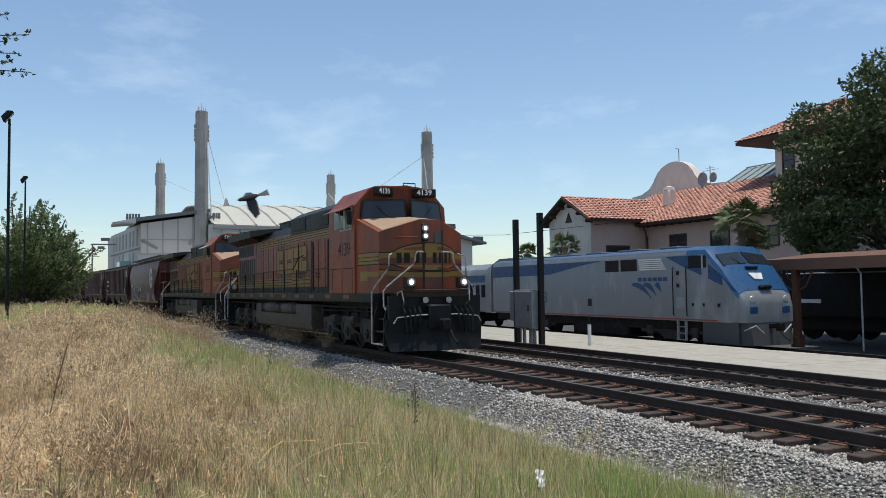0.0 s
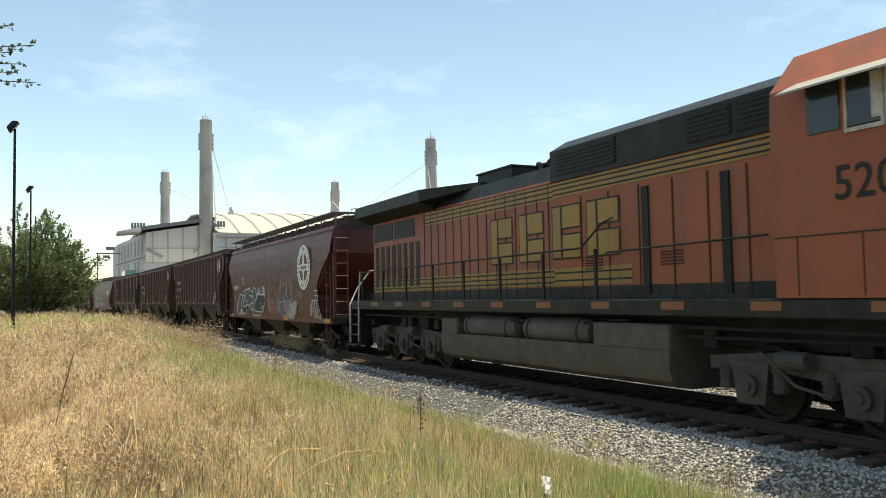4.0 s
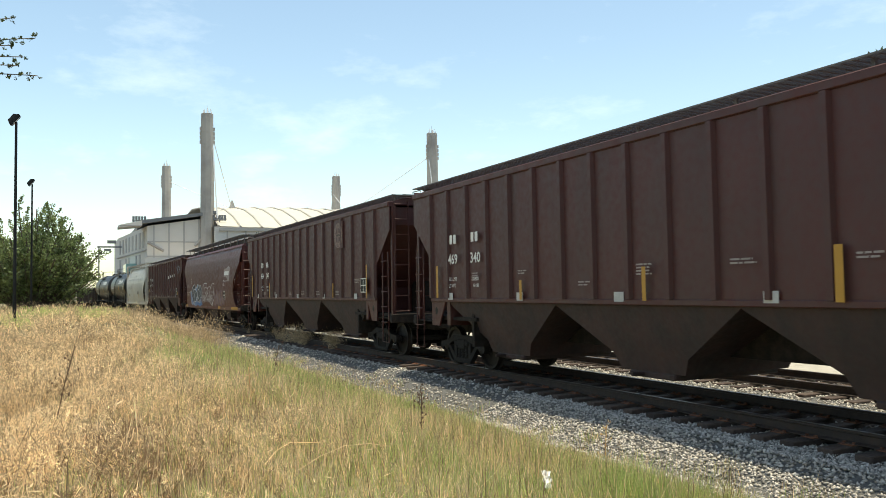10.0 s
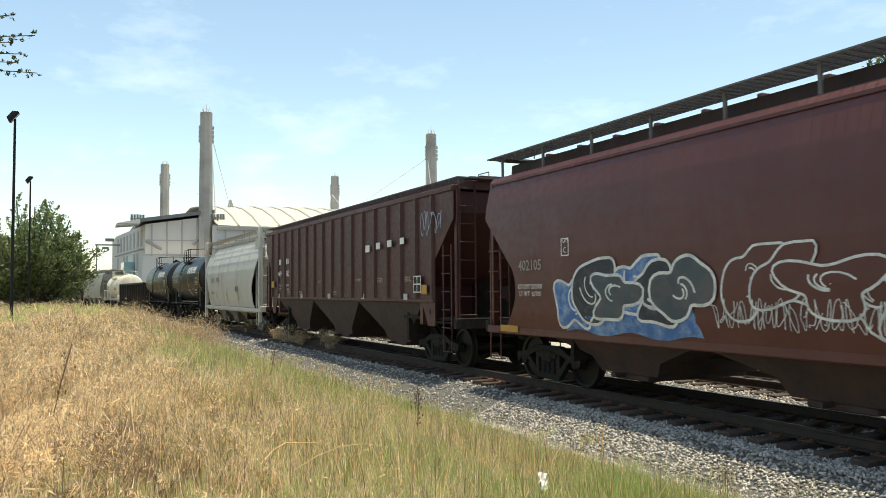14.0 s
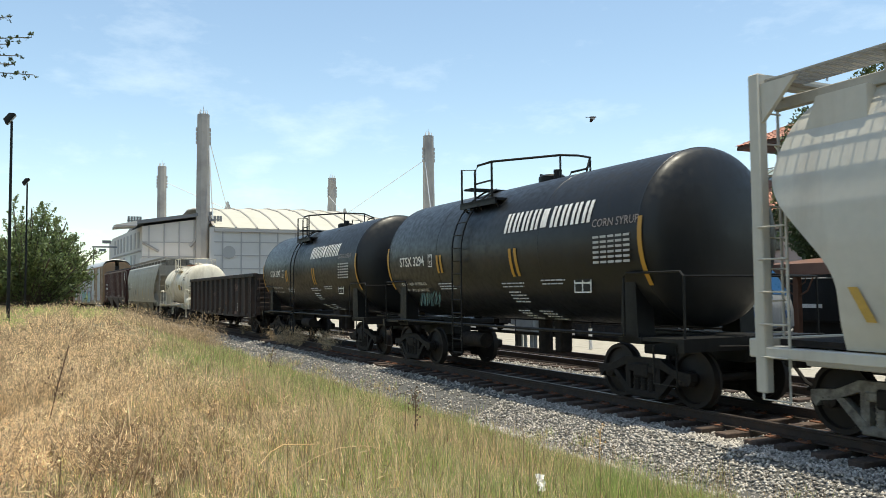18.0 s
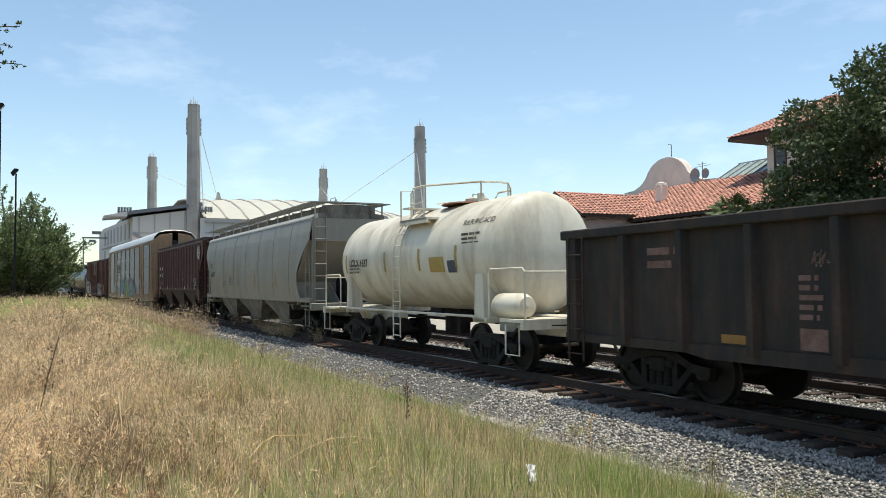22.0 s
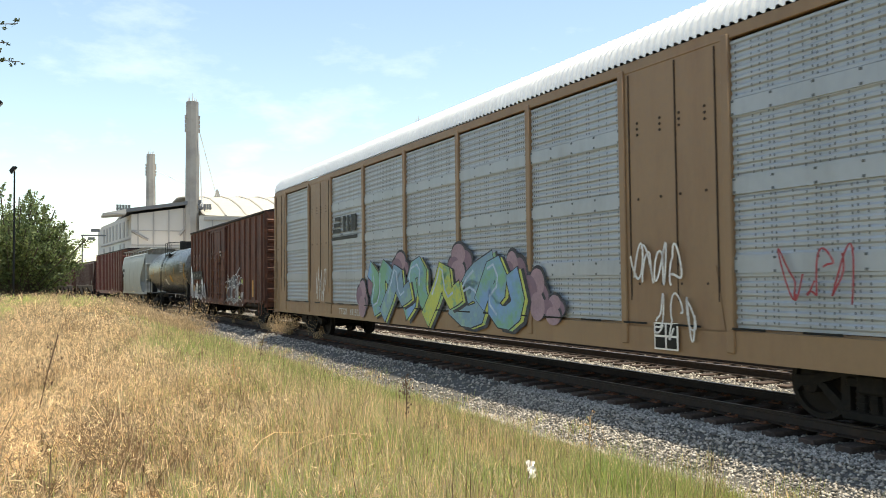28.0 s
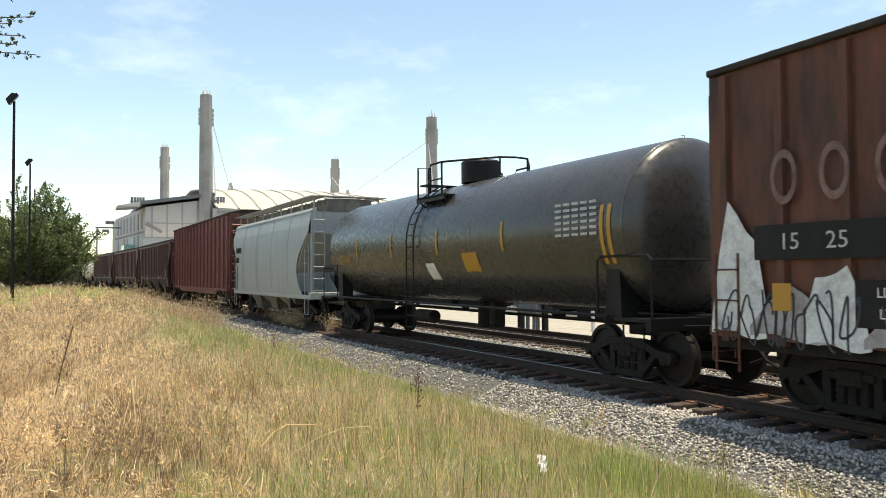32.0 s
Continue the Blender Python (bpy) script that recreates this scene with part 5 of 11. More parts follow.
def gondola(label, hb, hc):
    car = thing("gondola", label, "freight car")
    top, low = 2.72, 0.95
    for s in (-1, 1):
        part("side_sheet", Geo().box(-hb, hb, min(s * 1.42, s * 1.45), max(s * 1.42, s * 1.45), low, top), M_gond, car)
        part("top_chord", Geo().box(-hb - 0.04, hb + 0.04, min(s * 1.38, s * 1.58), max(s * 1.38, s * 1.58), top - 0.14, top + 0.02, 0.02), M_gond, car)
        part("side_sill", Geo().prism([(-hb, low), (hb, low), (hb, low - 0.14), (hb - 3.0, low - 0.14), (hb - 3.4, low - 0.2), (-hb + 3.4, low - 0.2), (-hb + 3.0, low - 0.14), (-hb, low - 0.14)], s * 1.42, s * 1.5), M_gond, car)
        for k in range(13):
            x = -hb + 0.35 + (2 * hb - 0.7) * k / 12
            part("side_post", shared("gond_post", lambda: Geo().prism([(-0.11, 0), (-0.06, -0.12), (0.06, -0.12), (0.11, 0)], low - 0.1, top - 0.14, "z"), M_gond), M_gond, car, m=pose(x, s * 1.45, 0, 0, 0, 0 if s < 0 else 180))
    for e in (-1, 1):
        g = Geo().box(e * hb - 0.04, e * hb + 0.04, -1.45, 1.45, low, top - 0.02)
        for k in range(4):
            g.box(min(e * hb, e * (hb + 0.1)), max(e * hb, e * (hb + 0.1)), -1.4, 1.4, low + 0.2 + k * 0.42, low + 0.32 + k * 0.42, 0.02)
        part("end_wall", g, M_gond, car)
        ladder(car, e * (hb - 0.45), -1.6, 0.5, 2.1, M_gond)
        ladder(car, e * (hb + 0.13), -1.1, 0.9, 1.7, M_gond, 90)
        coupler(car, e * hc, e)
        truck(car, e * (hb - 1.9))
        part("draft_sill", Geo().box(min(e * (hb - 0.2), e * (hc - 0.6)), max(e * (hb - 0.2), e * (hc - 0.6)), -0.25, 0.25, 0.7, 1.1, 0.02), M_truck, car)
    part("floor", Geo().box(-hb, hb, -1.42, 1.42, low - 0.06, low + 0.02), M_gond, car)
    part("centre_sill", Geo().box(-hb, hb, -0.25, 0.25, 0.6, low), M_underbody, car)
    g = Geo()
    for k, (x, z) in enumerate(((5.9, 1.15), (1.0, 1.0), (-4.5, 1.05))):
        part("reflector", Geo().flat(x, x + 0.45, z - 0.06, z + 0.06, -1.458), M_dullyellow, car, "small yellow reflector", smooth=0)
    g = Geo()
    bars(g, -6.0, 2.35, 0.8, 0.2, 2, -1.458, 3)
    bars(g, -3.2, 1.9, 0.35, 0.12, 5, -1.458, 4)
    g.flat(-3.2, -2.8, 0.98, 1.25, -1.458).flat(4.2, 4.6, 0.88, 1.0, -1.51)
    part("small_lettering", g, M_fadedred, car, "worn stencilled data", smooth=0)["kind"] = "stuff"
    for k, (a, b, z) in enumerate(((-3.0, -2.6, 2.0), (-1.2, -0.4, 1.75), (0.6, 1.1, 1.9), (1.7, 2.2, 1.3), (3.9, 5.0, 2.15), (3.9, 5.3, 1.95))):
        tag_strokes(car, a, b, z, z + 0.2, -1.456, M_fadedred, 60 + k, "faint chalky scrawl", 0.018)
    data_box(car, 4.7, 1.2, -1.452, 0.42, 0.36)
    return car


def autorack(label, hb, hc):
    car = thing("autorack", label, "freight car")
    eave, low = 5.22, 0.72
    body = Geo()
    part("deck", Geo().box(-hb, hb, -1.5, 1.5, 0.95, 1.15), M_tan, car)
    for s in (-1, 1):
        part("side_sill", Geo().prism([(-hb, 1.12), (hb, 1.12), (hb, low), (-hb, low)], s * 1.5, s * 1.57), M_tan, car)
        part("top_chord", Geo().box(-hb, hb, min(s * 1.45, s * 1.57), max(s * 1.45, s * 1.57), eave - 0.17, eave, 0.01), M_tan, car)
    xp = [-hb + 0.1, -12.03, -9.3, -7.1, -4.34, -1.54, 1.28, 4.1, 6.8, 8.95, 11.65, hb - 0.1]
    panel_mesh = {}
    bands = (2.0, 3.05, 4.1)
    def panel(a, b):
        g = Geo()
        rows = []
        z = 1.16
        while z < eave - 0.2:
            for dz, dy in ((0.0, 0.01), (0.04, 0.01), (0.064, -0.008), (0.1, -0.008)):
                rows.append([(a, -1.535 + dy, z + dz), (b, -1.535 + dy, z + dz)])
            z += 0.125
        g.sheet(rows)
        return g
    def holes(a, b, seed):
        """Upright rows of punched holes in uneven groups."""
        rnd = random.Random(seed)
        g = Geo()
        x = a + 0.16
        while x < b - 0.12:
            z = 1.22 + rnd.uniform(0, 0.04)
            while z < eave - 0.24:
                if all(abs(z - q) > 0.14 for q in bands):
                    g.flat(x - 0.0095, x + 0.0095, z - 0.017, z + 0.017, -1.546)
                z += 0.082
            x += rnd.choice((0.07, 0.07, 0.13, 0.2, 0.26))
        return g
    def strips(a, b):
        g = Geo()
        for z in bands:
            g.box(a + 0.02, b - 0.02, -1.562, -1.535, z - 0.11, z + 0.11)
        return g
    def bolts(a, b):
        g = Geo()
        for z in bands:
            n = max(2, int((b - a) / 0.62))
            for k in range(n + 1):
                x = a + 0.1 + (b - a - 0.2) * k / n
                for q in (-0.085, 0.085):
                    g.box(x - 0.018, x + 0.018, -1.57, -1.56, z + q - 0.016, z + q + 0.016)
        return g
    for a, b in zip(xp[:-1], xp[1:]):
        plain = a < -13 or abs(a + 9.3) < 0.01 or abs(a - 6.8) < 0.01 or a > 11
        part("post", shared("rack_post", lambda: Geo().box(-0.07, 0.07, -1.6, -1.5, low + 0.1, eave - 0.1, 0.015), M_tan), M_tan, car, m=pose(a, 0, 0))
        if plain:
            g = Geo().box(a, b, -1.56, -1.52, 1.1, eave - 0.1)
            g.prism([(a + 0.1, 1.1), (b - 0.1, 1.1), (b - 0.25, 2.0), (a + 0.25, 2.0)], -1.57, -1.55)
            part("tan_bracing_panel", g, M_tan, car, "plain tan steel panel with rivets")
            if b - a > 1.0:
                for q in (a + 0.16, (a + b) / 2 + 0.1, b - 0.2):
                    part("panel_seam", Geo().box(q - 0.012, q + 0.012, -1.572, -1.555, 1.5, eave - 0.2), M_grime, car)
                g = Geo()
                for q in (0.35, 0.85, 1.25, 1.75):
                    for z in (1.75, 3.05, 4.05, 4.14, 4.23):
                        g.cyl((a + q, -1.558, z), (a + q, -1.572, z), 0.022, 6)
                part("rivet", g, M_grime, car, "dark rivet holes")["kind"] = "stuff"
        else:
            pn = part("side_panel", panel(a, b), M_rackpanel, car, "corrugated galvanised panel with rows of small holes")
            part("perforation", holes(a, b, int(a * 7) + 200), M_holes, pn, smooth=0)["kind"] = "stuff"
            part("bolt_head", bolts(a, b), M_holes, pn, smooth=0)["kind"] = "stuff"
            part("panel_gap", Geo().box(b - 0.085, b - 0.06, -1.556, -1.54, 1.16, eave - 0.18), M_black, pn)
            part("joint_strip", strips(a, b), M_rackpanel, pn)
    part("far_side_wall", Geo().box(-hb, hb, 1.5, 1.54, 1.1, eave - 0.1), M_rackpanel, car)
    g = Geo()
    arc = [(-1.57, eave), (-1.5, eave + 0.26), (-1.22, eave + 0.58), (-0.6, eave + 0.74), (0, eave + 0.78), (0.6, eave + 0.74), (1.22, eave + 0.58), (1.5, eave + 0.26), (1.57, eave)]
    rings = []
    n = 720
    for k in range(n + 1):
        x = -hb + 2 * hb * k / n
        d = (0.0, 0.0, 0.032, 0.032)[k % 4]
        rings.append([(x, y * (1 + d * 0.6), z + d) for y, z in arc])
    g.sheet(rings)
    part("roof", g, M_rackroof, car, "corrugated galvanised roof")
    for e in (-1, 1):
        for s in (-1, 1):
            g = Geo()
            g.loft([[(e * hb, s * 0.22, 1.1), (e * hb, s * 1.55, 1.1), (e * hb, s * 1.55, eave), (e * hb, s * 1.1, eave + 0.42), (e * hb, s * 0.22, eave + 0.55)], [(e * (hb + 0.06), s * 0.22, 1.1), (e * (hb + 0.06), s * 1.5, 1.1), (e * (hb + 0.06), s * 1.5, eave), (e * (hb + 0.06), s * 1.1, eave + 0.4), (e * (hb + 0.06), s * 0.22, eave + 0.52)]])
            for k in range(3):
                g.cyl((e * (hb + 0.08), s * (0.4 + 0.4 * k), 1.2), (e * (hb + 0.08), s * (0.4 + 0.4 * k), eave), 0.03, 8)
            part("end_door", g, M_tan, car, "tan radial end door")
        part("end_gap", Geo().box(min(e * (hb - 0.3), e * hb), max(e * (hb - 0.3), e * hb), -0.22, 0.22, 1.1, eave), M_black, car)
        ladder(car, e * (hb - 0.35), -1.62, 0.6, 2.0, M_tan)
        coupler(car, e * hc, e)
        truck(car, e * (hb - 2.9))
        part("draft_sill", Geo().box(min(e * (hb - 4.5), e * (hc - 0.6)), max(e * (hb - 4.5), e * (hc - 0.6)), -0.28, 0.28, 0.66, 1.05, 0.02), M_truck, car)
    part("centre_sill", Geo().box(-hb, hb, -0.3, 0.3, 0.55, 1.0), M_underbody, car)
    slot = shared("rack_slot", lambda: Geo().flat(0, 0.55, 1.14, 1.17, -1.615), M_black, 0)
    for k in range(22):
        part("slot", slot, M_black, car, "dark slot in the sill" if not k else "", pose(-hb + 1.6 + k * 1.1, 0, 0))
    return car


M_holes = mat("dark_perforation", (0.1, 0.11, 0.115), 0.8, var=0.1)


def boxcar(label, hb, hc, body, top=4.5, low=0.7, door=True, name="boxcar"):
    car = thing(name, label, "freight car", group="boxcars")
    for s in (-1, 1):
        part("side_sheet", Geo().box(-hb, hb, min(s * 1.42, s * 1.45), max(s * 1.42, s * 1.45), low + 0.3, top), body, car)
        part("top_chord", Geo().box(-hb, hb, min(s * 1.40, s * 1.53), max(s * 1.40, s * 1.53), top - 0.07, top + 0.02, 0.015), M_gond, car)
        part("side_sill", Geo().prism([(-hb, low + 0.38), (hb, low + 0.38), (hb, low + 0.26), (hb - 2.9, low + 0.26), (hb - 3.5, low + 0.05), (-hb + 3.5, low + 0.05), (-hb + 2.9, low + 0.26), (-hb, low + 0.26)], s * 1.44, s * 1.52), body, car)
        post = shared("box_post_" + body.name, lambda: Geo().prism([(-0.075, 0), (-0.06, -0.075), (0.06, -0.075), (0.075, 0)], low + 0.2, top - 0.12, "z"), body)
        seam = shared("box_seam_" + body.name, lambda: Geo().box(0.078, 0.108, -0.006, 0, low + 0.38, top - 0.1), M_boxdark)
        for k in range(17):
            x = -hb + 0.3 + (2 * hb - 0.6) * k / 16
            if door and -2.1 < x < 1.5 and s < 0:
                continue
            sp = part("side_post", post, body, car, m=pose(x, s * 1.45, 0, 0, 0, 0 if s < 0 else 180))
            if s < 0:
                part("grimy_seam", seam, M_boxdark, sp)
    part("roof", Geo().prism([(-1.5, top), (-0.9, top + 0.13), (0, top + 0.17), (0.9, top + 0.13), (1.5, top), (1.4, top - 0.05), (-1.4, top - 0.05)], -hb, hb, "x"), M_gond, car, "dark roof with raised ribs")
    g = Geo()
    for k in range(15):
        x = -hb + 0.05 + (2 * hb - 0.1) * k / 14
        g.prism([(-1.52, top + 0.02), (-0.9, top + 0.16), (0, top + 0.2), (0.9, top + 0.16), (1.52, top + 0.02), (0, top + 0.1)], x - 0.05, x + 0.05, "x")
    part("roof_rib", g, M_gond, car)
    for e in (-1, 1):
        g = Geo().box(e * hb - 0.03, e * hb + 0.03, -1.44, 1.44, low + 0.1, top)
        # the wall behind the ribs is dark: their shade is put into its colour
        wall = part("end_wall", g, M_boxdark, car, "corrugated end wall darkened for the shade between its ribs")
        for k in range(9):
            z = low + 0.4 + k * 0.4
            part("end_rib", Geo().loft([[(e * hb, -1.38, z - 0.12), (e * hb, 1.38, z - 0.12), (e * hb, 1.38, z + 0.12), (e * hb, -1.38, z + 0.12)], [(e * (hb + 0.08), -1.3, z - 0.04), (e * (hb + 0.08), 1.3, z - 0.04), (e * (hb + 0.08), 1.3, z + 0.04), (e * (hb + 0.08), -1.3, z + 0.04)]]), body, wall)
        ladder(car, e * (hb - 0.35), -1.53, 0.5, 1.6, body)
        ladder(car, e * (hb + 0.1), -1.15, 0.6, 3.8, body, 90)
        coupler(car, e * hc, e)
        truck(car, e * (hb - 1.9))
        part("draft_sill", Geo().box(min(e * (hb - 4), e * (hc - 0.6)), max(e * (hb - 4), e * (hc - 0.6)), -0.25, 0.25, 0.66, 1.05, 0.02), M_truck, car)
    part("floor", Geo().box(-hb, hb, -1.42, 1.42, low + 0.1, low + 0.25), M_underbody, car)
    part("centre_sill", Geo().box(-hb, hb, -0.25, 0.25, 0.55, low + 0.2), M_underbody, car)
    if door:
        a, b = -1.95, 1.3
        z0, z1 = low + 0.25, top - 0.25
        d = part("sliding_door", Geo().box(a, b, -1.54, -1.46, z0, z1, 0.015), body, car, "rust-stained sliding plug door")
        for x0, x1 in ((a, a + 0.12), (b - 0.12, b), (a + 0.62, a + 0.68), (b - 1.0, b - 0.92)):
            part("door_stile", Geo().box(x0, x1, -1.585, -1.535, z0, z1, 0.012), body, d)
        for z, h in ((z0, 0.12), (z1 - 0.12, 0.12), (3.28, 0.07), (3.02, 0.07), (2.42, 0.06), (1.72, 0.06), (1.28, 0.06)):
            part("door_rail", Geo().box(a + 0.12, b - 0.12, -1.575, -1.535, z, z + h, 0.01), body, d)
        part("grimy_lower_panel", Geo().box(a + 0.13, b - 0.13, -1.546, -1.538, z0 + 0.13, 2.98), M_boxdark, d, "dark rust-grimed lower half of the door")
        for x0, x1, za, zb in ((-0.9, -0.36, 1.82, 2.36), (-0.1, 0.24, 1.82, 2.36), (-0.9, -0.36, 2.5, 2.92), (0.42, 0.9, 1.36, 2.36), (-1.74, -1.42, 1.36, 2.3), (-0.1, 0.24, 2.5, 2.92), (0.42, 0.9, 2.5, 2.92)):
            part("door_panel", Geo().box(x0, x1, -1.562, -1.54, za, zb, 0.012), M_boxdark if za < 2.45 else body, d)
        for x in (-1.28, -0.2, 0.34):
            rod = part("locking_bar", Geo().tube([(x, -1.62, z0 + 0.05), (x, -1.62, 3.2)], 0.024), M_rust, d, "rusty upright locking rod")
            for z in (1.2, 1.95, 2.7):
                part("rod_bracket", Geo().box(x - 0.07, x + 0.07, -1.64, -1.545, z, z + 0.11, 0.01), M_boxdark, rod)
        part("door_handle", Geo().tube([(-0.75, -1.66, 1.62), (-0.2, -1.66, 1.66), (0.2, -1.66, 1.6)], 0.022), M_rust, d)
        part("door_track", Geo().box(a - 1.0, b + 0.2, -1.6, -1.47, low + 0.12, low + 0.2), body, car)
        part("upper_door_track", Geo().box(a - 1.0, b + 0.2, -1.58, -1.47, top - 0.24, top - 0.16), body, car)
    return car


M_boxdark = mat("rust_grimed_boxcar_paint", (0.07, 0.029, 0.02), 0.8, var=0.3, scale=2.2, tint=(0.15, 0.055, 0.032), tint_at=0.55, tint_w=0.1, streak=0.3, bump=0.1)

# ---- diesel locomotives ----
M_lamp = glow("lit_headlight", (1.0, 0.93, 0.75), 3.0)
M_lens = mat("unlit_lamp_glass", (0.5, 0.5, 0.48), 0.15, var=0.05)
M_rail_white = mat("worn_pale_handrail", (0.42, 0.4, 0.37), 0.55, var=0.2, scale=4, tint=(0.15, 0.12, 0.1), tint_at=0.6)
M_nose_tan = mat("antiglare_deck", (0.36, 0.24, 0.15), 0.8, var=0.15, scale=2)


def axle_truck(car, x):
    """A three-axle locomotive truck."""
    b = Geo().box(-2.35, 2.35, -0.5, 0.5, 0.55, 0.8, 0.03)
    for k in (-1.7, 0.0, 1.7):
        b.box(k - 0.35, k + 0.75, -0.55, 0.55, 0.3, 0.75, 0.05)
    if "loco_truck" not in SHARED:
        SHARED["loco_truck"] = b.mesh("loco_truck", M_truck)
    t = part("truck", SHARED["loco_truck"], M_truck, car, "grimy three-axle truck", pose(x, 0, 0))
    def frame_geo():
        g = Geo()
        g.prism([(-2.45, 0.9), (-1.2, 1.0), (1.2, 1.0), (2.45, 0.9), (2.45, 0.72), (1.2, 0.74), (0.6, 0.68), (-0.6, 0.68), (-1.2, 0.74), (-2.45, 0.72)], -0.1, 0.1)
        for k in (-1.7, 0.0, 1.7):
            g.prism([(k - 0.33, 0.86), (k + 0.33, 0.86), (k + 0.24, 0.28), (k - 0.24, 0.28)], -0.13, 0.1)
            g.cyl((k, -0.2, 0.53), (k, 0.0, 0.53), 0.15, 14)
            g.cyl((k, -0.23, 0.53), (k, -0.18, 0.53), 0.07, 10)
            for e in (-0.47, 0.47):
                g.cyl((k + e, -0.06, 0.46), (k + e, -0.06, 0.8), 0.1, 10)
                for q in range(4):
                    g.cyl((k + e, -0.06, 0.48 + q * 0.08), (k + e, -0.06, 0.51 + q * 0.08), 0.115, 10)
        for k in (-0.85, 0.85):
            g.cyl((k - 0.25, -0.22, 0.92), (k + 0.2, -0.22, 0.92), 0.12, 12)
            g.tube([(k - 0.6, -0.2, 1.0), (k, -0.24, 0.6), (k + 0.5, -0.2, 0.5)], 0.025)
        return g
    for s in (-1, 1):
        part("side_frame", shared("loco_side_frame", frame_geo, M_truckgrey), M_truckgrey, t, "grey-brown cast side frame with springs", pose(0, s * 1.12, 0, 0, 0, 0 if s < 0 else 180))
    for k in (-1.7, 0.0, 1.7):
        wheelset(t, k, 0.53, 0.53)
    return t


M_reforange = mat("dull_orange_reflector_tape", (0.2, 0.07, 0.025), 0.6, var=0.25, scale=6)
M_truckgrey = mat("dusty_grey_cast_steel", (0.05, 0.043, 0.036), 0.75, var=0.3, scale=3, tint=(0.022, 0.02, 0.017), tint_at=0.55)


def stripes(car, x0, x1, z0, z1, y, n=3):
    """A yellow band with fine dark lines."""
    b = part("yellow_band", Geo().flat(x0, x1, z0, z1, y - 0.004), M_yellow, car, "yellow stripe band with dark pinstripes", smooth=0)
    g = Geo()
    for k in range(n):
        z = z0 + (z1 - z0) * (k + 0.6) / (n + 0.2)
        g.flat(x0, x1, z - 0.016, z + 0.016, y - 0.008)
    part("pinstripe", g, M_green, b, smooth=0)
    return b


def locomotive(label, number, paint, lit, name="diesel_locomotive"):
    car = thing(name, label, "locomotive", group="diesel locomotives")
    hy = 0.98
    # underframe
    part("underframe", Geo().box(-10.3, 9.6, -1.5, 1.5, 1.46, 1.72, 0.02).box(-10.4, 10.5, -0.5, 0.5, 0.95, 1.46, 0.03), M_green, car, "dark frame and walkway")
    for k in range(10):
        x = -8.6 + k * 1.75
        part("reflector", Geo().flat(x, x + 0.5, 1.56, 1.68, -1.506), M_reforange, car, "dull orange reflector", smooth=0)
    # long hood
    hood = [(-hy, 1.56), (-hy, 4.02), (-hy + 0.2, 4.38), (-0.45, 4.46), (0.45, 4.46), (hy - 0.2, 4.38), (hy, 4.02), (hy, 1.56)]
    part("hood", Geo().prism(hood, -9.7, 0.3, "x"), paint, car, "orange engine hood with doors")
    part("hood_roof", Geo().prism([(-hy - 0.008, 4.0), (-hy + 0.19, 4.39), (-0.45, 4.47), (0.45, 4.47), (hy - 0.19, 4.39), (hy + 0.008, 4.0)], -5.4, 0.3, "x"), M_green, car, "dark green roof")
    part("equipment_cabinet", Geo().prism([(-1.2, 3.96), (-1.2, 4.55), (-0.8, 4.78), (0.8, 4.78), (1.2, 4.55), (1.2, 3.96)], 0.3, 5.85, "x"), M_green, car, "dark cabinet behind the cab")
    part("cabinet_side", Geo().box(0.3, 5.85, -1.15, 1.15, 1.56, 3.97), paint, car)
    for x0, x1 in ((0.5, 2.3), (4.0, 4.9), (5.0, 5.7)):
        g = Geo()
        g.box(x0, x1, -1.215, -1.19, 4.05, 4.5)
        for k in range(6):
            g.box(x0 + 0.03, x1 - 0.03, -1.23, -1.2, 4.07 + k * 0.07, 4.1 + k * 0.07)
        part("grille", g, M_black, car, "dark air intake grille")
    # radiator
    part("radiator_wing", Geo().prism([(-1.0, 4.02), (-1.45, 4.22), (-1.45, 4.52), (-0.5, 4.62), (0.5, 4.62), (1.45, 4.52), (1.45, 4.22), (1.0, 4.02)], -10.0, -5.3, "x"), M_green, car, "overhanging dark radiator wings")
    part("radiator_transition", Geo().loft([[(-5.3, -1.45, 4.22), (-5.3, 1.45, 4.22), (-5.3, 1.45, 4.52), (-5.3, -1.45, 4.52)], [(-3.4, -0.7, 4.4), (-3.4, 0.7, 4.4), (-3.4, 0.7, 4.5), (-3.4, -0.7, 4.5)]]), M_green, car)
    g = Geo().prism([(-0.5, 4.44), (-0.48, 4.74), (0.48, 4.74), (0.5, 4.44)], -3.9, -2.3, "x").box(-3.95, -2.25, -0.52, 0.52, 4.72, 4.76)
    part("exhaust_stack", g, M_black, car)
    part("roof_vent", Geo().cyl((-0.3, -0.2, 4.45), (-0.3, -0.2, 4.7), 0.08, 8), M_black, car)
    part("horn", Geo().turned([(0.03, 0), (0.04, 0.2), (0.1, 0.34), (0.0, 0.34)], 10, "x", (-1.4, -0.25, 4.62)).turned([(0.03, 0), (0.04, 0.2), (0.09, 0.3), (0.0, 0.3)], 10, "x", (-1.4, -0.02, 4.6)).turned([(0.03, 0), (0.04, -0.2), (0.09, -0.3), (0.0, -0.3)], 10, "x", (-1.4, -0.14, 4.66)).box(-1.48, -1.32, -0.3, 0.1, 4.42, 4.62), M_black, car, "black cluster of air horns")
    for k in range(8):
        x = -9.5 + k * 0.42
        part("radiator_screen", Geo().box(x, x + 0.24, -hy - 0.012, -hy, 2.1, 3.3), M_black, car, "black screened opening")
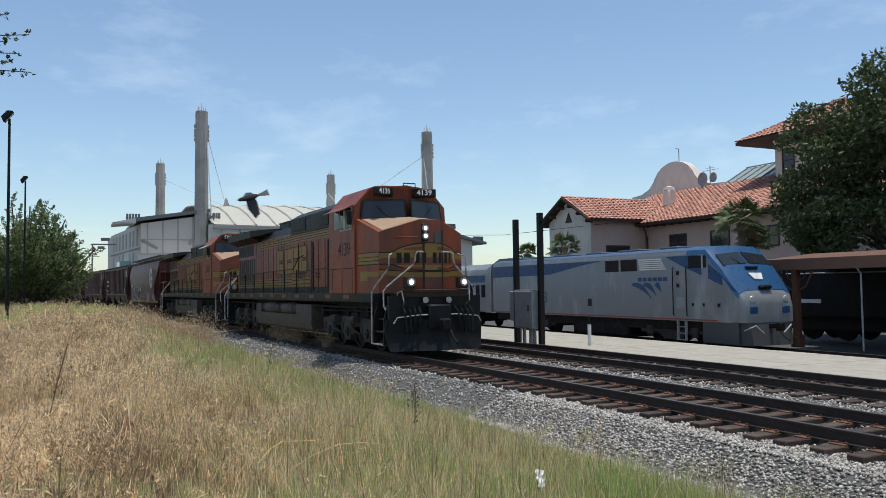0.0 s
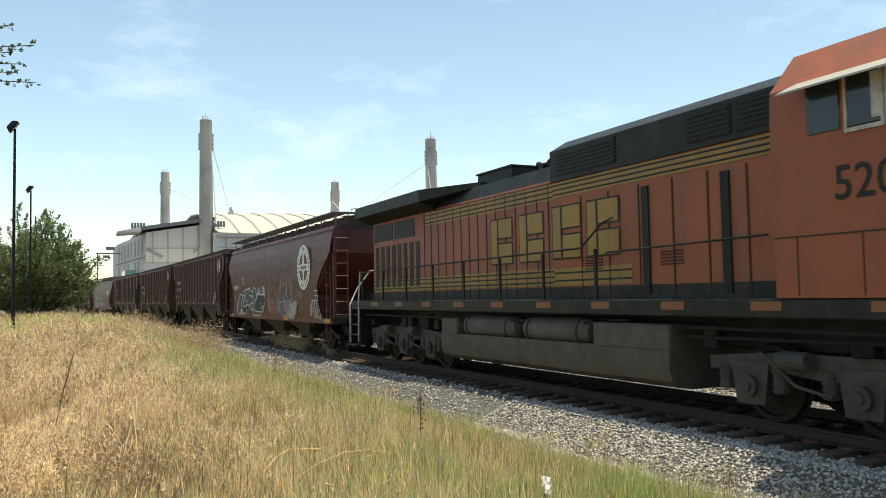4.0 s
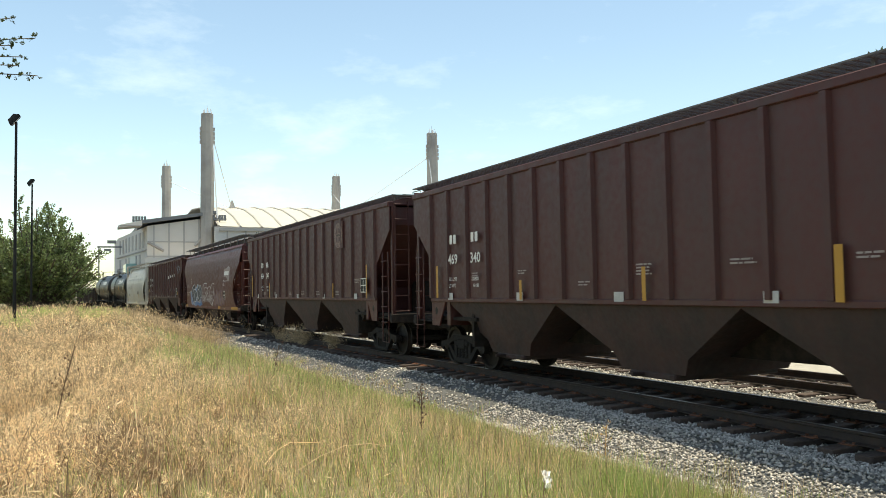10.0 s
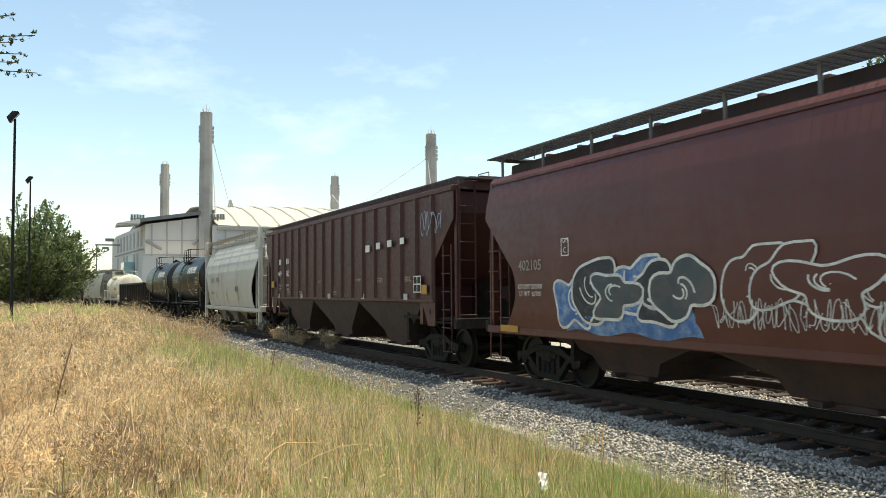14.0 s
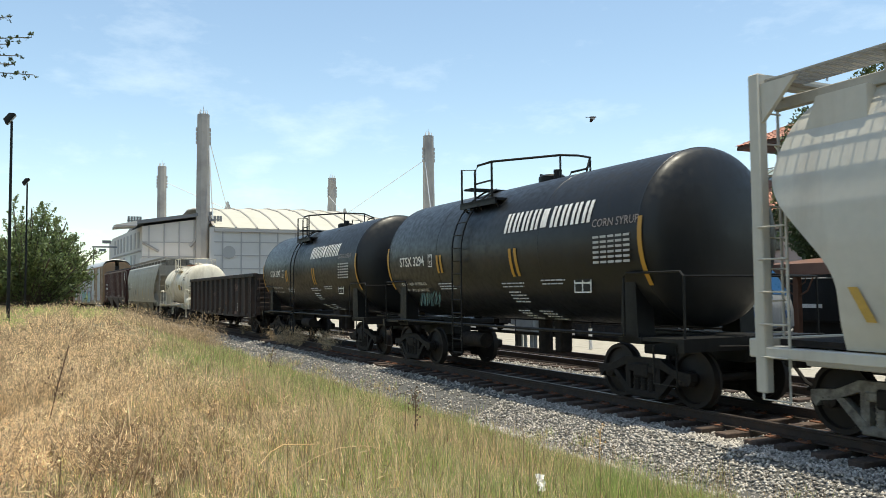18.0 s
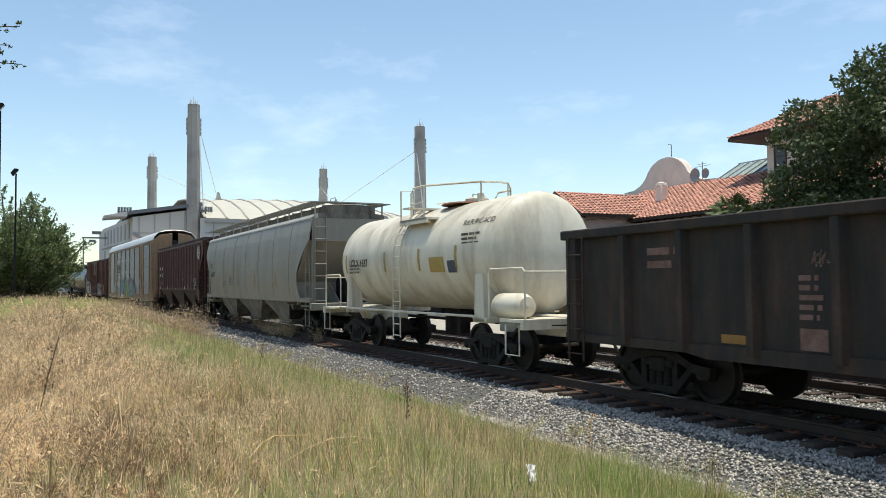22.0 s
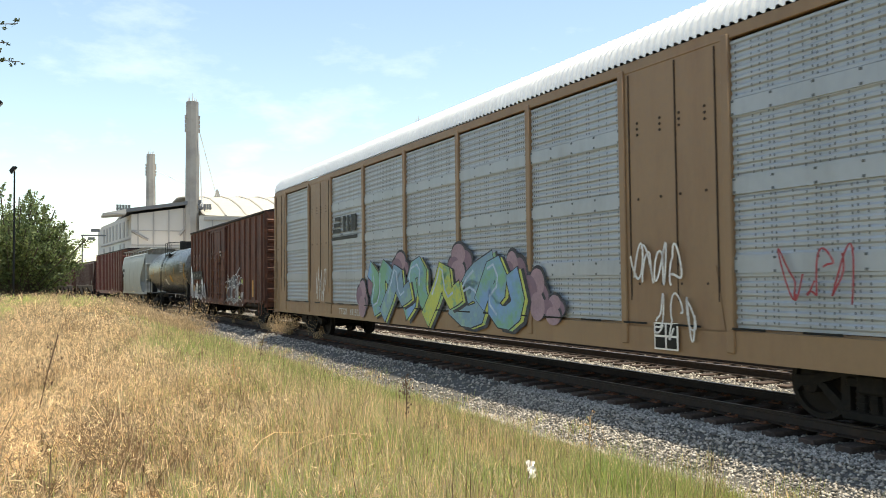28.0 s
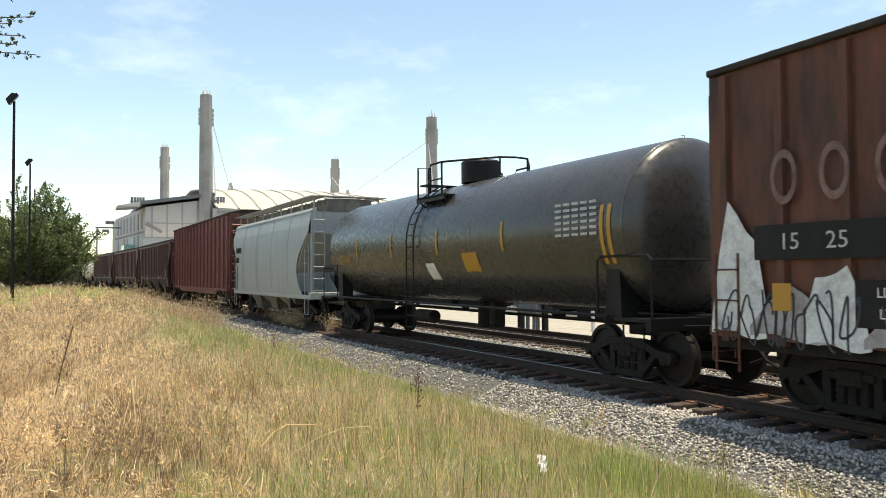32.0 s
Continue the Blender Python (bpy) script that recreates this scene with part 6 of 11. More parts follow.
    for x in (-9.6, -8.05):
        part("radiator_screen", Geo().box(x, x + 1.42, -hy - 0.012, -hy, 3.45, 3.95), M_black, car, "black screened opening")
    # doors on the hood
    for k in range(15):
        part("door_seam", shared("door_seam", lambda: Geo().box(-0.01, 0.01, -hy - 0.012, -hy, 1.7, 4.0), M_grime), M_grime, car, m=pose(-6.0 + k * 0.42, 0, 0))
    for x in (1.2, 2.0, 2.8, 3.6, 4.35, 5.1):
        part("door_seam", shared("door_seam_b", lambda: Geo().box(-0.014, 0.014, -1.163, -1.15, 1.75, 3.6), M_grime), M_grime, car, m=pose(x, 0, 0))
    for x in (2.97, 4.7):
        part("gap_seal", Geo().box(x - 0.08, x + 0.08, -1.18, -1.15, 1.8, 3.55), M_black, car)
    for x in (1.3, 3.3):
        for k in range(5):
            part("louver", Geo().box(x, x + 0.5, -1.17, -1.15, 2.25 + k * 0.05, 2.27 + k * 0.05), M_grime, car)
    stripes(car, -5.9, 0.3, 3.66, 3.98, -hy - 0.006)
    stripes(car, 0.3, 5.85, 3.66, 3.94, -1.156, 3)
    stripes(car, -9.7, 0.3, 1.98, 2.32, -hy - 0.006)
    stripes(car, 0.3, 2.6, 1.98, 2.3, -1.156, 2)
    # company emblem as plain yellow blocks
    for x in (-1.95, -0.75, 0.76, 1.86):
        yy = -hy - 0.012 if x < 0.2 else -1.17
        for xa, xb, za, zb in ((-0.46, -0.2, 2.5, 3.46), (-0.14, 0.42, 3.06, 3.46), (-0.14, 0.42, 2.5, 2.92)):
            o = part("emblem_outline", Geo().flat(x + xa - 0.03, x + xb + 0.03, za - 0.03, zb + 0.03, yy), M_green, car, smooth=0)
            part("emblem_fill", Geo().flat(x + xa, x + xb, za, zb, yy - 0.004), M_yellow, o, "large yellow emblem block outlined in dark green", smooth=0)
    part("lower_band", Geo().box(-9.7, 0.3, -hy - 0.006, -hy, 1.57, 1.95), M_green, car, "dark green band along the walkway")
    part("lower_band", Geo().box(0.3, 5.84, -1.156, -1.15, 1.57, 1.95), M_green, car, "dark green band along the walkway")
    # cab: a V-shaped front under a roof with sloped shoulders
    def front_x(y):
        return 8.82 - 0.4 * abs(y)
    cab = [(-1.52, 1.72), (-1.52, 3.95), (-1.5, 4.36), (-1.02, 4.9), (-0.6, 4.99), (0.6, 4.99), (1.02, 4.9), (1.5, 4.36), (1.52, 3.95), (1.52, 1.72)]
    c = part("cab", Geo().loft([[(5.85, y, z) for y, z in cab], [(8.2, y, z) for y, z in cab]]), paint, car, "wide orange safety cab", smooth=0.3)
    face = [(-1.5, 3.7), (-1.48, 4.36), (-1.02, 4.88), (0.0, 4.97), (1.02, 4.88), (1.48, 4.36), (1.5, 3.7)]
    part("cab_front", Geo().loft([[(8.15, y, z) for y, z in face], [(front_x(y) - 0.16 * max(0, z - 3.95), y * 0.985, z) for y, z in face]]), paint, c, smooth=0.2)
    for s in (-1, 1):
        def ws(ya, yb, za, zb, off):
            return [(front_x(y) - 0.16 * (z - 3.95) + off, s * y, z) for y, z in ((ya, za), (yb, za), (yb - 0.06, zb - 0.05), (yb - 0.12, zb), (ya, zb))]
        gk = part("windscreen_gasket", Geo().loft([ws(0.08, 1.36, 3.93, 4.53, -0.02), ws(0.08, 1.36, 3.93, 4.53, 0.028)]), M_black, c)
        part("windscreen", Geo().loft([ws(0.13, 1.31, 3.97, 4.49, 0.02), ws(0.13, 1.31, 3.97, 4.49, 0.036)]), M_glass, gk, "dark tinted windscreen")
        part("wiper", Geo().tube([(8.68, s * 0.5, 3.95), (8.6, s * 0.72, 4.1), (8.48, s * 0.9, 4.32)], 0.011).tube([(8.74, s * 0.42, 3.96), (8.66, s * 0.55, 3.97)], 0.02), M_black, c)
        ang = math.degrees(math.atan(0.4))
        nb = part("number_board", Geo().box(-0.14, 0.0, -0.36, 0.36, -0.125, 0.125, 0.02), M_black, c, "black number board", pose(front_x(0.66) - 0.04, s * 0.66, 4.78, 0, -6, -s * ang))
        letters("number", number, 0.235, M_white, nb, pose(0.006, 0, 0, 90, 0, 90), bold=0.004)
    for x0, x1 in ((6.42, 6.88), (6.98, 7.42), (7.5, 7.98)):
        part("side_window", Geo().box(x0, x1, -1.54, -1.5, 3.7, 4.3, 0.01), M_glass, c, "dark side window")
    g = Geo()
    for x0, x1 in ((6.95, 7.45), (7.47, 8.01)):
        g.box(x0, x1, -1.55, -1.5, 3.64, 3.69).box(x0, x1, -1.55, -1.5, 4.31, 4.35).box(x0, x0 + 0.035, -1.55, -1.5, 3.69, 4.31).box(x1 - 0.035, x1, -1.55, -1.5, 3.69, 4.31)
    part("window_frame", g, M_rail_white, c)
    part("window_shade_panel", Geo().box(7.3, 7.41, -1.546, -1.52, 3.75, 4.28), M_rail_white, c, "pale sliding window edge")
    aw = [(6.3, -1.52, 4.36), (8.1, -1.52, 4.36), (8.05, -1.86, 4.2), (6.25, -1.86, 4.2)]
    part("sunshade", Geo().loft([aw, [(x, y, z + 0.025) for x, y, z in aw]]), paint if lit else M_rungrey, c, "sloping awning over the cab windows")
    part("mirror", Geo().box(8.06, 8.1, -1.72, -1.56, 3.78, 4.2, 0.01), M_black, c)
    part("cab_roof_pad", Geo().box(6.0, 7.7, -0.62, 0.62, 4.98, 5.05, 0.03), M_green, c, "dark roof equipment tray")
    part("roof_antenna", Geo().tube([(8.3, 0.05, 4.96), (8.3, 0.05, 5.08), (8.3, 0.45, 5.08), (8.3, 0.45, 4.96)], 0.02), M_black, c)
    part("sill_line", Geo().box(5.87, 8.3, -1.527, -1.518, 2.47, 2.49), M_grime, c)
    for x in (6.2, 7.1, 8.0):
        part("panel_seam", Geo().box(x - 0.008, x + 0.008, -1.527, -1.518, 1.75, 2.47), M_grime, c)
    # nose: sides run to a corner, then slant to a narrow centre face that stands higher
    NX, NY, FX, FY = 9.62, 1.32, 10.28, 0.3
    top = [(8.2, -1.47, 3.94), (NX, -NY, 3.46), (FX, -FY, 3.8), (FX, FY, 3.8), (NX, NY, 3.46), (8.2, 1.47, 3.94)]
    g = Geo().loft([[(x, y, 1.72) for x, y, z in top], [(x + 0.02, y, 2.6) for x, y, z in top], top], caps=False)
    g.add(top + [(8.78, 0.0, 3.97)], [(0, 1, 6), (1, 2, 6), (2, 3, 6), (3, 4, 6), (4, 5, 6)])
    nose = part("nose", g, paint, car, "orange angular nose", smooth=0.2)
    dk = [(8.34, -1.33, 3.915), (9.55, -1.18, 3.5), (10.14, -0.3, 3.79), (10.14, 0.3, 3.79), (9.55, 1.18, 3.5), (8.34, 1.33, 3.915), (8.84, 0.0, 3.97)]
    part("nose_deck", Geo().add([(x, y, z + 0.022) for x, y, z in dk], [(0, 1, 6), (1, 2, 6), (2, 3, 6), (3, 4, 6), (4, 5, 6)]), M_nose_tan, nose, "sunlit tan antiglare panel", smooth=0)
    def nx(y):
        return FX + 0.01 if abs(y) <= FY else FX + 0.01 - (FX - NX) * (abs(y) - FY) / (NY - FY)
    def strip(ys, za, zb, off):
        """A strip over the nose face; za and zb give its lower and upper edge at y."""
        ys = sorted(set(list(ys) + [y for y in (-FY, FY) if ys[0] < y < ys[-1]]))
        return Geo().sheet([[(nx(y) + off, y, za(y)) for y in ys], [(nx(y) + off, y, zb(y)) for y in ys]])
    fine = [NY * k / 12 for k in range(-12, 13)]
    def bulge(y):
        return max(0.0, 1 - (y / 1.0) ** 2) ** 0.7
    yw = part("yellow_nose_emblem", strip(fine, lambda y: 2.56 - 0.2 * bulge(y), lambda y: 2.86 + 0.26 * bulge(y), 0.008), M_yellow, nose, "yellow winged emblem with dark bars", smooth=0)
    for za, zb in ((lambda y: 2.86 + 0.26 * bulge(y), lambda y: 2.89 + 0.27 * bulge(y)), (lambda y: 2.53 - 0.21 * bulge(y), lambda y: 2.56 - 0.2 * bulge(y))):
        part("emblem_border", strip(fine, za, zb, 0.012), M_green, yw, smooth=0)
    for s in (1, -1):
        for ya, yb in ((0.2, 0.72),):
            za = (lambda y: 2.93) if s > 0 else (lambda y: 2.44)
            tip = (lambda y: 2.93 + 0.1 * bulge(y)) if s > 0 else (lambda y: 2.44 - 0.07 * bulge(y))
            part("orange_inset", strip([ya, 0.45, yb], za, tip, 0.013), paint, yw, smooth=0)
            part("orange_inset", strip([-yb, -0.45, -ya], za, tip, 0.013), paint, yw, smooth=0)
    for a, b in ((-0.9, -0.78), (-0.72, -0.58), (-0.47, -0.35), (-0.28, -0.16), (0.05, 0.17), (0.24, 0.34), (0.47, 0.6), (0.68, 0.78)):
        part("emblem_bar", strip([a, b], lambda y: 2.56, lambda y: 2.86, 0.017), M_green, yw, smooth=0)
    part("yellow_nose_stripe", strip(fine, lambda y: 2.16 + 0.1 * max(0, abs(y) - 0.5), lambda y: 2.3 + 0.1 * max(0, abs(y) - 0.5), 0.008), M_yellow, nose, smooth=0)
    part("emblem_border", strip(fine, lambda y: 2.3 + 0.1 * max(0, abs(y) - 0.5), lambda y: 2.325 + 0.1 * max(0, abs(y) - 0.5), 0.012), M_green, nose, smooth=0)
    part("nose_door", strip([-0.27, -0.2], lambda y: 1.75, lambda y: 3.3, 0.014), M_grime, nose, "dark door seam", smooth=0)
    part("nose_door", strip([0.36, 0.41], lambda y: 1.75, lambda y: 3.5, 0.014), M_grime, nose, "dark door seam", smooth=0)
    def side_y(x):
        return -1.47 - 0.008 + 0.15 * (x - 8.2) / (NX - 8.2)
    def side_strip(x0, x1, z0, z1, off):
        return Geo().add([(x0, side_y(x0) - off, z0), (x1, side_y(x1) - off, z0), (x1, side_y(x1) - off, z1), (x0, side_y(x0) - off, z1)], [(0, 1, 2, 3)])
    wy = part("yellow_side_wing", side_strip(8.35, NX, 2.56, 2.88, 0.004), M_yellow, nose, "yellow wing with dark lines", smooth=0)
    for z0, z1 in ((2.53, 2.56), (2.64, 2.66), (2.75, 2.77), (2.88, 2.905)):
        part("pinstripe", side_strip(8.35, NX, z0, z1, 0.008), M_green, wy, smooth=0)
    part("pinstripe", side_strip(8.33, 8.36, 2.53, 2.905, 0.009), M_green, wy, smooth=0)
    part("yellow_side_stripe", side_strip(8.8, NX, 2.2, 2.34, 0.004), M_yellow, nose, smooth=0)
    part("patched_panel", side_strip(8.5, 8.95, 2.08, 2.36, 0.007), M_yellow, nose, "odd yellowed panel", smooth=0)
    lampm = M_lamp if lit else M_lens
    hl = part("headlight_housing", Geo().box(FX - 0.02, FX + 0.06, -0.3, -0.08, 3.18, 3.68, 0.03), M_black, nose)
    for z in (3.54, 3.32):
        part("headlight_rim", Geo().turned([(0.1, 0.0), (0.1, 0.03), (0.058, 0.035), (0.058, 0.0)], 18, "x", (FX + 0.055, -0.19, z)), M_rail_white, hl)
        part("headlight", Geo().turned([(0.0, 0.025), (0.04, 0.022), (0.058, 0.01), (0.058, 0.0), (0.0, 0.0)], 16, "x", (FX + 0.06, -0.19, z)), lampm, hl, "" if not lit else "lit headlight")
    part("nose_door_window", Geo().box(FX, FX + 0.03, 0.1, 0.32, 3.12, 3.46, 0.07), M_glass, nose, "round-cornered dark window")
    part("grab_rail", Geo().tube([(9.9, -0.95, 3.3), (10.02, -0.93, 3.3), (10.3, -0.4, 3.3), (10.25, -0.36, 3.3)], 0.012), paint, nose)
    letters("number", number, 0.58, M_green, car, on_side(7.3, 3.05, -1.53), "dark road number on the cab side", 0.95, 0.004)
    # front platform, ditch lights, steps and pilot
    part("front_platform", Geo().box(9.4, 10.62, -0.98, 0.98, 1.6, 1.76, 0.02).box(10.52, 10.64, -1.0, 1.0, 1.72, 1.82, 0.02), M_grime, car, "grimy front platform")
    for s in (-1, 1):
        d = part("ditch_light_box", Geo().box(10.45, 10.72, s * 0.82 - 0.15, s * 0.82 + 0.15, 1.84, 2.2, 0.04), M_grime, car)
        part("ditch_light_rim", Geo().turned([(0.12, 0.0), (0.12, 0.04), (0.072, 0.045), (0.072, 0.0)], 18, "x", (10.71, s * 0.82, 2.02)), M_rail_white, d)
        part("ditch_light", Geo().turned([(0.0, 0.04), (0.05, 0.035), (0.072, 0.015), (0.072, 0.0), (0.0, 0.0)], 18, "x", (10.715, s * 0.82, 2.02)), lampm, d, "lit ditch light" if lit else "")
        part("marker_disc", Geo().turned([(0.0, 0.02), (0.085, 0.02), (0.085, 0.0), (0.0, 0.0)], 16, "x", (10.66, s * 0.36, 1.52)), M_rail_white, car, "round pale marker")
        # stepwell with treads between dark side plates
        for q in (9.62, 10.36):
            part("step_side", Geo().prism([(-1.5, 0.28), (-1.5, 1.0), (-1.3, 1.66), (-0.95, 1.66), (-0.95, 0.6)] if s < 0 else [(1.5, 0.28), (1.5, 1.0), (1.3, 1.66), (0.95, 1.66), (0.95, 0.6)], q - 0.02, q + 0.02, "x"), M_black, car)
        for k in range(4):
            z, y = 0.3 + k * 0.34, 1.44 - k * 0.1
            part("step_tread", Geo().box(9.64, 10.34, s * y - 0.1, s * y + 0.1, z, z + 0.03), M_rail_white if k == 0 else M_truckgrey, car)
        part("step_back", Geo().box(9.64, 10.34, min(s * 0.95, s * 1.0), max(s * 0.95, s * 1.0), 0.5, 1.66), M_black, car)
        rail = Geo().tube([(9.6, s * 1.54, 0.3), (9.6, s * 1.54, 1.74), (9.68, s * 1.5, 1.88), (10.05, s * 1.25, 2.36), (10.1, s * 1.22, 2.5), (10.1, s * 1.2, 2.78), (9.92, s * 1.05, 2.84)], 0.022, 8)
        part("handrail", rail, M_rail_white, car, "worn pale grab rail")
        rail = Geo().tube([(10.42, s * 1.3, 1.02), (10.2, s * 1.42, 1.36), (10.18, s * 1.42, 1.78), (10.24, s * 1.34, 1.9), (10.5, s * 0.66, 2.5), (10.52, s * 0.6, 2.62), (10.52, s * 0.58, 2.82), (10.5, s * 0.5, 2.87), (10.4, s * 0.3, 2.87)], 0.024, 8)
        part("handrail", rail, M_rail_white, car, "worn pale grab rail")
        part("handrail", Geo().tube([(10.5, s * 0.95, 1.35), (10.66, s * 1.02, 1.5), (10.6, s * 1.05, 1.78), (10.42, s * 1.1, 1.72), (10.4, s * 1.12, 1.4)], 0.018, 6), M_rail_white, car, "small looped grab iron")
        for k, (ya, yb) in enumerate(((0.55, 0.62), (0.7, 0.78), (0.86, 0.9), (1.02, 1.0))):
            part("air_hose", Geo().tube([(10.62, s * ya, 1.34), (10.8, s * (ya + 0.03), 1.2), (10.86, s * yb, 0.85 - 0.06 * k), (10.78, s * yb, 0.62)], 0.028, 6), M_black, car)
        part("cut_lever", Geo().tube([(10.75, s * 0.2, 1.12), (10.8, s * 0.6, 1.12), (10.74, s * 1.25, 1.06), (10.72, s * 1.35, 0.9)], 0.016, 6), M_rail_white, car)
    part("pilot_plate", Geo().box(10.46, 10.56, -1.42, 1.42, 0.62, 1.64), M_black, car, "black pilot plate")
    g = Geo()
    plow = lambda z, dx, w: [(10.52 + dx, -w, z), (10.8 + dx, -0.42, z), (10.84 + dx, 0, z), (10.8 + dx, 0.42, z), (10.52 + dx, w, z), (10.46 + dx, w, z), (10.7 + dx, 0, z), (10.46 + dx, -w, z)]
    g.loft([plow(0.98, 0.0, 1.5), plow(0.7, -0.05, 1.5), plow(0.4, -0.01, 1.46), plow(0.14, 0.1, 1.4)])
    part("plow", g, M_black, car, "black steel snow plow")
    part("draft_pocket", Geo().box(10.5, 10.86, -0.34, 0.34, 0.7, 1.4, 0.04), M_black, car)
    coupler(car, 11.15, 1)
    # rear steps and rails
    xs = -10.35
    for s in (-1, 1):
        for k in range(4):
            z = 0.38 + k * 0.3
            part("step_tread", Geo().box(xs, xs + 0.75, s * (1.5 - k * 0.06) - 0.14, s * (1.5 - k * 0.06) + 0.14, z, z + 0.035), M_truckgrey, car)
        for q in (0.0, 0.75):
            part("step_side", Geo().box(xs + q - 0.03, xs + q + 0.03, s * 1.3 - 0.2, s * 1.3 + 0.2, 0.38, 1.6), M_black, car)
        part("handrail", Geo().tube([(xs, s * 1.54, 0.45), (xs, s * 1.54, 1.6), (xs - 0.25, s * 1.2, 2.1), (xs - 0.3, s * 0.75, 2.65), (xs - 0.3, s * 0.4, 2.68)], 0.024, 8), M_rail_white, car, "worn pale grab rail")
        part("handrail", Geo().tube([(xs + 0.78, s * 1.56, 0.5), (xs + 0.78, s * 1.54, 1.8), (xs + 0.62, s * 1.45, 2.2), (xs + 0.6, s * 1.42, 2.6)], 0.022, 8), M_rail_white, car, "worn pale grab rail")
        part("air_hose", Geo().tube([(xs - 0.4, s * 0.3, 1.2), (xs - 0.7, s * 0.45, 0.75), (xs - 0.75, s * 0.5, 0.4)], 0.03), M_black, car)
        part("air_hose", Geo().tube([(xs - 0.35, s * 0.6, 1.35), (xs - 0.6, s * 0.75, 1.05), (xs - 0.45, s * 0.9, 1.3)], 0.02), M_black, car)
    part("end_plate", Geo().box(xs - 0.12, xs - 0.04, -1.42, 1.42, 0.5, 1.6), M_black, car, "black rear pilot plate")
    coupler(car, -11.15, -1)
    # side handrails
    for s in (-1, 1):
        g = Geo()
        g.tube([(-9.6, s * 1.47, 2.55), (1.6, s * 1.47, 2.62), (2.2, s * 1.47, 3.0), (2.3, s * 1.3, 3.1)], 0.02)
        g.tube([(2.3, s * 1.47, 2.5), (5.7, s * 1.47, 2.55)], 0.018)
        part("handrail", g, M_green, car, "long dark side handrail")
        for k in range(8):
            x = -9.4 + k * 1.63
            part("stanchion", shared("stanchion", lambda: Geo().box(-0.03, 0.03, -0.02, 0.02, 1.5, 2.58), M_green), M_green, car, m=pose(x, s * 1.47, 0))
    # fuel tank and air reservoirs
    tank = [(-1.46, 0.95), (-1.46, 0.62), (-1.4, 0.46), (-1.24, 0.36), (-1.0, 0.33), (1.0, 0.33), (1.24, 0.36), (1.4, 0.46), (1.46, 0.62), (1.46, 0.95)]
    part("fuel_tank", Geo().prism(tank, -4.1, 3.75, "x").box(-4.1, -3.3, -1.46, 1.46, 0.9, 1.3, 0.03).box(1.85, 3.75, -1.46, 1.46, 0.9, 1.33, 0.03).box(-3.4, 2.0, -0.8, 0.8, 0.9, 1.36), M_fuel, car, "dusty grey-brown fuel tank")
    for x0, x1 in ((-3.15, -0.85), (-0.6, 1.65)):
        prof = [(0.0, x0), (0.18, x0 + 0.05), (0.25, x0 + 0.18), (0.25, x1 - 0.18), (0.18, x1 - 0.05), (0.0, x1)]
        part("air_reservoir", Geo().turned(prof, 20, "x", (0, -1.2, 1.14)), M_fuel, car, "grey air reservoir cylinder")
        for q in (x0 + 0.3, x1 - 0.3):
            part("reservoir_strap", Geo().turned([(0.25, -0.025), (0.258, -0.02), (0.258, 0.02), (0.25, 0.025)], 20, "x", (q, -1.2, 1.14)), M_truck, car)
    g = Geo()
    rnd = random.Random(5)
    for k in range(26):
        x = rnd.uniform(-9.3, 9.2)
        if -4.3 < x < 3.9:
            continue
        g.box(x - 0.12, x + 0.14, -1.3, -1.1, 1.0, 1.0 + rnd.uniform(0.1, 0.36), 0.02)
    g.tube([(-10, -1.35, 1.3), (9.4, -1.35, 1.3)], 0.03)
    g.tube([(3.8, -1.3, 1.15), (9.3, -1.3, 1.2)], 0.025)
    part("piping", g, M_truck, car)
    axle_truck(car, 6.8)
    axle_truck(car, -6.9)
    return car

# ---- the cars in their order: station of the car's middle in the train ----
CARS = []


def couple(car, u0, u1):
    """A car between two coupling planes, in metres behind station 0 at the start."""
    CARS.append((car, (u0 + u1) / 2))
    return car


couple(locomotive("orange diesel locomotive with yellow stripes and lit headlights", "4139", M_orange, True), -20.0, -42.3)
couple(locomotive("weathered orange diesel locomotive with unlit lamps and window awning", "5203", M_orange2, False), -42.3, -64.65)

c3 = couple(smooth_hopper("maroon smooth-sided covered hopper with a large round emblem and graffiti", 8.0, 8.95, M_maroon2, seams=0), -64.65, -82.5)
roundel(c3, 5.27, 2.92, 0.8, -1.625, back=M_maroon2)
letters("number", "402259", 0.29, M_white, c3, on_side(-6.0, 2.36, -1.622), bold=0.005)
part("name_stencil", Geo().flat(-6.45, -6.3, 2.72, 2.92, -1.612).flat(-6.22, -6.07, 2.72, 2.92, -1.612).flat(-5.99, -5.84, 2.72, 2.92, -1.612).flat(-5.76, -5.7, 2.72, 2.92, -1.612), M_fadedmark, c3, smooth=0)
plate_c(c3, -4.5, 2.65, -1.62, 0.24, 0.32)
letters("stencil", "LD LMT", 0.1, M_white, c3, on_side(-6.3, 1.92, -1.62))
letters("stencil", "LT WT", 0.1, M_white, c3, on_side(-6.3, 1.79, -1.62))
sprayed_patch(c3, -6.2, -4.6, 1.1, 1.75, -1.626, M_grafhaze, 3, "white sprayed haze on the hopper side")
sprayed_patch(c3, -2.2, -0.8, 1.3, 2.5, -1.626, M_grafhaze, 2, "white sprayed haze on the hopper side")
bubble_piece(c3, -5.5, -1.0, 1.1, 2.3, -1.634, 6, (M_grafslate, M_grafdark), M_grafwhite, 4, 0.05, 1, True)
sprayed_patch(c3, -0.1, 2.3, 1.08, 2.35, -1.627, M_graforange, 5, "faded orange-brown sprayed patch")
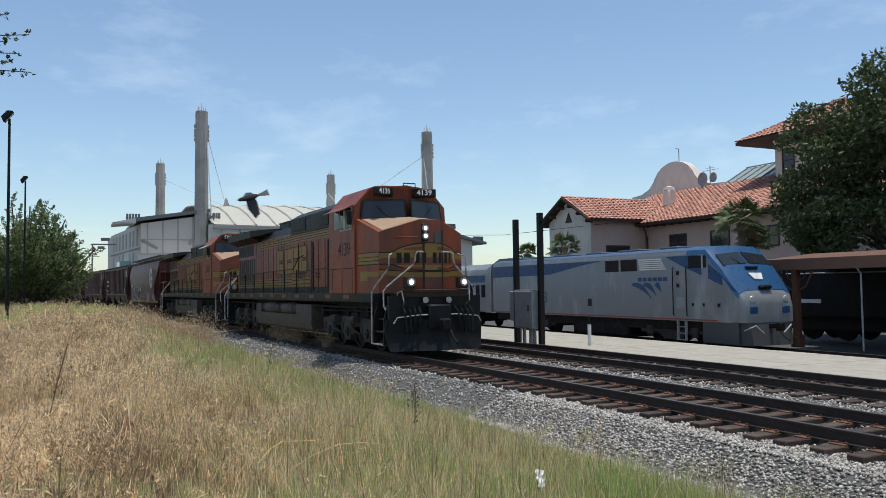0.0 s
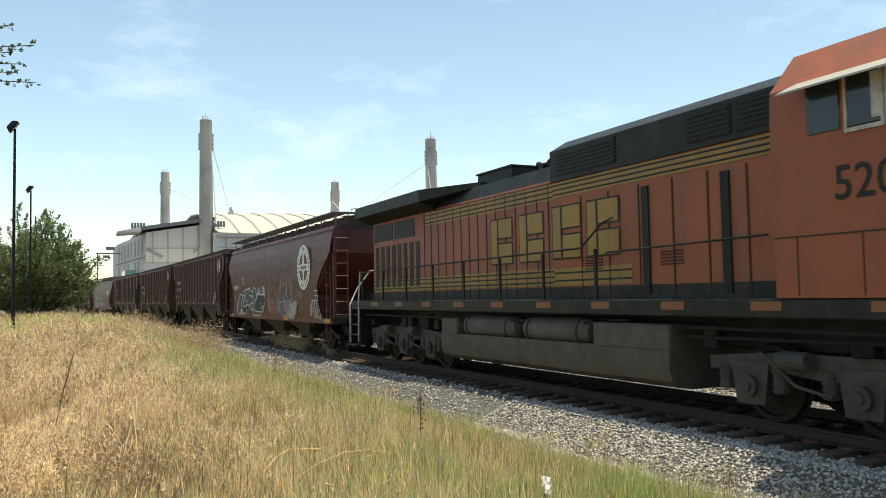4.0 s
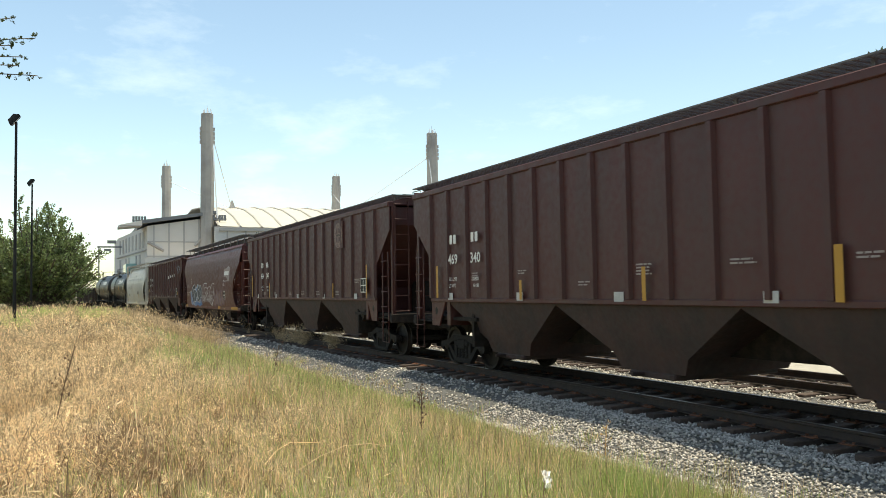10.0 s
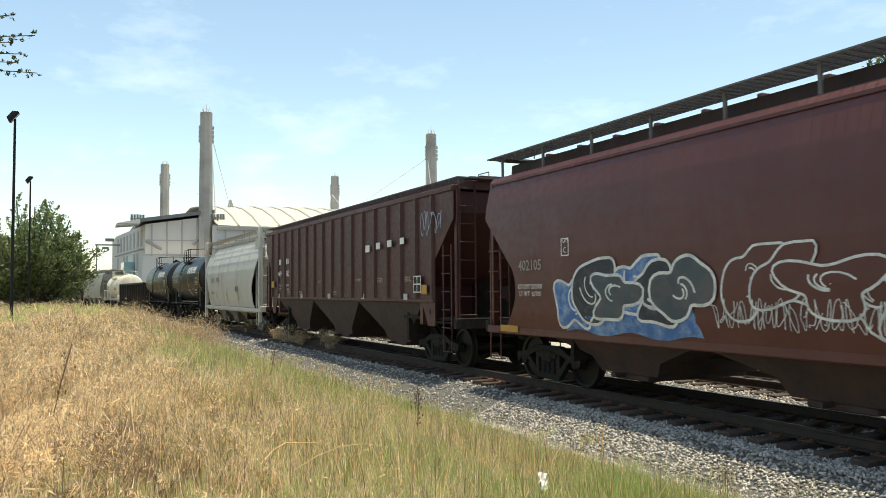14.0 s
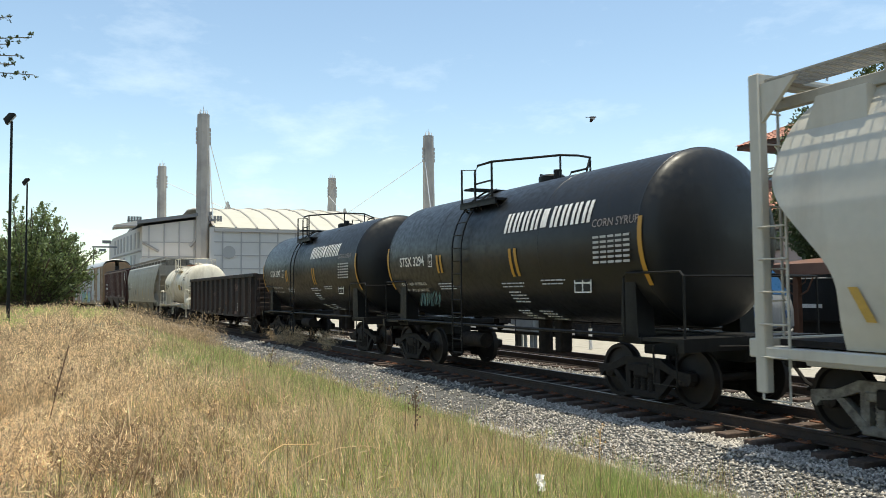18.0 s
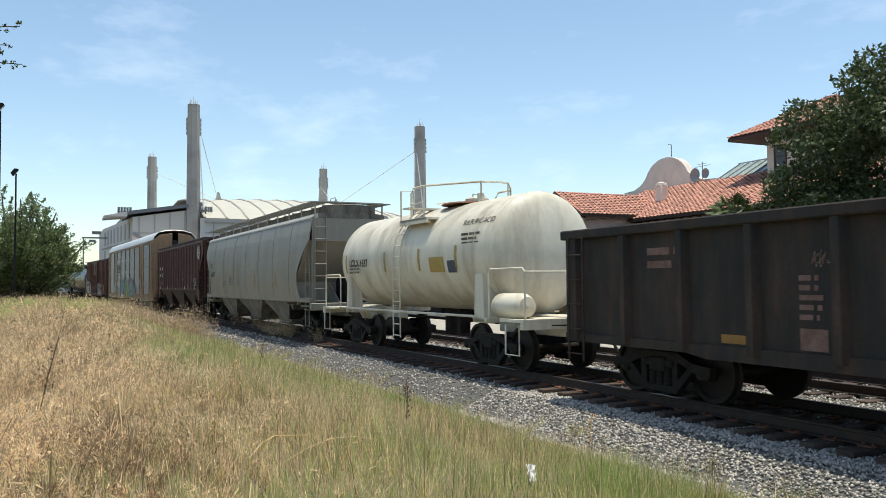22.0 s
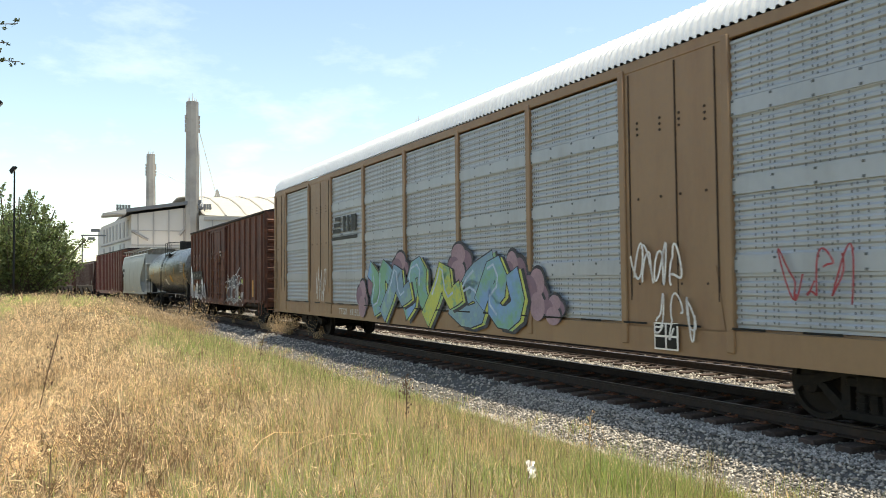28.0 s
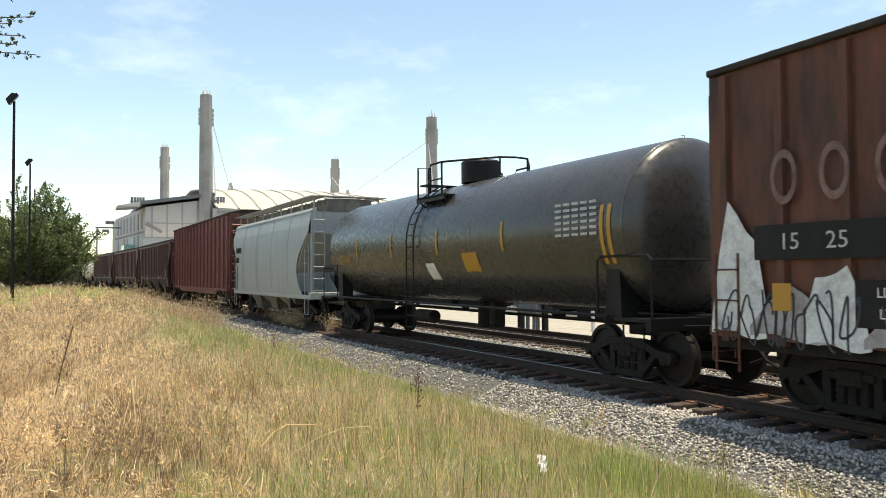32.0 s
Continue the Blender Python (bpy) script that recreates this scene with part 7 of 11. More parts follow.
sprayed_patch(c3, 1.6, 3.6, 1.1, 2.4, -1.63, M_grafslate, 6, "slate blue sprayed patch")
tag_strokes(c3, 0.1, 2.2, 1.15, 2.5, -1.638, M_grafhaze, 8, "scratchy white graffiti tags", 0.035)
tag_strokes(c3, 0.0, 2.2, 1.2, 1.9, -1.639, M_grafhaze, 18, "scratchy white graffiti tags", 0.03)
tag_strokes(c3, 2.2, 3.9, 1.5, 2.65, -1.636, M_grafwhite, 7, "scratchy white graffiti tags", 0.03)
tag_strokes(c3, 4.2, 5.1, 1.6, 2.2, -1.636, M_grafhaze, 10, "small pale tag", 0.03)
tag_strokes(c3, 5.85, 6.95, 1.1, 1.75, -1.63, M_grafwhite, 9, "white graffiti tag", 0.045)
data_box(c3, 6.6, 1.9, -1.62, 0.42, 0.36)
part("yellow_stripe", Geo().flat(7.3, 7.9, 1.0, 1.13, -1.535).flat(-7.4, -6.9, 1.0, 1.13, -1.535).flat(2.2, 2.9, 1.0, 1.13, -1.535), M_yellowmark, c3, "yellow reflective stripes", smooth=0)
part("small_lettering", bars(Geo(), -0.9, 2.35, 0.5, 0.07, 6, -1.622, 4), M_white, c3, smooth=0)["kind"] = "stuff"
bubble_piece(c3, 2.0, 3.9, 1.08, 1.75, -1.634, 3, (M_grafslate, M_grafpink, M_grafhaze), M_grafhaze, 6, 0.03, 2)
hug(c3)

couple(ribbed_hopper("maroon ribbed covered hopper with a small round white emblem", 8.58, 9.3, M_maroon, (0.35, False), ("469169", -6.18, 0.85), 2, ((-7.1, 1.98, 2.14, 0.36),)), -82.5, -101.1)
couple(ribbed_hopper("maroon ribbed covered hopper with yellow bars and small emblem", 8.58, 9.35, M_maroon, (0.35, False), ("469340", -6.2, 1.05), 3, ((7.15, 1.62, 2.35, 0.09), (-7.12, 1.65, 2.4, 0.1), (3.83, 1.62, 2.3, 0.12), (0.38, 1.62, 2.15, 0.09), (-3.3, 1.62, 2.0, 0.09))), -101.1, -119.8)
couple(ribbed_hopper("dark maroon ribbed covered hopper with a worn emblem", 8.58, 9.35, M_maroon, (0.4, True), ("469247", -5.48, 0.85), 4, ((6.94, 1.62, 2.6, 0.09), (-7.41, 1.65, 2.6, 0.1), (3.9, 1.62, 2.1, 0.08), (-4.31, 1.62, 2.2, 0.12))), -119.8, -138.5)

c7 = couple(smooth_hopper("maroon smooth-sided covered hopper with a patched emblem and graffiti", 8.2, 9.1, M_maroon2), -138.5, -156.7)
letters("number", "402105", 0.28, M_fadedmark, c7, on_side(-6.3, 2.3, -1.622), bold=0.005)
plate_c(c7, -5.1, 2.6, -1.62, 0.24, 0.32)
letters("stencil", "LD LMT 200300", 0.13, M_white, c7, on_side(-6.3, 1.9, -1.622))
letters("stencil", "LT WT  62700", 0.13, M_white, c7, on_side(-6.3, 1.76, -1.622))
part("patched_emblem", Geo().prism([(4.75, 2.4), (6.1, 2.45), (6.15, 3.1), (5.8, 3.2), (5.3, 3.1), (4.7, 3.05)], -1.62, -1.615), M_fadedmark, c7, "pale square patch with a worn emblem", smooth=0)
part("emblem_bar", Geo().flat(4.9, 5.95, 2.75, 2.95, -1.625), M_white, c7, smooth=0)
sprayed_patch(c7, -5.2, -1.8, 1.1, 1.9, -1.627, M_grafblue, 14, "dark blue sprayed base of the graffiti")
bubble_piece(c7, -5.1, -1.9, 1.12, 2.3, -1.632, 6, (M_grafblue, M_grafdark, M_grafslate), M_grafwhite, 13, 0.05, 3)
bubble_piece(c7, -1.2, 1.9, 1.2, 2.35, -1.63, 5, (M_maroon2,), M_grafwhite, 15, 0.035, 3)
scrawl(c7, "graffiti", "dull pink block graffiti", 1.9, 4.5, 1.15, 1.9, -1.63, M_grafpink, 17, 0.05, M_grafbrown)
tag_strokes(c7, -1.6, 1.8, 1.3, 1.7, -1.634, M_grafwhite, 18, "thin white tag", 0.02)
data_box(c7, 4.85, 1.72, -1.62)
plate_c(c7, 4.75, 2.35, -1.615, 0.26, 0.3)
hug(c7)
part("yellow_stripe", Geo().flat(6.2, 7.7, 1.0, 1.13, -1.535).flat(-7.6, -6.9, 1.0, 1.13, -1.535).flat(2.9, 3.5, 1.0, 1.13, -1.535), M_yellowmark, c7, "yellow reflective stripes", smooth=0)

c8 = couple(ribbed_hopper("maroon ribbed covered hopper with spaced white initials", 8.6, 9.25, M_maroon, None, ("469163", -6.17, 1.05), 6, ((-7.45, 2.0, 2.25, 0.42), (7.0, 1.75, 1.98, 0.3))), -156.7, -175.1)
part("name_stencil", Geo().flat(3.18, 3.5, 2.95, 3.15, -1.58).flat(4.0, 4.3, 3.0, 3.18, -1.58).flat(4.82, 5.12, 3.02, 3.2, -1.58).flat(5.68, 5.95, 3.05, 3.22, -1.58), M_white, c8, "row of white initials", smooth=0)
tag_strokes(c8, 7.0, 8.2, 3.2, 3.8, -1.58, M_grafpale, 31, "chalky tag near the top", 0.03)

M_oldyellow2 = mat("faded_yellow_stripe", (0.45, 0.28, 0.06), 0.6, var=0.2, scale=5)
c9 = couple(smooth_hopper("light grey pressure hopper with dusty rounded sides and tall end frames", 6.4, 7.0, M_lightgrey, "round", "pressure_hopper", True, "covered hoppers", M_lightgrey, 6), -175.1, -189.2)
letters("number", "95261", 0.34, M_baygrey, c9, on_side(-2.26, 2.46, -1.604), bold=0.004)
letters("stencil", "CEFX", 0.34, M_baygrey, c9, on_side(-3.75, 2.44, -1.604))
part("small_lettering", bars(Geo(), -4.05, 1.86, 0.9, 0.09, 2, -1.59, 4), M_baygrey, c9, smooth=0)["kind"] = "stuff"
for _x in (2.0, 2.4):
    part("data_panel", Geo().flat(_x - 0.17, _x + 0.17, 1.85, 2.1, -1.59), M_baygrey, c9, "worn grey data panel", smooth=0)
plate_c(c9, -0.88, 2.47, -1.606, 0.2, 0.26)
for _x, _a in ((-4.72, 0.2), (-2.72, 0.22), (-0.12, 0.22), (2.5, 0.22)):
    part("yellow_stripe", Geo().add([(_x, -1.545, 1.46), (_x + 0.13, -1.545, 1.46), (_x + 0.13 - _a, -1.588, 1.86), (_x - _a, -1.588, 1.86)], [(0, 1, 2, 3)]), M_oldyellow2, c9, "faded yellow stripe", smooth=0)
g9 = Geo()
for _s in (-1, 1):
    g9.tube([(-5.6, _s * 1.45, 0.95), (5.6, _s * 1.45, 0.95)], 0.06)
    for _k in range(4):
        g9.loft([[(-4.2 + _k * 2.8 + 0.9 * math.cos(q) * w, _s * 0.3 + 0.7 * math.sin(q) * w, z) for q in (0, 1.05, 2.1, 3.14, 4.19, 5.24)] for z, w in ((1.3, 1.0), (0.8, 0.35), (0.45, 0.25))])
part("discharge_pipe", g9, M_rungrey, c9, "grey discharge pipes and cones")


def syrup_tank(number, u0, u1, seed, x0, x1):
    """A black tank car with white lettering and yellow marks."""
    hc = (u0 - u1) / 2
    r, cz = 1.5, 2.72
    t = tank_car("glossy black tank car with white lettering and yellow marks", x0, x1, hc, r, cz, M_tankblack, trim=M_black)
    tank_dome(t, (x0 + x1) / 2 - 0.2, r, cz, M_black, lad=-0.75)
    mid = (x0 + x1) / 2
    g = Geo()
    rows = []
    # maker's name as a row of plain white strokes
    for k in range(9):
        xx = 0.8 + k * 0.33
        if k == 4:
            tank_patch(t, "name_block", xx, 3.22, 0.2, 0.36, r, cz, M_white)
            continue
        for q in (0.0, 0.15):
            tank_patch(t, "name_block", xx + q - 0.06, 3.22, 0.09, 0.4, r, cz, M_white)
    letters("number", "STSX " + number, 0.33, M_white, t, on_tank(-3.85, 2.6, r, cz), bold=0.006)
    plate_c(t, -2.75, 2.6, -r - 0.01, 0.22, 0.3)
    letters("stencil", "LD LMT 198100 LBS 89850 KGS", 0.12, M_white, t, on_tank(-4.05, 2.05, r, cz), squeeze=0.95)
    letters("stencil", "LT WT   64900 LBS 29450 KGS", 0.12, M_white, t, on_tank(-4.05, 1.89, r, cz), squeeze=0.95)
    for x in (-2.38, -2.2, 0.95, 1.15):
        tank_patch(t, "yellow_bar", x, 2.5 if x < 0 else 2.42, 0.1, 0.42 if x < 0 else 0.56, r, cz, M_yellowmark, "yellow upright bar")
    for e, x in ((1, x1 - 0.36), (-1, x0 + 0.36)):
        tank_patch(t, "yellow_edge", x, cz - 0.25, 0.1, 1.1, r, cz, M_yellowmark, "yellow reflective edge stripe")
    gg = Geo()
    for k in range(6):
        for j in range(5):
            gg.flat(3.7 + j * 0.2, 3.86 + j * 0.2, 2.3 + k * 0.085, 2.34 + k * 0.085, -r - 0.02)
    part("test_data_grid", gg, M_lightmark, t, "white data grid", smooth=0)["kind"] = "stuff"
    for q, (xx, zz, ww, hh, nn) in enumerate(((-2.6, 2.05, 0.9, 0.06, 3), (0.35, 2.02, 1.0, 0.065, 2), (0.45, 1.84, 0.6, 0.065, 4), (0.15, 1.45, 0.5, 0.055, 4), (0.95, 1.45, 0.6, 0.055, 4), (1.85, 2.06, 0.9, 0.065, 2))):
        bb = Geo()
        for k in range(nn):
            z = zz - k * hh
            a = math.asin((z - cz) / r)
            bars(bb, xx, z, ww, hh, 1, -math.cos(a) * (r + 0.016), seed + q * 9 + k, 0.58)
        part("small_lettering", bb, M_lightmark, t, smooth=0)["kind"] = "stuff"
    data_box(t, x1 - 2.1, 1.98, -1.33, 0.5, 0.35)
    letters("stencil", "CORN SYRUP", 0.2, M_fadedmark, t, on_tank(4.25, 2.98, r, cz))
    return couple(t, u0, u1)


t10 = syrup_tank("3294", -189.2, -202.2, 3, -5.75, 5.25)
tag_strokes(t10, -3.7, -2.5, 1.5, 1.85, -1.33, M_tealtag, 77, "faint teal spray tag", 0.03)
t11 = syrup_tank("3247", -202.2, -215.5, 5, -6.1, 5.6)

couple(gondola("rusty black open gondola with ribbed sides and faint chalk marks", 8.15, 8.9), -215.5, -233.2)

M_navydecal = mat("dark_blue_decal", (0.035, 0.045, 0.09), 0.5, var=0.2, scale=6)
M_oldyellow = mat("sun_bleached_yellow_decal", (0.4, 0.27, 0.07), 0.6, var=0.2, scale=5)
t13 = tank_car("cream white tank car with streaks of brown dirt", -4.95, 4.75, 6.6, 1.33, 2.5, M_offwhite, trim=M_offwhite)
tank_dome(t13, 0.8, 1.33, 2.5, M_offwhite, lad=-1.05)
letters("number", "UTLX 1637", 0.3, M_underbody, t13, on_tank(-3.2, 2.42, 1.33, 2.5), bold=0.004)
letters("stencil", "SULFURIC ACID", 0.2, M_underbody, t13, on_tank(3.6, 3.2, 1.33, 2.5))
for _x in (-4.2, -1.26, 0.89, 2.84):
    tank_patch(t13, "yellow_bar", _x, 2.42, 0.1, 0.55, 1.33, 2.5, M_oldyellow, "dull yellow upright bar")
tank_patch(t13, "data_decal", 2.62, 2.22, 0.4, 0.28, 1.33, 2.5, M_navydecal, "dark blue data decal")
tank_patch(t13, "yellow_placard", 1.86, 2.28, 0.75, 0.36, 1.33, 2.5, M_oldyellow, "faded yellow notice")
part("small_lettering", bars(bars(Geo(), -3.9, 2.4, 0.9, 0.1, 3, -1.345, 5), 3.1, 2.95, 0.9, 0.1, 7, -1.31, 6), M_baygrey, t13, smooth=0)["kind"] = "stuff"
part("air_reservoir", Geo().turned([(0, 3.7), (0.2, 3.75), (0.27, 3.9), (0.27, 4.7), (0.2, 4.85), (0, 4.9)], 16, "x", (0.6, -1.1, 1.35)), M_offwhite, t13, "small white air reservoir")
part("spill_stain", Geo().turned([(0.75, 0), (0.7, 0.04), (0, 0.05)], 20, "z", (1.2, 0, 3.8)), M_rust, t13, "rust-brown stained manway")
couple(t13, -233.2, -246.3)

# the light grey eave lip puts the sun on the roof edge into paint
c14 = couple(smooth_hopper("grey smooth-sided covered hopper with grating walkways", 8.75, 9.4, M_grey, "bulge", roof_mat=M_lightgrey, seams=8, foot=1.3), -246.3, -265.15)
letters("number", "540279", 0.32, M_underbody, c14, on_side(-6.75, 2.35, -1.622), bold=0.006)
letters("stencil", "TILX", 0.32, M_underbody, c14, on_side(-7.05, 2.8, -1.615))
plate_c(c14, -5.37, 2.65, -1.62, 0.24, 0.32)
for _x in (-7.5, -4.45, -1.45, 1.6, 4.8):
    part("yellow_stripe", Geo().flat(_x, _x + 0.1, 1.72, 2.3, -1.622), M_yellowmark, c14, "yellow upright stripe", smooth=0)
part("small_lettering", bars(bars(Geo(), -4.0, 2.0, 0.5, 0.08, 3, -1.62, 7), -3.0, 2.2, 0.5, 0.08, 5, -1.62, 8), M_baygrey, c14, smooth=0)["kind"] = "stuff"

couple(ribbed_hopper("maroon ribbed covered hopper with a round white emblem", 8.4, 9.05, M_maroon, (0.35, False), ("469155", -6.1, 0.95), 9, ()), -265.15, -283.25)

c16 = couple(autorack("tall tan autorack with galvanised side panels and colourful graffiti", 13.5, 14.5), -283.25, -312.25)
_n = part("company_mark", Geo().flat(-6.9, -6.2, 3.3, 3.42, -1.57).flat(-6.8, -6.2, 3.48, 3.6, -1.57).flat(-6.7, -6.2, 3.66, 3.78, -1.57).flat(-6.0, -5.8, 3.3, 3.78, -1.57).flat(-5.62, -5.45, 3.3, 3.78, -1.57).flat(-5.3, -4.9, 3.3, 3.78, -1.57), M_black, c16, "black company mark of bars", smooth=0)
part("small_lettering", Geo().flat(-6.95, -4.8, 3.08, 3.18, -1.57).flat(-6.2, -6.0, 3.22, 3.24, -1.575), M_black, c16, smooth=0)["kind"] = "stuff"
for _x, _z, _rx, _rz in ((-4.4, 1.35, 0.5, 0.55), (-3.5, 1.75, 0.45, 0.5), (-1.75, 2.15, 0.55, 0.4), (1.35, 2.2, 0.6, 0.45), (3.6, 1.75, 0.5, 0.75), (4.3, 1.55, 0.5, 0.55), (4.85, 1.3, 0.4, 0.3)):
    _cr = random.Random(int(_x * 100))
    for _q in range(4):
        _a, _k = 1.57 * _q + _cr.uniform(-0.5, 0.5), _cr.uniform(0.45, 0.62)
        _px, _pz = _x + 0.42 * _rx * math.cos(_a), max(1.0, _z + 0.42 * _rz * math.sin(_a))
        part("graffiti_cloud", Geo().disc(_px + 0.03, _pz + 0.03, _rx * _k * 1.12, _rz * _k * 1.12, -1.6015 - 0.0004 * _q), M_grafdark, c16, "dark rim of a sprayed cloud", smooth=0)
        part("graffiti_cloud", Geo().disc(_px, _pz, _rx * _k, _rz * _k, -1.6025 - 0.0004 * _q), (M_grafpink, M_grafrose)[_q % 2], c16, "mauve sprayed cloud behind the lettering", smooth=0)
graffiti_piece(c16, -3.9, 3.8, 0.78, 2.45, -1.609, (2, 4, 1, 4, 3, 0), (M_grafteal, M_grafblue2, M_grafteal, M_grafyel, M_grafblue2), M_grafdark, 23, True)
tag_strokes(c16, -8.4, -7.4, 1.2, 2.3, -1.62, M_grafwhite, 41, "white tag on tan panel", 0.04)
tag_strokes(c16, 7.0, 8.1, 1.75, 2.35, -1.62, M_grafwhite, 43, "white tag on tan panel", 0.06)
tag_strokes(c16, 7.5, 8.4, 0.95, 1.6, -1.62, M_grafwhite, 44, "white tag on tan panel", 0.05)
tag_strokes(c16, 9.8, 10.9, 1.5, 2.2, -1.62, M_grafred, 45, "red tag on the panel", 0.04)
tag_strokes(c16, 11.8, 12.6, 1.3, 1.9, -1.62, M_grafred, 46, "red tag on the panel", 0.04)
letters("stencil", "TTGX   691503", 0.27, M_lightmark, c16, on_side(-5.5, 0.92, -1.576), bold=0.004)
data_box(c16, 7.75, 0.98, -1.61, 0.5, 0.4)

c17 = couple(boxcar("rusty brown boxcar with white initials and graffiti", 8.05, 8.95, M_boxcar, 4.69), -312.3, -330.2)
for _x in (-6.7, -5.95, -5.2):
    part("initial_block", Geo().disc(_x, 3.05, 0.21, 0.35, -1.53, 28, 0.7), M_fadedred, c17, "faded pale ring in place of a worn initial", smooth=0)
for _k, (_a, _b, _c, _d, _m) in enumerate(((-8.0, -7.0, 1.0, 2.75, M_grafwhite), (-7.3, -6.0, 1.0, 1.75, M_grafhaze), (-6.4, -5.5, 0.95, 2.1, M_grafwhite), (-5.6, -4.5, 0.95, 1.55, M_grafhaze), (-4.9, -4.1, 1.2, 2.3, M_grafwhite), (-4.3, -3.4, 1.0, 1.8, M_grafhaze))):
    sprayed_patch(c17, _a, _b, _c, _d, -1.5255 - 0.0007 * _k, _m, 51 + _k, "drippy white and grey paint on the lower corner")
tag_strokes(c17, -7.8, -5.6, 0.9, 1.6, -1.528, M_grafdark, 56, "dark scribble on the white paint", 0.05)
tag_strokes(c17, -5.4, -3.5, 1.0, 1.7, -1.528, M_grafdark, 57, "dark scribble on the white paint", 0.05)
for _a, _b, _c, _d in ((-7.2, -4.5, 2.0, 2.45), (-5.7, -4.6, 1.2, 1.75)):
    part("black_number_panel", Geo().flat(_a, _b, _c, _d, -1.53), M_black, c17, "black patch behind the number", smooth=0)
for _x, _w in ((-6.62, "15"), (-5.92, "25"), (-5.05, "10")):
    letters("number", _w, 0.3, M_lightmark, c17, on_side(_x, 2.22, -1.536), "pale road number on the black patch", 1.1)
letters("stencil", "LD LMT", 0.16, M_white, c17, on_side(-5.15, 1.6, -1.536))
letters("stencil", "LT WT", 0.16, M_white, c17, on_side(-5.15, 1.36, -1.536))
# a tangle of thin white outlines over dark fills: (centre x, z, radii, turn from and to, lean)
for _k, (_x, _z, _a, _b, _m) in enumerate(((2.05, 1.3, 0.62, 0.36, M_grafdark), (1.95, 1.3, 0.26, 0.2, M_boxdark), (3.1, 1.33, 0.68, 0.46, M_grafdark), (2.25, 1.82, 0.34, 0.2, M_grafdark), (2.9, 1.9, 0.17, 0.26, M_grafdark), (3.4, 1.82, 0.42, 0.3, M_grafdark), (3.7, 1.52, 0.14, 0.33, M_grafhaze), (3.85, 1.9, 0.4, 0.22, M_boxdark), (3.08, 1.34, 0.36, 0.27, M_boxdark), (4.06, 1.33, 0.11, 0.08, M_dullyellow), (4.12, 1.16, 0.18, 0.06, M_grafyel), (4.62, 1.86, 0.17, 0.1, M_grafyel), (1.57, 1.5, 0.06, 0.24, M_dullyellow), (4.22, 1.74, 0.13, 0.1, M_grafdark), (3.8, 1.0, 0.16, 0.07, M_grafhaze))):
    part("paint_fill", Geo().disc(_x, _z, _a, _b, -1.5285 - 0.0006 * _k), _m, c17, "dark sprayed ground of the graffiti" if not _k else "", smooth=0)
arc_lines(c17, ((3.08, 1.33, 0.36, 0.27, 0, 6.3, 0), (3.1, 1.33, 0.55, 0.36, -2.6, 2.3, 0), (3.1, 1.32, 0.7, 0.44, 3.5, 6.1, 0), (3.1, 1.45, 0.2, 0.18, -0.6, 2.6, 0.3), (3.5, 1.48, 0.42, 0.48, -1.5, 1.7, 0), (3.62, 1.5, 0.42, 0.52, -1.3, 1.3, 0), (3.45, 1.78, 0.46, 0.4, 0.6, 3.1, 0), (3.4, 1.74, 0.22, 0.2, 0.4, 3.6, 0), (3.95, 1.92, 0.36, 0.2, -1.9, 2.5, 0.6), (2.92, 1.88, 0.17, 0.28, -0.9, 4.0, 0.1), (2.85, 1.78, 0.08, 0.12, 0, 5.6, 0)), -1.541, M_grafwhite)
arc_lines(c17, ((2.1, 1.3, 0.5, 0.33, 0.2, 3.0, 0.6), (2.1, 1.3, 0.55, 0.36, -0.6, 0.5, 0), (1.85, 1.98, 0.17, 0.2, -0.4, 4.2, 0), (1.87, 1.94, 0.07, 0.09, 0, 5.5, 0), (1.5, 1.72, 0.22, 0.14, 0.4, 4.4, 0), (1.9, 1.68, 0.26, 0.16, 2.8, 6.6, 0), (2.05, 1.75, 0.24, 0.13, 0.0, 2.7, 0), (2.3, 1.98, 0.28, 0.1, 3.3, 6.2, 0), (2.45, 1.85, 0.2, 0.26, -1.2, 1.3, 0), (4.5, 1.7, 0.36, 0.34, 1.1, 2.9, 0), (4.4, 1.6, 0.36, 0.2, 0.6, 2.6, 0), (4.1, 1.3, 0.5, 0.4, -1.1, 0.2, -0.5)), -1.541, M_grafwhite)
part("graffiti_outline", Geo().ribbon([(1.4 + 0.1 * _q, 0.97 + (0.0, 0.03, 0.05, 0.0, -0.06, 0.26, 0.02, 0.16, 0.06, 0.13, 0.02, 0.2)[_q]) for _q in range(12)], 0.028, -1.541), M_grafwhite, c17, smooth=0)
part("graffiti_outline", Geo().ribbon([(3.9, 1.1), (4.2, 1.07), (4.52, 1.04)], 0.035, -1.541), M_grafwhite, c17, smooth=0)
part("paint_stroke", Geo().ribbon([(3.52, 2.08), (3.55, 2.2), (3.75, 2.29), (4.2, 2.47)], 0.085, -1.53), M_grafhaze, c17, "long grey spray stroke", smooth=0)
tag_strokes(c17, 4.36, 4.85, 1.15, 1.4, -1.534, M_grafwhite, 60, "small white tag", 0.03)
for _k in range(12):
    part("sill_tab", Geo().box(-4.4 + 0.82 * _k, -4.34 + 0.82 * _k, -1.535, -1.515, 0.78, 0.87), M_lightmark, c17, "pale tab on the sill" if not _k else "")
for _a, _b, _c, _d in ((6.4, 6.65, 1.2, 1.9), (-2.1, -1.9, 1.3, 1.7), (-6.9, -6.6, 1.35, 1.7)):
    part("yellow_stripe", Geo().flat(_a, _b, _c, _d, -1.54), M_yellowmark, c17, "yellow reflective mark", smooth=0)
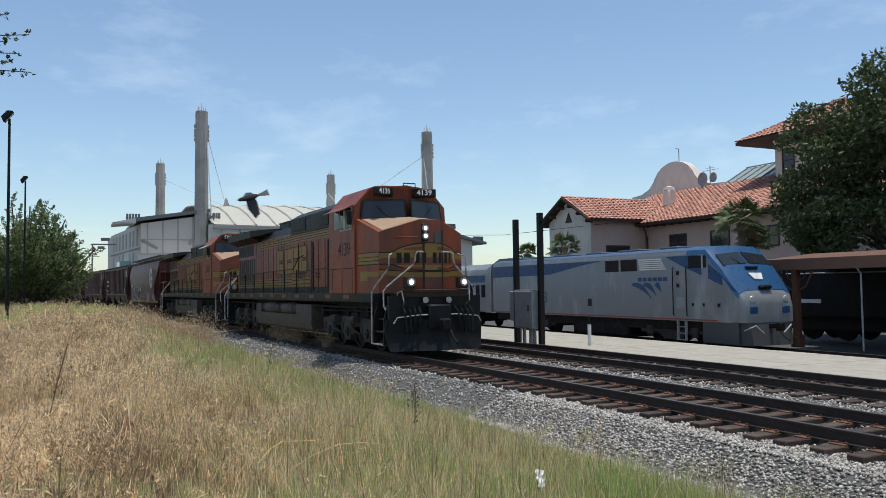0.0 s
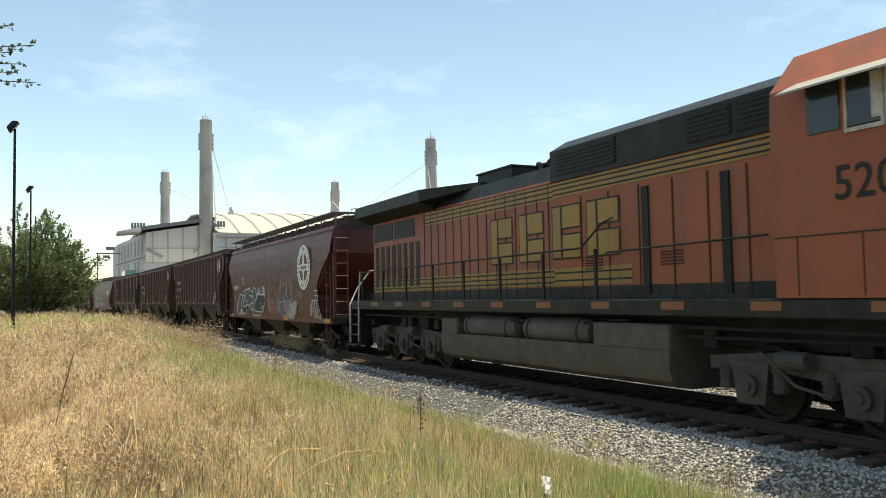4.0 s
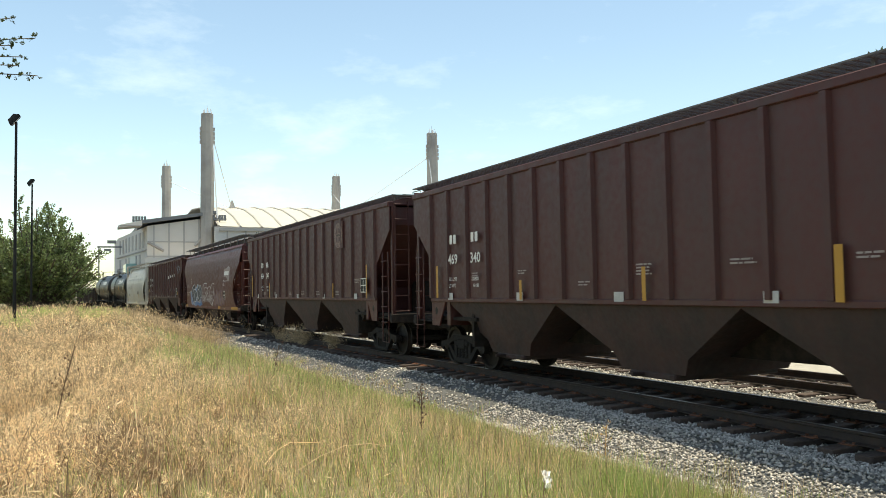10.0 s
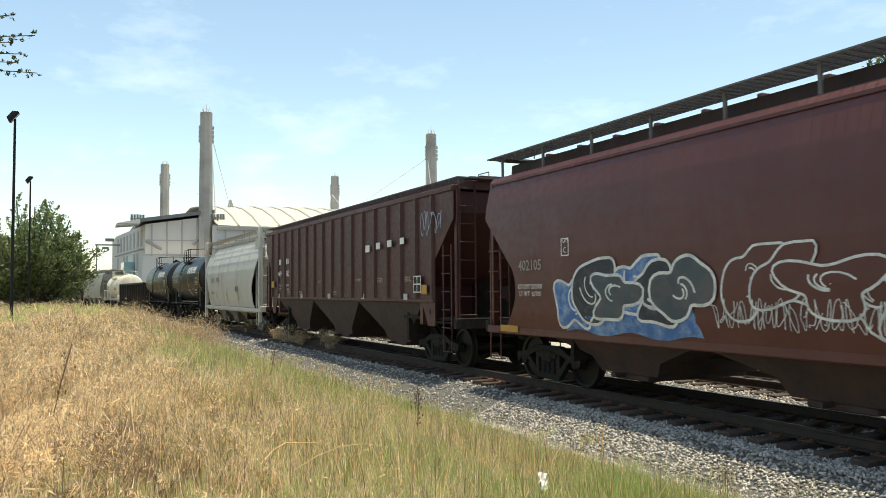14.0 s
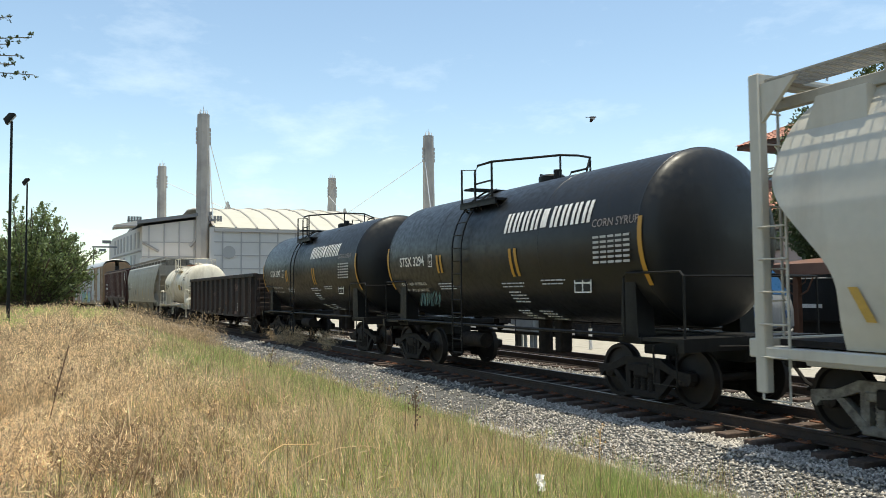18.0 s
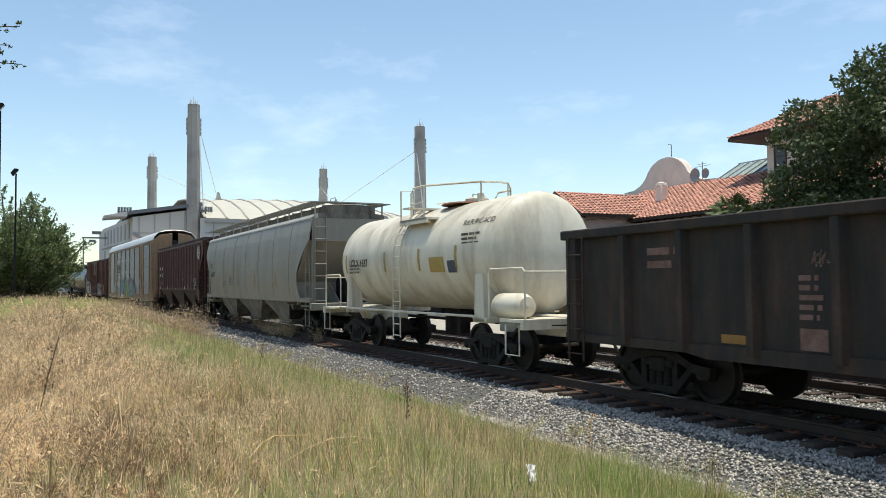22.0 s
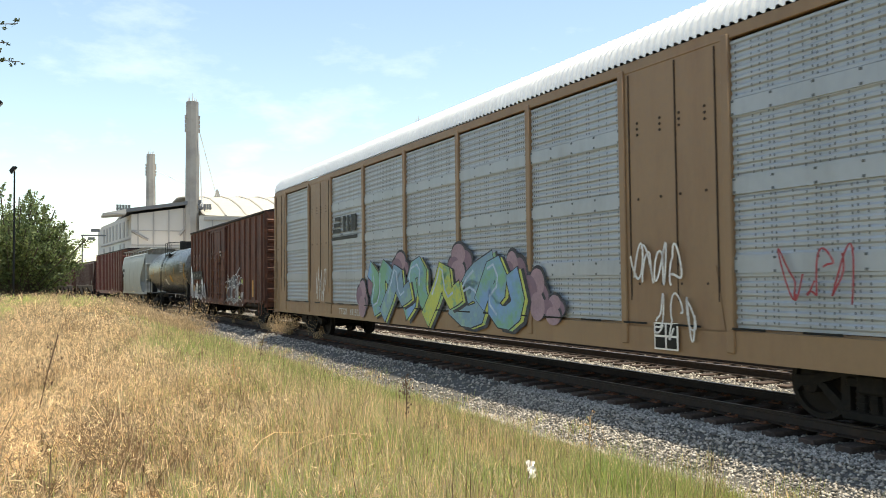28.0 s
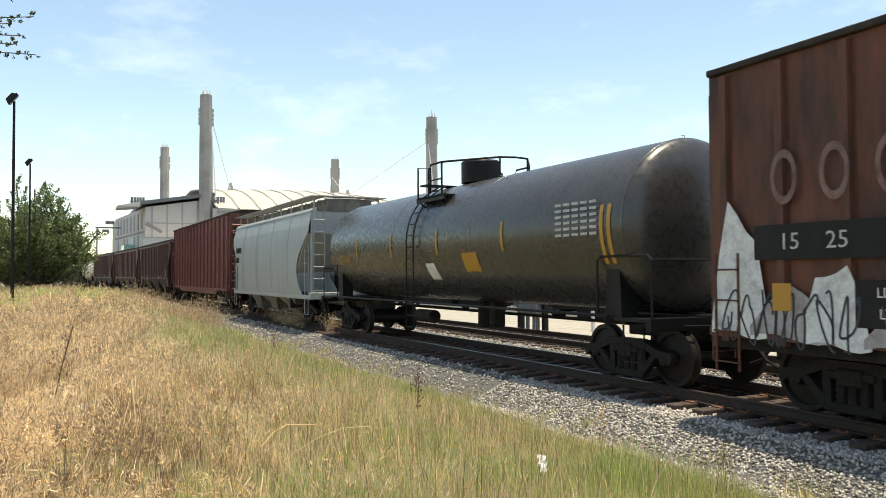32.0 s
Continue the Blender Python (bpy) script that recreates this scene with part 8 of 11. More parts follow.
part("small_lettering", bars(bars(Geo(), 0.3, 3.35, 0.4, 0.16, 2, -1.61, 9), -1.3, 2.9, 0.6, 0.1, 2, -1.53, 10), M_fadedmark, c17, smooth=0)["kind"] = "stuff"

t18 = tank_car("long black tank car with yellow decals and dusty flanks", -7.75, 8.0, 8.95, 1.5, 2.65, M_tankdust, trim=M_black)
tank_dome(t18, 0.2, 1.5, 2.65, M_black, "hatchbox", -0.9)
letters("number", "732700", 0.3, M_yellowmark, t18, on_tank(-5.9, 2.3, 1.5, 2.65))
for _x in (-4.8, -2.16, 0.66, 3.74):
    tank_patch(t18, "yellow_bar", _x, 2.6, 0.1, 0.6, 1.5, 2.65, M_yellowmark, "dull yellow upright bar")
tank_patch(t18, "yellow_decal", 2.24, 2.1, 0.7, 0.42, 1.5, 2.65, M_yellowmark, "yellow square decal")
tank_patch(t18, "pale_decal", 0.1, 1.9, 0.5, 0.4, 1.5, 2.65, M_white, "torn pale decal")
for _x in (7.25, 7.05):
    tank_patch(t18, "yellow_edge", _x, 2.5, 0.1, 1.0, 1.5, 2.65, M_yellowmark)
_gg = Geo()
for _k in range(6):
    for _j in range(5):
        _gg.flat(5.7 + _j * 0.26, 5.9 + _j * 0.26, 2.5 + _k * 0.11, 2.55 + _k * 0.11, -1.52)
part("test_data_grid", _gg, M_lightmark, t18, "white data grid", smooth=0)["kind"] = "stuff"
couple(t18, -329.85, -347.8)

c19 = couple(smooth_hopper("pale blue-grey two-bay covered hopper", 6.2, 6.85, M_bluegrey, "bulge", roof_mat=M_bluegrey, seams=5), -347.8, -361.5)
part("name_stencil", bars(Geo(), -5.2, 3.1, 1.0, 0.45, 2, -1.62, 2), M_underbody, c19, smooth=0)
c20 = couple(boxcar("tall bright red high-cube boxcar with ribbed sides", 9.2, 10.0, M_boxcar2, 5.0, 0.75, False), -361.5, -381.5)
couple(ribbed_hopper("brown ribbed covered hopper", 8.4, 9.1, M_maroon, None, None, 12), -381.5, -399.7)
couple(ribbed_hopper("dark brown ribbed covered hopper", 8.4, 9.1, M_maroon2, None, None, 13), -399.7, -417.9)
couple(ribbed_hopper("grimy brown ribbed covered hopper", 8.4, 9.1, M_maroon, None, None, 14), -417.9, -436.1)
t24 = tank_car("white tank car among brown hoppers", -5.2, 5.2, 6.6, 1.4, 2.55, M_offwhite, trim=M_black)
tank_dome(t24, 0, 1.4, 2.55, M_black)
couple(t24, -436.1, -449.3)
couple(ribbed_hopper("brown covered hopper at the end of the train", 8.4, 9.1, M_maroon, None, None, 15), -449.3, -467.5)

# ---- station, platform things, passenger train ----
M_stucco = mat("pink_stucco", (0.55, 0.4, 0.335), 0.9, var=0.06, scale=0.8, tint=(0.5, 0.34, 0.28), tint_at=0.62, bump=0.15, streak=0.6)
M_stuccopale = mat("cream_stucco", (0.7, 0.62, 0.54), 0.9, var=0.06, scale=0.8, tint=(0.55, 0.47, 0.4), tint_at=0.64, bump=0.15, streak=0.6)
M_rooftile = mat("terracotta_roof_tile", (0.44, 0.17, 0.115), 0.8, var=0.1, scale=4, island=0.28, tint=(0.55, 0.3, 0.22), tint_at=0.52, tint_scale=7)
M_darkwood = mat("dark_brown_timber", (0.06, 0.035, 0.025), 0.8, var=0.2, scale=4)
M_window = mat("dim_window_glass", (0.035, 0.03, 0.03), 0.12, var=0.1)
M_glassroof = mat("grey_green_skylight", (0.3, 0.36, 0.33), 0.25, var=0.1, scale=1.0)
M_canopy = mat("brown_canopy_steel", (0.16, 0.075, 0.045), 0.6, var=0.15, scale=2)
M_silver = mat("silver_train_paint", (0.21, 0.215, 0.215), 0.42, metal=0.1, var=0.05, scale=0.8, tint=(0.38, 0.38, 0.37), tint_at=0.66, streak=0.8)
M_navy = mat("navy_blue_paint", (0.025, 0.07, 0.16), 0.35, var=0.08, scale=1)
M_blue = mat("bright_blue_paint", (0.018, 0.075, 0.175), 0.35, var=0.08, scale=1)
M_redline = mat("red_pinstripe", (0.3, 0.05, 0.04), 0.5, var=0.1)
M_greybox = mat("grey_cabinet_paint", (0.27, 0.29, 0.29), 0.6, var=0.1, scale=2, tint=(0.2, 0.2, 0.19), tint_at=0.62)
M_palmtrunk = mat("palm_trunk", (0.16, 0.12, 0.085), 0.95, var=0.3, scale=6, bump=0.6)
M_palm = mat("palm_frond", (0.085, 0.12, 0.035), 0.6, var=0.2, scale=2, island=0.35, tint=(0.2, 0.17, 0.07), tint_at=0.66)


def tiled_slope(parent, a, b, c, d, nu, nv, label="rows of terracotta barrel tiles"):
    """Barrel tiles over a sloping quad: eave a-b, ridge d-c. Each tile is an arched strip of its own."""
    a, b, c, d = (Vector(p) for p in (a, b, c, d))
    n = (b - a).cross(d - a).normalized()
    if n.z < 0:
        n = -n
    def at(u, v):
        return (a + (b - a) * u) * (1 - v) + (d + (c - d) * u) * v
    g = Geo()
    for i in range(nu):
        for j in range(nv):
            u0, u1, v0, v1 = i / nu, (i + 0.94) / nu, j / nv, (j + 1.12) / nv
            um = (u0 + u1) / 2
            up0, up1 = n * 0.075, n * 0.03
            v1 = min(v1, 1.0)
            g.add([at(u0, v0) + n * 0.02, at(um, v0) + up0 + n * 0.03, at(u1, v0) + n * 0.02, at(u0, v1), at(um, v1) + up1, at(u1, v1)], [(0, 1, 4, 3), (1, 2, 5, 4)])
    me = g.mesh("roof_tiles", M_rooftile, smooth=0, fix=False)
    ob = part("roof_tiles", me, M_rooftile, parent, label)
    ob["kind"] = "stuff"
    return ob


def opening(parent, x0, x1, z0, z1, y, axis="y", panes=2):
    """A deep-set window with a timber frame, in a wall that faces -y or +x."""
    if axis == "y":
        w = part("window", Geo().box(x0, x1, y - 0.02, y + 0.03, z0, z1), M_window, parent, "dark window set in the wall")
        g = Geo().box(x0 - 0.1, x1 + 0.1, y - 0.1, y + 0.02, z0 - 0.12, z0).box(x0 - 0.1, x1 + 0.1, y - 0.06, y + 0.02, z1, z1 + 0.1)
        g.box(x0 - 0.1, x0, y - 0.06, y + 0.02, z0, z1).box(x1, x1 + 0.1, y - 0.06, y + 0.02, z0, z1)
        for k in range(1, panes):
            x = x0 + (x1 - x0) * k / panes
            g.box(x - 0.03, x + 0.03, y - 0.04, y, z0, z1)
        g.box(x0, x1, y - 0.04, y, (z0 + z1) / 2 - 0.025, (z0 + z1) / 2 + 0.025)
    else:
        w = part("window", Geo().box(y - 0.03, y + 0.02, x0, x1, z0, z1), M_window, parent, "dark window set in the wall")
        g = Geo().box(y - 0.02, y + 0.1, x0 - 0.1, x1 + 0.1, z0 - 0.12, z0).box(y - 0.02, y + 0.06, x0 - 0.1, x1 + 0.1, z1, z1 + 0.1)
        g.box(y - 0.02, y + 0.06, x0 - 0.1, x0, z0, z1).box(y - 0.02, y + 0.06, x1, x1 + 0.1, z0, z1)
    part("window_frame", g, M_darkwood, w)
    return w


def station():
    st = thing("station_building", "pink stucco mission-style station with terracotta tile roofs", "building")
    gz = -0.7
    wy = 44.2
    part("wall", Geo().box(-62, -26, wy, wy + 14, gz, 7.05), M_stucco, st, "pink stucco main wall")
    part("string_course", Geo().box(-62, -26, wy - 0.06, wy, 3.6, 3.8), M_stucco, st)
    for x0, x1 in ((-56.2, -54.5), (-51.6, -49.8), (-47.0, -45.2), (-42.2, -40.6), (-37.6, -36.0), (-33, -31.4)):
        opening(st, x0, x1, 4.6, 5.85, wy)
        opening(st, x0, x1, 0.4, 2.9, wy)
    # main roof
    rf = part("roof", Geo().prism([(43.0, 6.95), (51.2, 10.55), (59.2, 6.95), (59.2, 6.8), (43.0, 6.8)], -60.5, -26, "x"), M_darkwood, st, "main tiled roof")
    tiled_slope(rf, (-60.6, 42.9, 7.0), (-26, 42.9, 7.0), (-26, 51.2, 10.62), (-62.3, 51.2, 10.62), 78, 22)
    g = Geo()
    for k in range(34):
        x = -60.2 + k
        g.box(x - 0.06, x + 0.06, 43.0, 44.2, 6.72, 6.88)
    part("rafter", g, M_darkwood, rf, "row of rafter ends under the eaves")["kind"] = "stuff"
    # left wing with gable
    part("wing_wall", Geo().prism([(-61.0, gz), (-54.7, gz), (-54.7, 7.45), (-57.85, 9.2), (-61.0, 7.45)], 38.6, 46, "y"), M_stuccopale, st, "pale stucco gable wall")
    part("wing_side_wall", Geo().box(-54.72, -54.62, 38.6, 44.2, gz, 7.45), M_stucco, st)
    wr = part("wing_roof", Geo().prism([(-61.8, 7.3), (-57.85, 9.45), (-53.9, 7.3), (-53.9, 7.12), (-57.85, 9.25), (-61.8, 7.12)], 37.8, 47.5, "y"), M_darkwood, st, "gabled wing roof with brown bargeboards")
    tiled_slope(wr, (-53.85, 37.9, 7.34), (-53.85, 47.6, 7.34), (-57.85, 47.6, 9.55), (-57.85, 37.9, 9.55), 22, 12)
    tiled_slope(wr, (-61.85, 37.9, 7.34), (-61.85, 47.6, 7.34), (-57.85, 47.6, 9.55), (-57.85, 37.9, 9.55), 22, 12)
    for e in (-1, 1):
        for k in range(3):
            x = -57.85 + e * (0.8 + 1.3 * k)
            part("bracket", Geo().box(x - 0.08, x + 0.08, 37.9, 38.6, 9.0 - 0.545 * (abs(x + 57.85)) - 0.1, 9.15 - 0.545 * (abs(x + 57.85))), M_darkwood, wr)
    part("vent", Geo().prism([(-58.3, 7.3), (-57.4, 7.3), (-57.85, 8.1)], 38.5, 38.6), M_darkwood, st, "small triangular attic vent")
    opening(st, 40.1, 42.3, 3.3, 5.1, -54.62, "x")
    part("downpipe", Geo().tube([(-54.3, 43.6, 6.9), (-54.3, 43.9, 6.2), (-54.3, 44.0, 0)], 0.07), M_canopy, st)
    part("chimney", Geo().box(-55.6, -54.7, 46.8, 47.6, 8.5, 10.1, 0.08).turned([(0.5, 0), (0.45, 0.25), (0.0, 0.38)], 14, "z", (-55.15, 47.2, 10.1)), M_stuccopale, st, "small capped chimney")
    # curved parapet
    pts = [(-65.5, 8.4), (-65.5, 10.7), (-64.0, 10.8), (-62.9, 11.2), (-62.3, 11.7)]
    pts += [(-59.3 + 3.1 * math.cos(math.pi * (1 - k / 16)), 10.85 + 2.6 * math.sin(math.pi * (1 - k / 16))) for k in range(2, 15)]
    pts += [(-56.3, 11.7), (-55.6, 11.2), (-54.5, 10.8), (-52.5, 10.7), (-52.5, 8.4)]
    part("curved_parapet", Geo().prism(pts, 51.3, 52.1), M_stuccopale, st, "curved mission parapet")
    g = Geo()
    g.tube([(-58.8, 51.6, 13.4), (-58.8, 51.6, 14.6), (-59.2, 51.6, 14.7)], 0.04)
    g.tube([(-54.6, 51.4, 10.6), (-54.6, 51.4, 12.4)], 0.04).tube([(-55.5, 51.4, 12.0), (-53.6, 51.4, 12.0)], 0.02).tube([(-55.2, 51.4, 12.2), (-54.0, 51.4, 12.2)], 0.02)
    part("antenna", g, M_greybox, st, "thin roof antennas")
    for x, r in ((-54.9, 0.62), (-53.6, 0.45)):
        part("satellite_dish", Geo().turned([(0.0, 0.0), (r * 0.6, -0.06), (r, -0.22), (r * 0.98, -0.2), (0, 0.04)], 20, "y", (x, 51.0, 11.2)), M_greybox, st, "grey satellite dish")
    # skylight
    part("skylight", Geo().prism([(50.5, 10.3), (53.4, 11.9), (56, 10.3)], -52.3, -41, "x"), M_glassroof, st, "grey-green glazed skylight roof")
    g = Geo()
    for k in range(12):
        x = -52.2 + k
        g.tube([(x, 50.5, 10.36), (x, 53.4, 11.96)], 0.05)
    g.tube([(-52.3, 53.4, 12.0), (-41, 53.4, 12.0)], 0.06)
    part("glazing_bar", g, M_greybox, st)["kind"] = "stuff"
    # corner tower
    part("tower_wall", Geo().box(-46.2, -38.7, 50.2, 57, gz, 12.6), M_stuccopale, st, "square stucco tower")
    tr = part("tower_roof", Geo().loft([[(-48.3, 48.2, 12.9), (-36.6, 48.2, 12.9), (-36.6, 59, 12.9), (-48.3, 59, 12.9)], [(-48.3, 48.2, 13.15), (-36.6, 48.2, 13.15), (-36.6, 59, 13.15), (-48.3, 59, 13.15)], [(-42.7, 53.3, 15.9), (-42.2, 53.3, 15.9), (-42.2, 53.9, 15.9), (-42.7, 53.9, 15.9)]]), M_darkwood, st, "hipped tower roof")
    tiled_slope(tr, (-48.4, 48.1, 13.2), (-36.5, 48.1, 13.2), (-42.2, 53.3, 15.95), (-42.7, 53.3, 15.95), 26, 14)
    tiled_slope(tr, (-48.4, 59.1, 13.2), (-48.4, 48.1, 13.2), (-42.7, 53.3, 15.95), (-42.7, 53.9, 15.95), 26, 14)
    for x in (-44.9, -42.5, -40.1):
        opening(st, x - 0.5, x + 0.5, 10.6, 12.2, 50.2, panes=1)
    return st


station()


def passenger_locomotive():
    """A boxy silver and blue passenger locomotive with a raked blue face; x runs from its tail to its nose."""
    car = thing("passenger_locomotive", "silver passenger locomotive with a bright blue nose at the platform", "locomotive", pose(-42.0, AM_Y, AM_Z))
    sec = lambda x, w=1.5, top=4.0, low=1.0, d=0.36: [(x, -w, low), (x, -w, top - d), (x, -w * 0.95, top - d * 0.5), (x, -w * 0.72, top - d * 0.1), (x, 0, top), (x, w * 0.72, top - d * 0.1), (x, w * 0.95, top - d * 0.5), (x, w, top - d), (x, w, low)]
    part("body", Geo().loft([sec(0.2), sec(17.3)]), M_silver, car, "silver body side", smooth=0.4)
    shape = ((17.3, 1.5, 4.0), (17.62, 1.5, 3.98), (17.95, 1.48, 3.66), (18.4, 1.46, 3.22), (18.85, 1.43, 2.66), (19.2, 1.36, 2.24), (19.38, 1.24, 2.0), (19.44, 1.16, 1.7))
    part("nose", Geo().loft([sec(*q) for q in shape]), M_silver, car, "blunt silver nose below the blue face", smooth=0.5)
    part("blue_face", Geo().sheet([[(x + 0.012, y * 1.004, z + 0.014) for x, y, z in sec(*q)[1:8]] for q in ((16.6, 1.5, 4.0),) + shape[:6]]), M_blue, car, "bright blue cab roof and raked face")
    part("blue_roof", Geo().sheet([[(x, y * 1.004, z + 0.008) for x, y, z in sec(q)[2:7]] for q in (0.2, 16.6)]), M_blueroof, car, "dull blue roof")
    for x, w in ((1.0, 1.5), (3.4, 1.2), (5.6, 1.8), (8.6, 1.3), (11.2, 1.7), (14.2, 1.1)):
        part("roof_hatch", Geo().box(x, x + w, -0.8, 0.8, 3.96, 4.09, 0.04), M_blueroof, car)
    for s in (-1, 1):
        y = s * 1.506
        flush = lambda pts: Geo().prism(pts, min(y, y - s * 0.004), max(y, y - s * 0.004))
        part("blue_band", flush([(0.2, 3.0), (6.4, 3.06), (9.0, 3.42), (11.0, 3.62), (0.2, 3.62)]), M_navy, car, "navy band thinning towards the middle")
        lower = ((15.4, 3.62), (16.6, 3.12), (17.3, 2.88), (18.4, 2.46), (19.16, 2.16))
        upper = (3.63, 3.63, 3.63, 2.88, 2.2)
        half = (1.506, 1.506, 1.506, 1.468, 1.372)
        part("blue_swoosh", Geo().sheet([[(x, s * h, z) for (x, z), h in zip(lower, half)], [(x, s * h, z) for (x, _), h, z in zip(lower, half, upper)]]), M_navy, car, "navy wedge sweeping down to the nose", smooth=0)
        part("red_line", Geo().box(0.2, 18.3, min(y, y + s * 0.002), max(y, y + s * 0.002), 1.04, 1.09), M_redline, car, "thin red line along the sill")
        part("cab_window", Geo().box(16.75, 17.75, min(y, y + s * 0.014), max(y, y + s * 0.014), 3.12, 3.6, 0.01), M_glass, car, "dark cab window")
        part("window_post", Geo().box(17.5, 17.58, min(y, y + s * 0.03), max(y, y + s * 0.03), 3.1, 3.62), M_rail_white, car)
        for x, w in ((11.2, 1.0), (12.35, 1.15)):
            part("side_window", Geo().box(x, x + w, min(y, y + s * 0.008), max(y, y + s * 0.008), 3.08, 3.6, 0.01), M_glass, car, "dark engine room window")
        part("lower_skirt", Geo().box(17.35, 19.2, min(s * 1.3, s * 1.42), max(s * 1.3, s * 1.42), 0.16, 1.02, 0.03), M_greyskirt, car, "grey skirt beside the pilot")
    for k in range(6):
        part("louver", Geo().box(13.7 - 0.02 * k, 15.4 - 0.06 * k, -1.53, -1.5, 3.1 + k * 0.085, 3.15 + k * 0.085), M_white, car, "white louver blade")
    for s in (-1, 1):
        pts = [(17.93, s * 0.07, 3.72), (17.95, s * 1.22, 3.6), (18.38, s * 1.24, 3.17), (18.38, s * 0.07, 3.27)]
        part("windscreen", Geo().loft([pts, [(x + 0.025, y, z + 0.025) for x, y, z in pts]]), M_glass, car, "dark windscreen")
        part("windscreen_wiper", Geo().tube([(18.42, s * 0.4, 3.26), (18.2, s * 0.62, 3.5)], 0.012), M_black, car)
    door = part("cab_door", Geo().box(15.95, 16.55, -1.52, -1.49, 1.1, 3.05, 0.02), M_silver, car, "silver cab door")
    for x in (15.86, 16.66):
        part("handrail", Geo().tube([(x, -1.51, 1.2), (x, -1.57, 1.25), (x, -1.57, 3.15), (x, -1.51, 3.2)], 0.022), M_underbody, door)
    part("kick_plate", Geo().box(16.0, 16.5, -1.535, -1.515, 1.5, 1.95), M_greybox, door)
    for z in (2.35, 2.85):
        part("door_latch", Geo().box(16.05, 16.2, -1.54, -1.515, z, z + 0.16), M_black, door)
    steps = part("side_step", Geo().box(16.0, 16.04, -1.52, -1.4, 0.2, 1.0), M_rail_white, car, "pale step ladder under the door")
    part("step_rail", Geo().box(16.46, 16.5, -1.52, -1.4, 0.2, 1.0), M_rail_white, steps)
    for z in (0.22, 0.48, 0.74):
        part("step_tread", Geo().box(16.02, 16.48, -1.52, -1.38, z, z + 0.03), M_rail_white, steps)
    for k in range(3):
        x0, x1 = 13.15 + 0.78 * k, 14.15 + 0.32 * k
        up, down = [], []
        for q in range(9):
            u = q / 8
            cx, cz = x0 + (x1 + 0.28 - x0) * u ** 0.85, 2.5 - (0.62 - 0.14 * k) * u ** 1.9
            w = 0.05 + 0.13 * math.sin(math.pi * min(1.0, u + 0.15))
            up.append((cx + w * 0.4, -1.513, cz + w * 0.55))
            down.append((cx - w * 0.4, -1.513, cz - w * 0.55))
        part("company_arrow", Geo().sheet([up, down]), M_navy, car, "blue curved bar", smooth=0)
    for k in range(6):
        part("company_name", Geo().flat(13.56 + 0.33 * k, 13.82 + 0.33 * k, 2.62, 2.78, -1.513), M_navy, car, "dark block in place of a name", smooth=0)
    letters("number", "43", 0.85, M_navy, car, on_side(5.75, 1.85, -1.514))
    part("small_vent", Geo().box(9.75, 10.05, -1.515, -1.5, 1.5, 1.85), M_black, car)
    for x in (16.9, 17.5, 18.3):
        part("access_plate", Geo().box(x, x + 0.1, -1.512, -1.47, 1.6, 1.72), M_black, car)
    for s in (-1, 1):
        part("headlight", Geo().turned([(0, 0.04), (0.12, 0.03), (0.14, 0), (0, 0)], 14, "x", (19.4, s * 0.85, 1.88)), M_lens, car, "round unlit headlight")
        part("number_box", Geo().box(19.3, 19.47, s * 0.82 - 0.2, s * 0.82 + 0.2, 1.34, 1.62, 0.03), M_navy, car)
        part("hose", Geo().tube([(19.3, s * 1.2, 0.7), (19.6, s * 0.9, 0.9), (19.6, s * 0.5, 0.6)], 0.03), M_rail_white, car)
    part("nose_lamp", Geo().box(19.12, 19.34, -0.3, 0.3, 2.24, 2.42, 0.06), M_black, car, "dark centre lamp housing")
    part("nose_mark", Geo().loft([[(18.72, -0.34, 2.86), (18.72, 0.34, 2.86), (18.92, 0.2, 2.62), (18.92, -0.2, 2.62)], [(18.74, -0.34, 2.89), (18.74, 0.34, 2.89), (18.94, 0.2, 2.65), (18.94, -0.2, 2.65)]]), M_white, car, "white mark on the blue face")
    part("nose_number", Geo().box(18.5, 18.62, -0.28, 0.28, 3.03, 3.14), M_black, car)
    part("pilot", Geo().loft([[(18.9, -1.3, 1.05), (18.9, 1.3, 1.05), (18.9, 1.3, 0.14), (18.9, -1.3, 0.14)], [(19.42, -1.1, 1.05), (19.42, 1.1, 1.05), (19.55, 1.0, 0.14), (19.55, -1.0, 0.14)]]), M_greyskirt, car, "dark grey pilot")
    coupler(car, 19.9, 1)
    part("horn", Geo().tube([(16.9, -0.7, 3.95), (16.9, -0.7, 4.15)], 0.04), M_greybox, car)
    part("fuel_tank", Geo().box(8.2, 12.6, -1.35, 1.35, 0.15, 0.84, 0.08), M_underbody, car)
    part("underframe", Geo().box(0.4, 18.6, -1.3, 1.3, 0.6, 0.98), M_underbody, car)
    for xc in (4.4, 15.4):
        t = part("truck", Geo().box(xc - 2.1, xc + 2.1, -1.25, 1.25, 0.42, 0.85, 0.06).prism([(xc - 0.9, 0.5), (xc + 0.9, 0.5), (xc + 0.5, 0.2), (xc - 0.5, 0.2)], -1.25, -1.05), M_truckgrey, car)
        for e in (-1.37, 1.37):
            part("wheelset", shared("wheelset0.51", lambda: wheelset_geo(0.51), M_wheel), M_wheel, t, m=pose(xc + e, 0, 0.51))
            part("axle_box", Geo().box(xc + e - 0.2, xc + e + 0.2, -1.36, -1.2, 0.32, 0.72, 0.05), M_truckgrey, t)
    return car


M_blueroof = mat("dull_blue_roof_paint", (0.05, 0.085, 0.14), 0.5, var=0.12, scale=1.5)
M_greyskirt = mat("dirty_grey_skirt", (0.075, 0.075, 0.075), 0.6, var=0.15, scale=1.5)


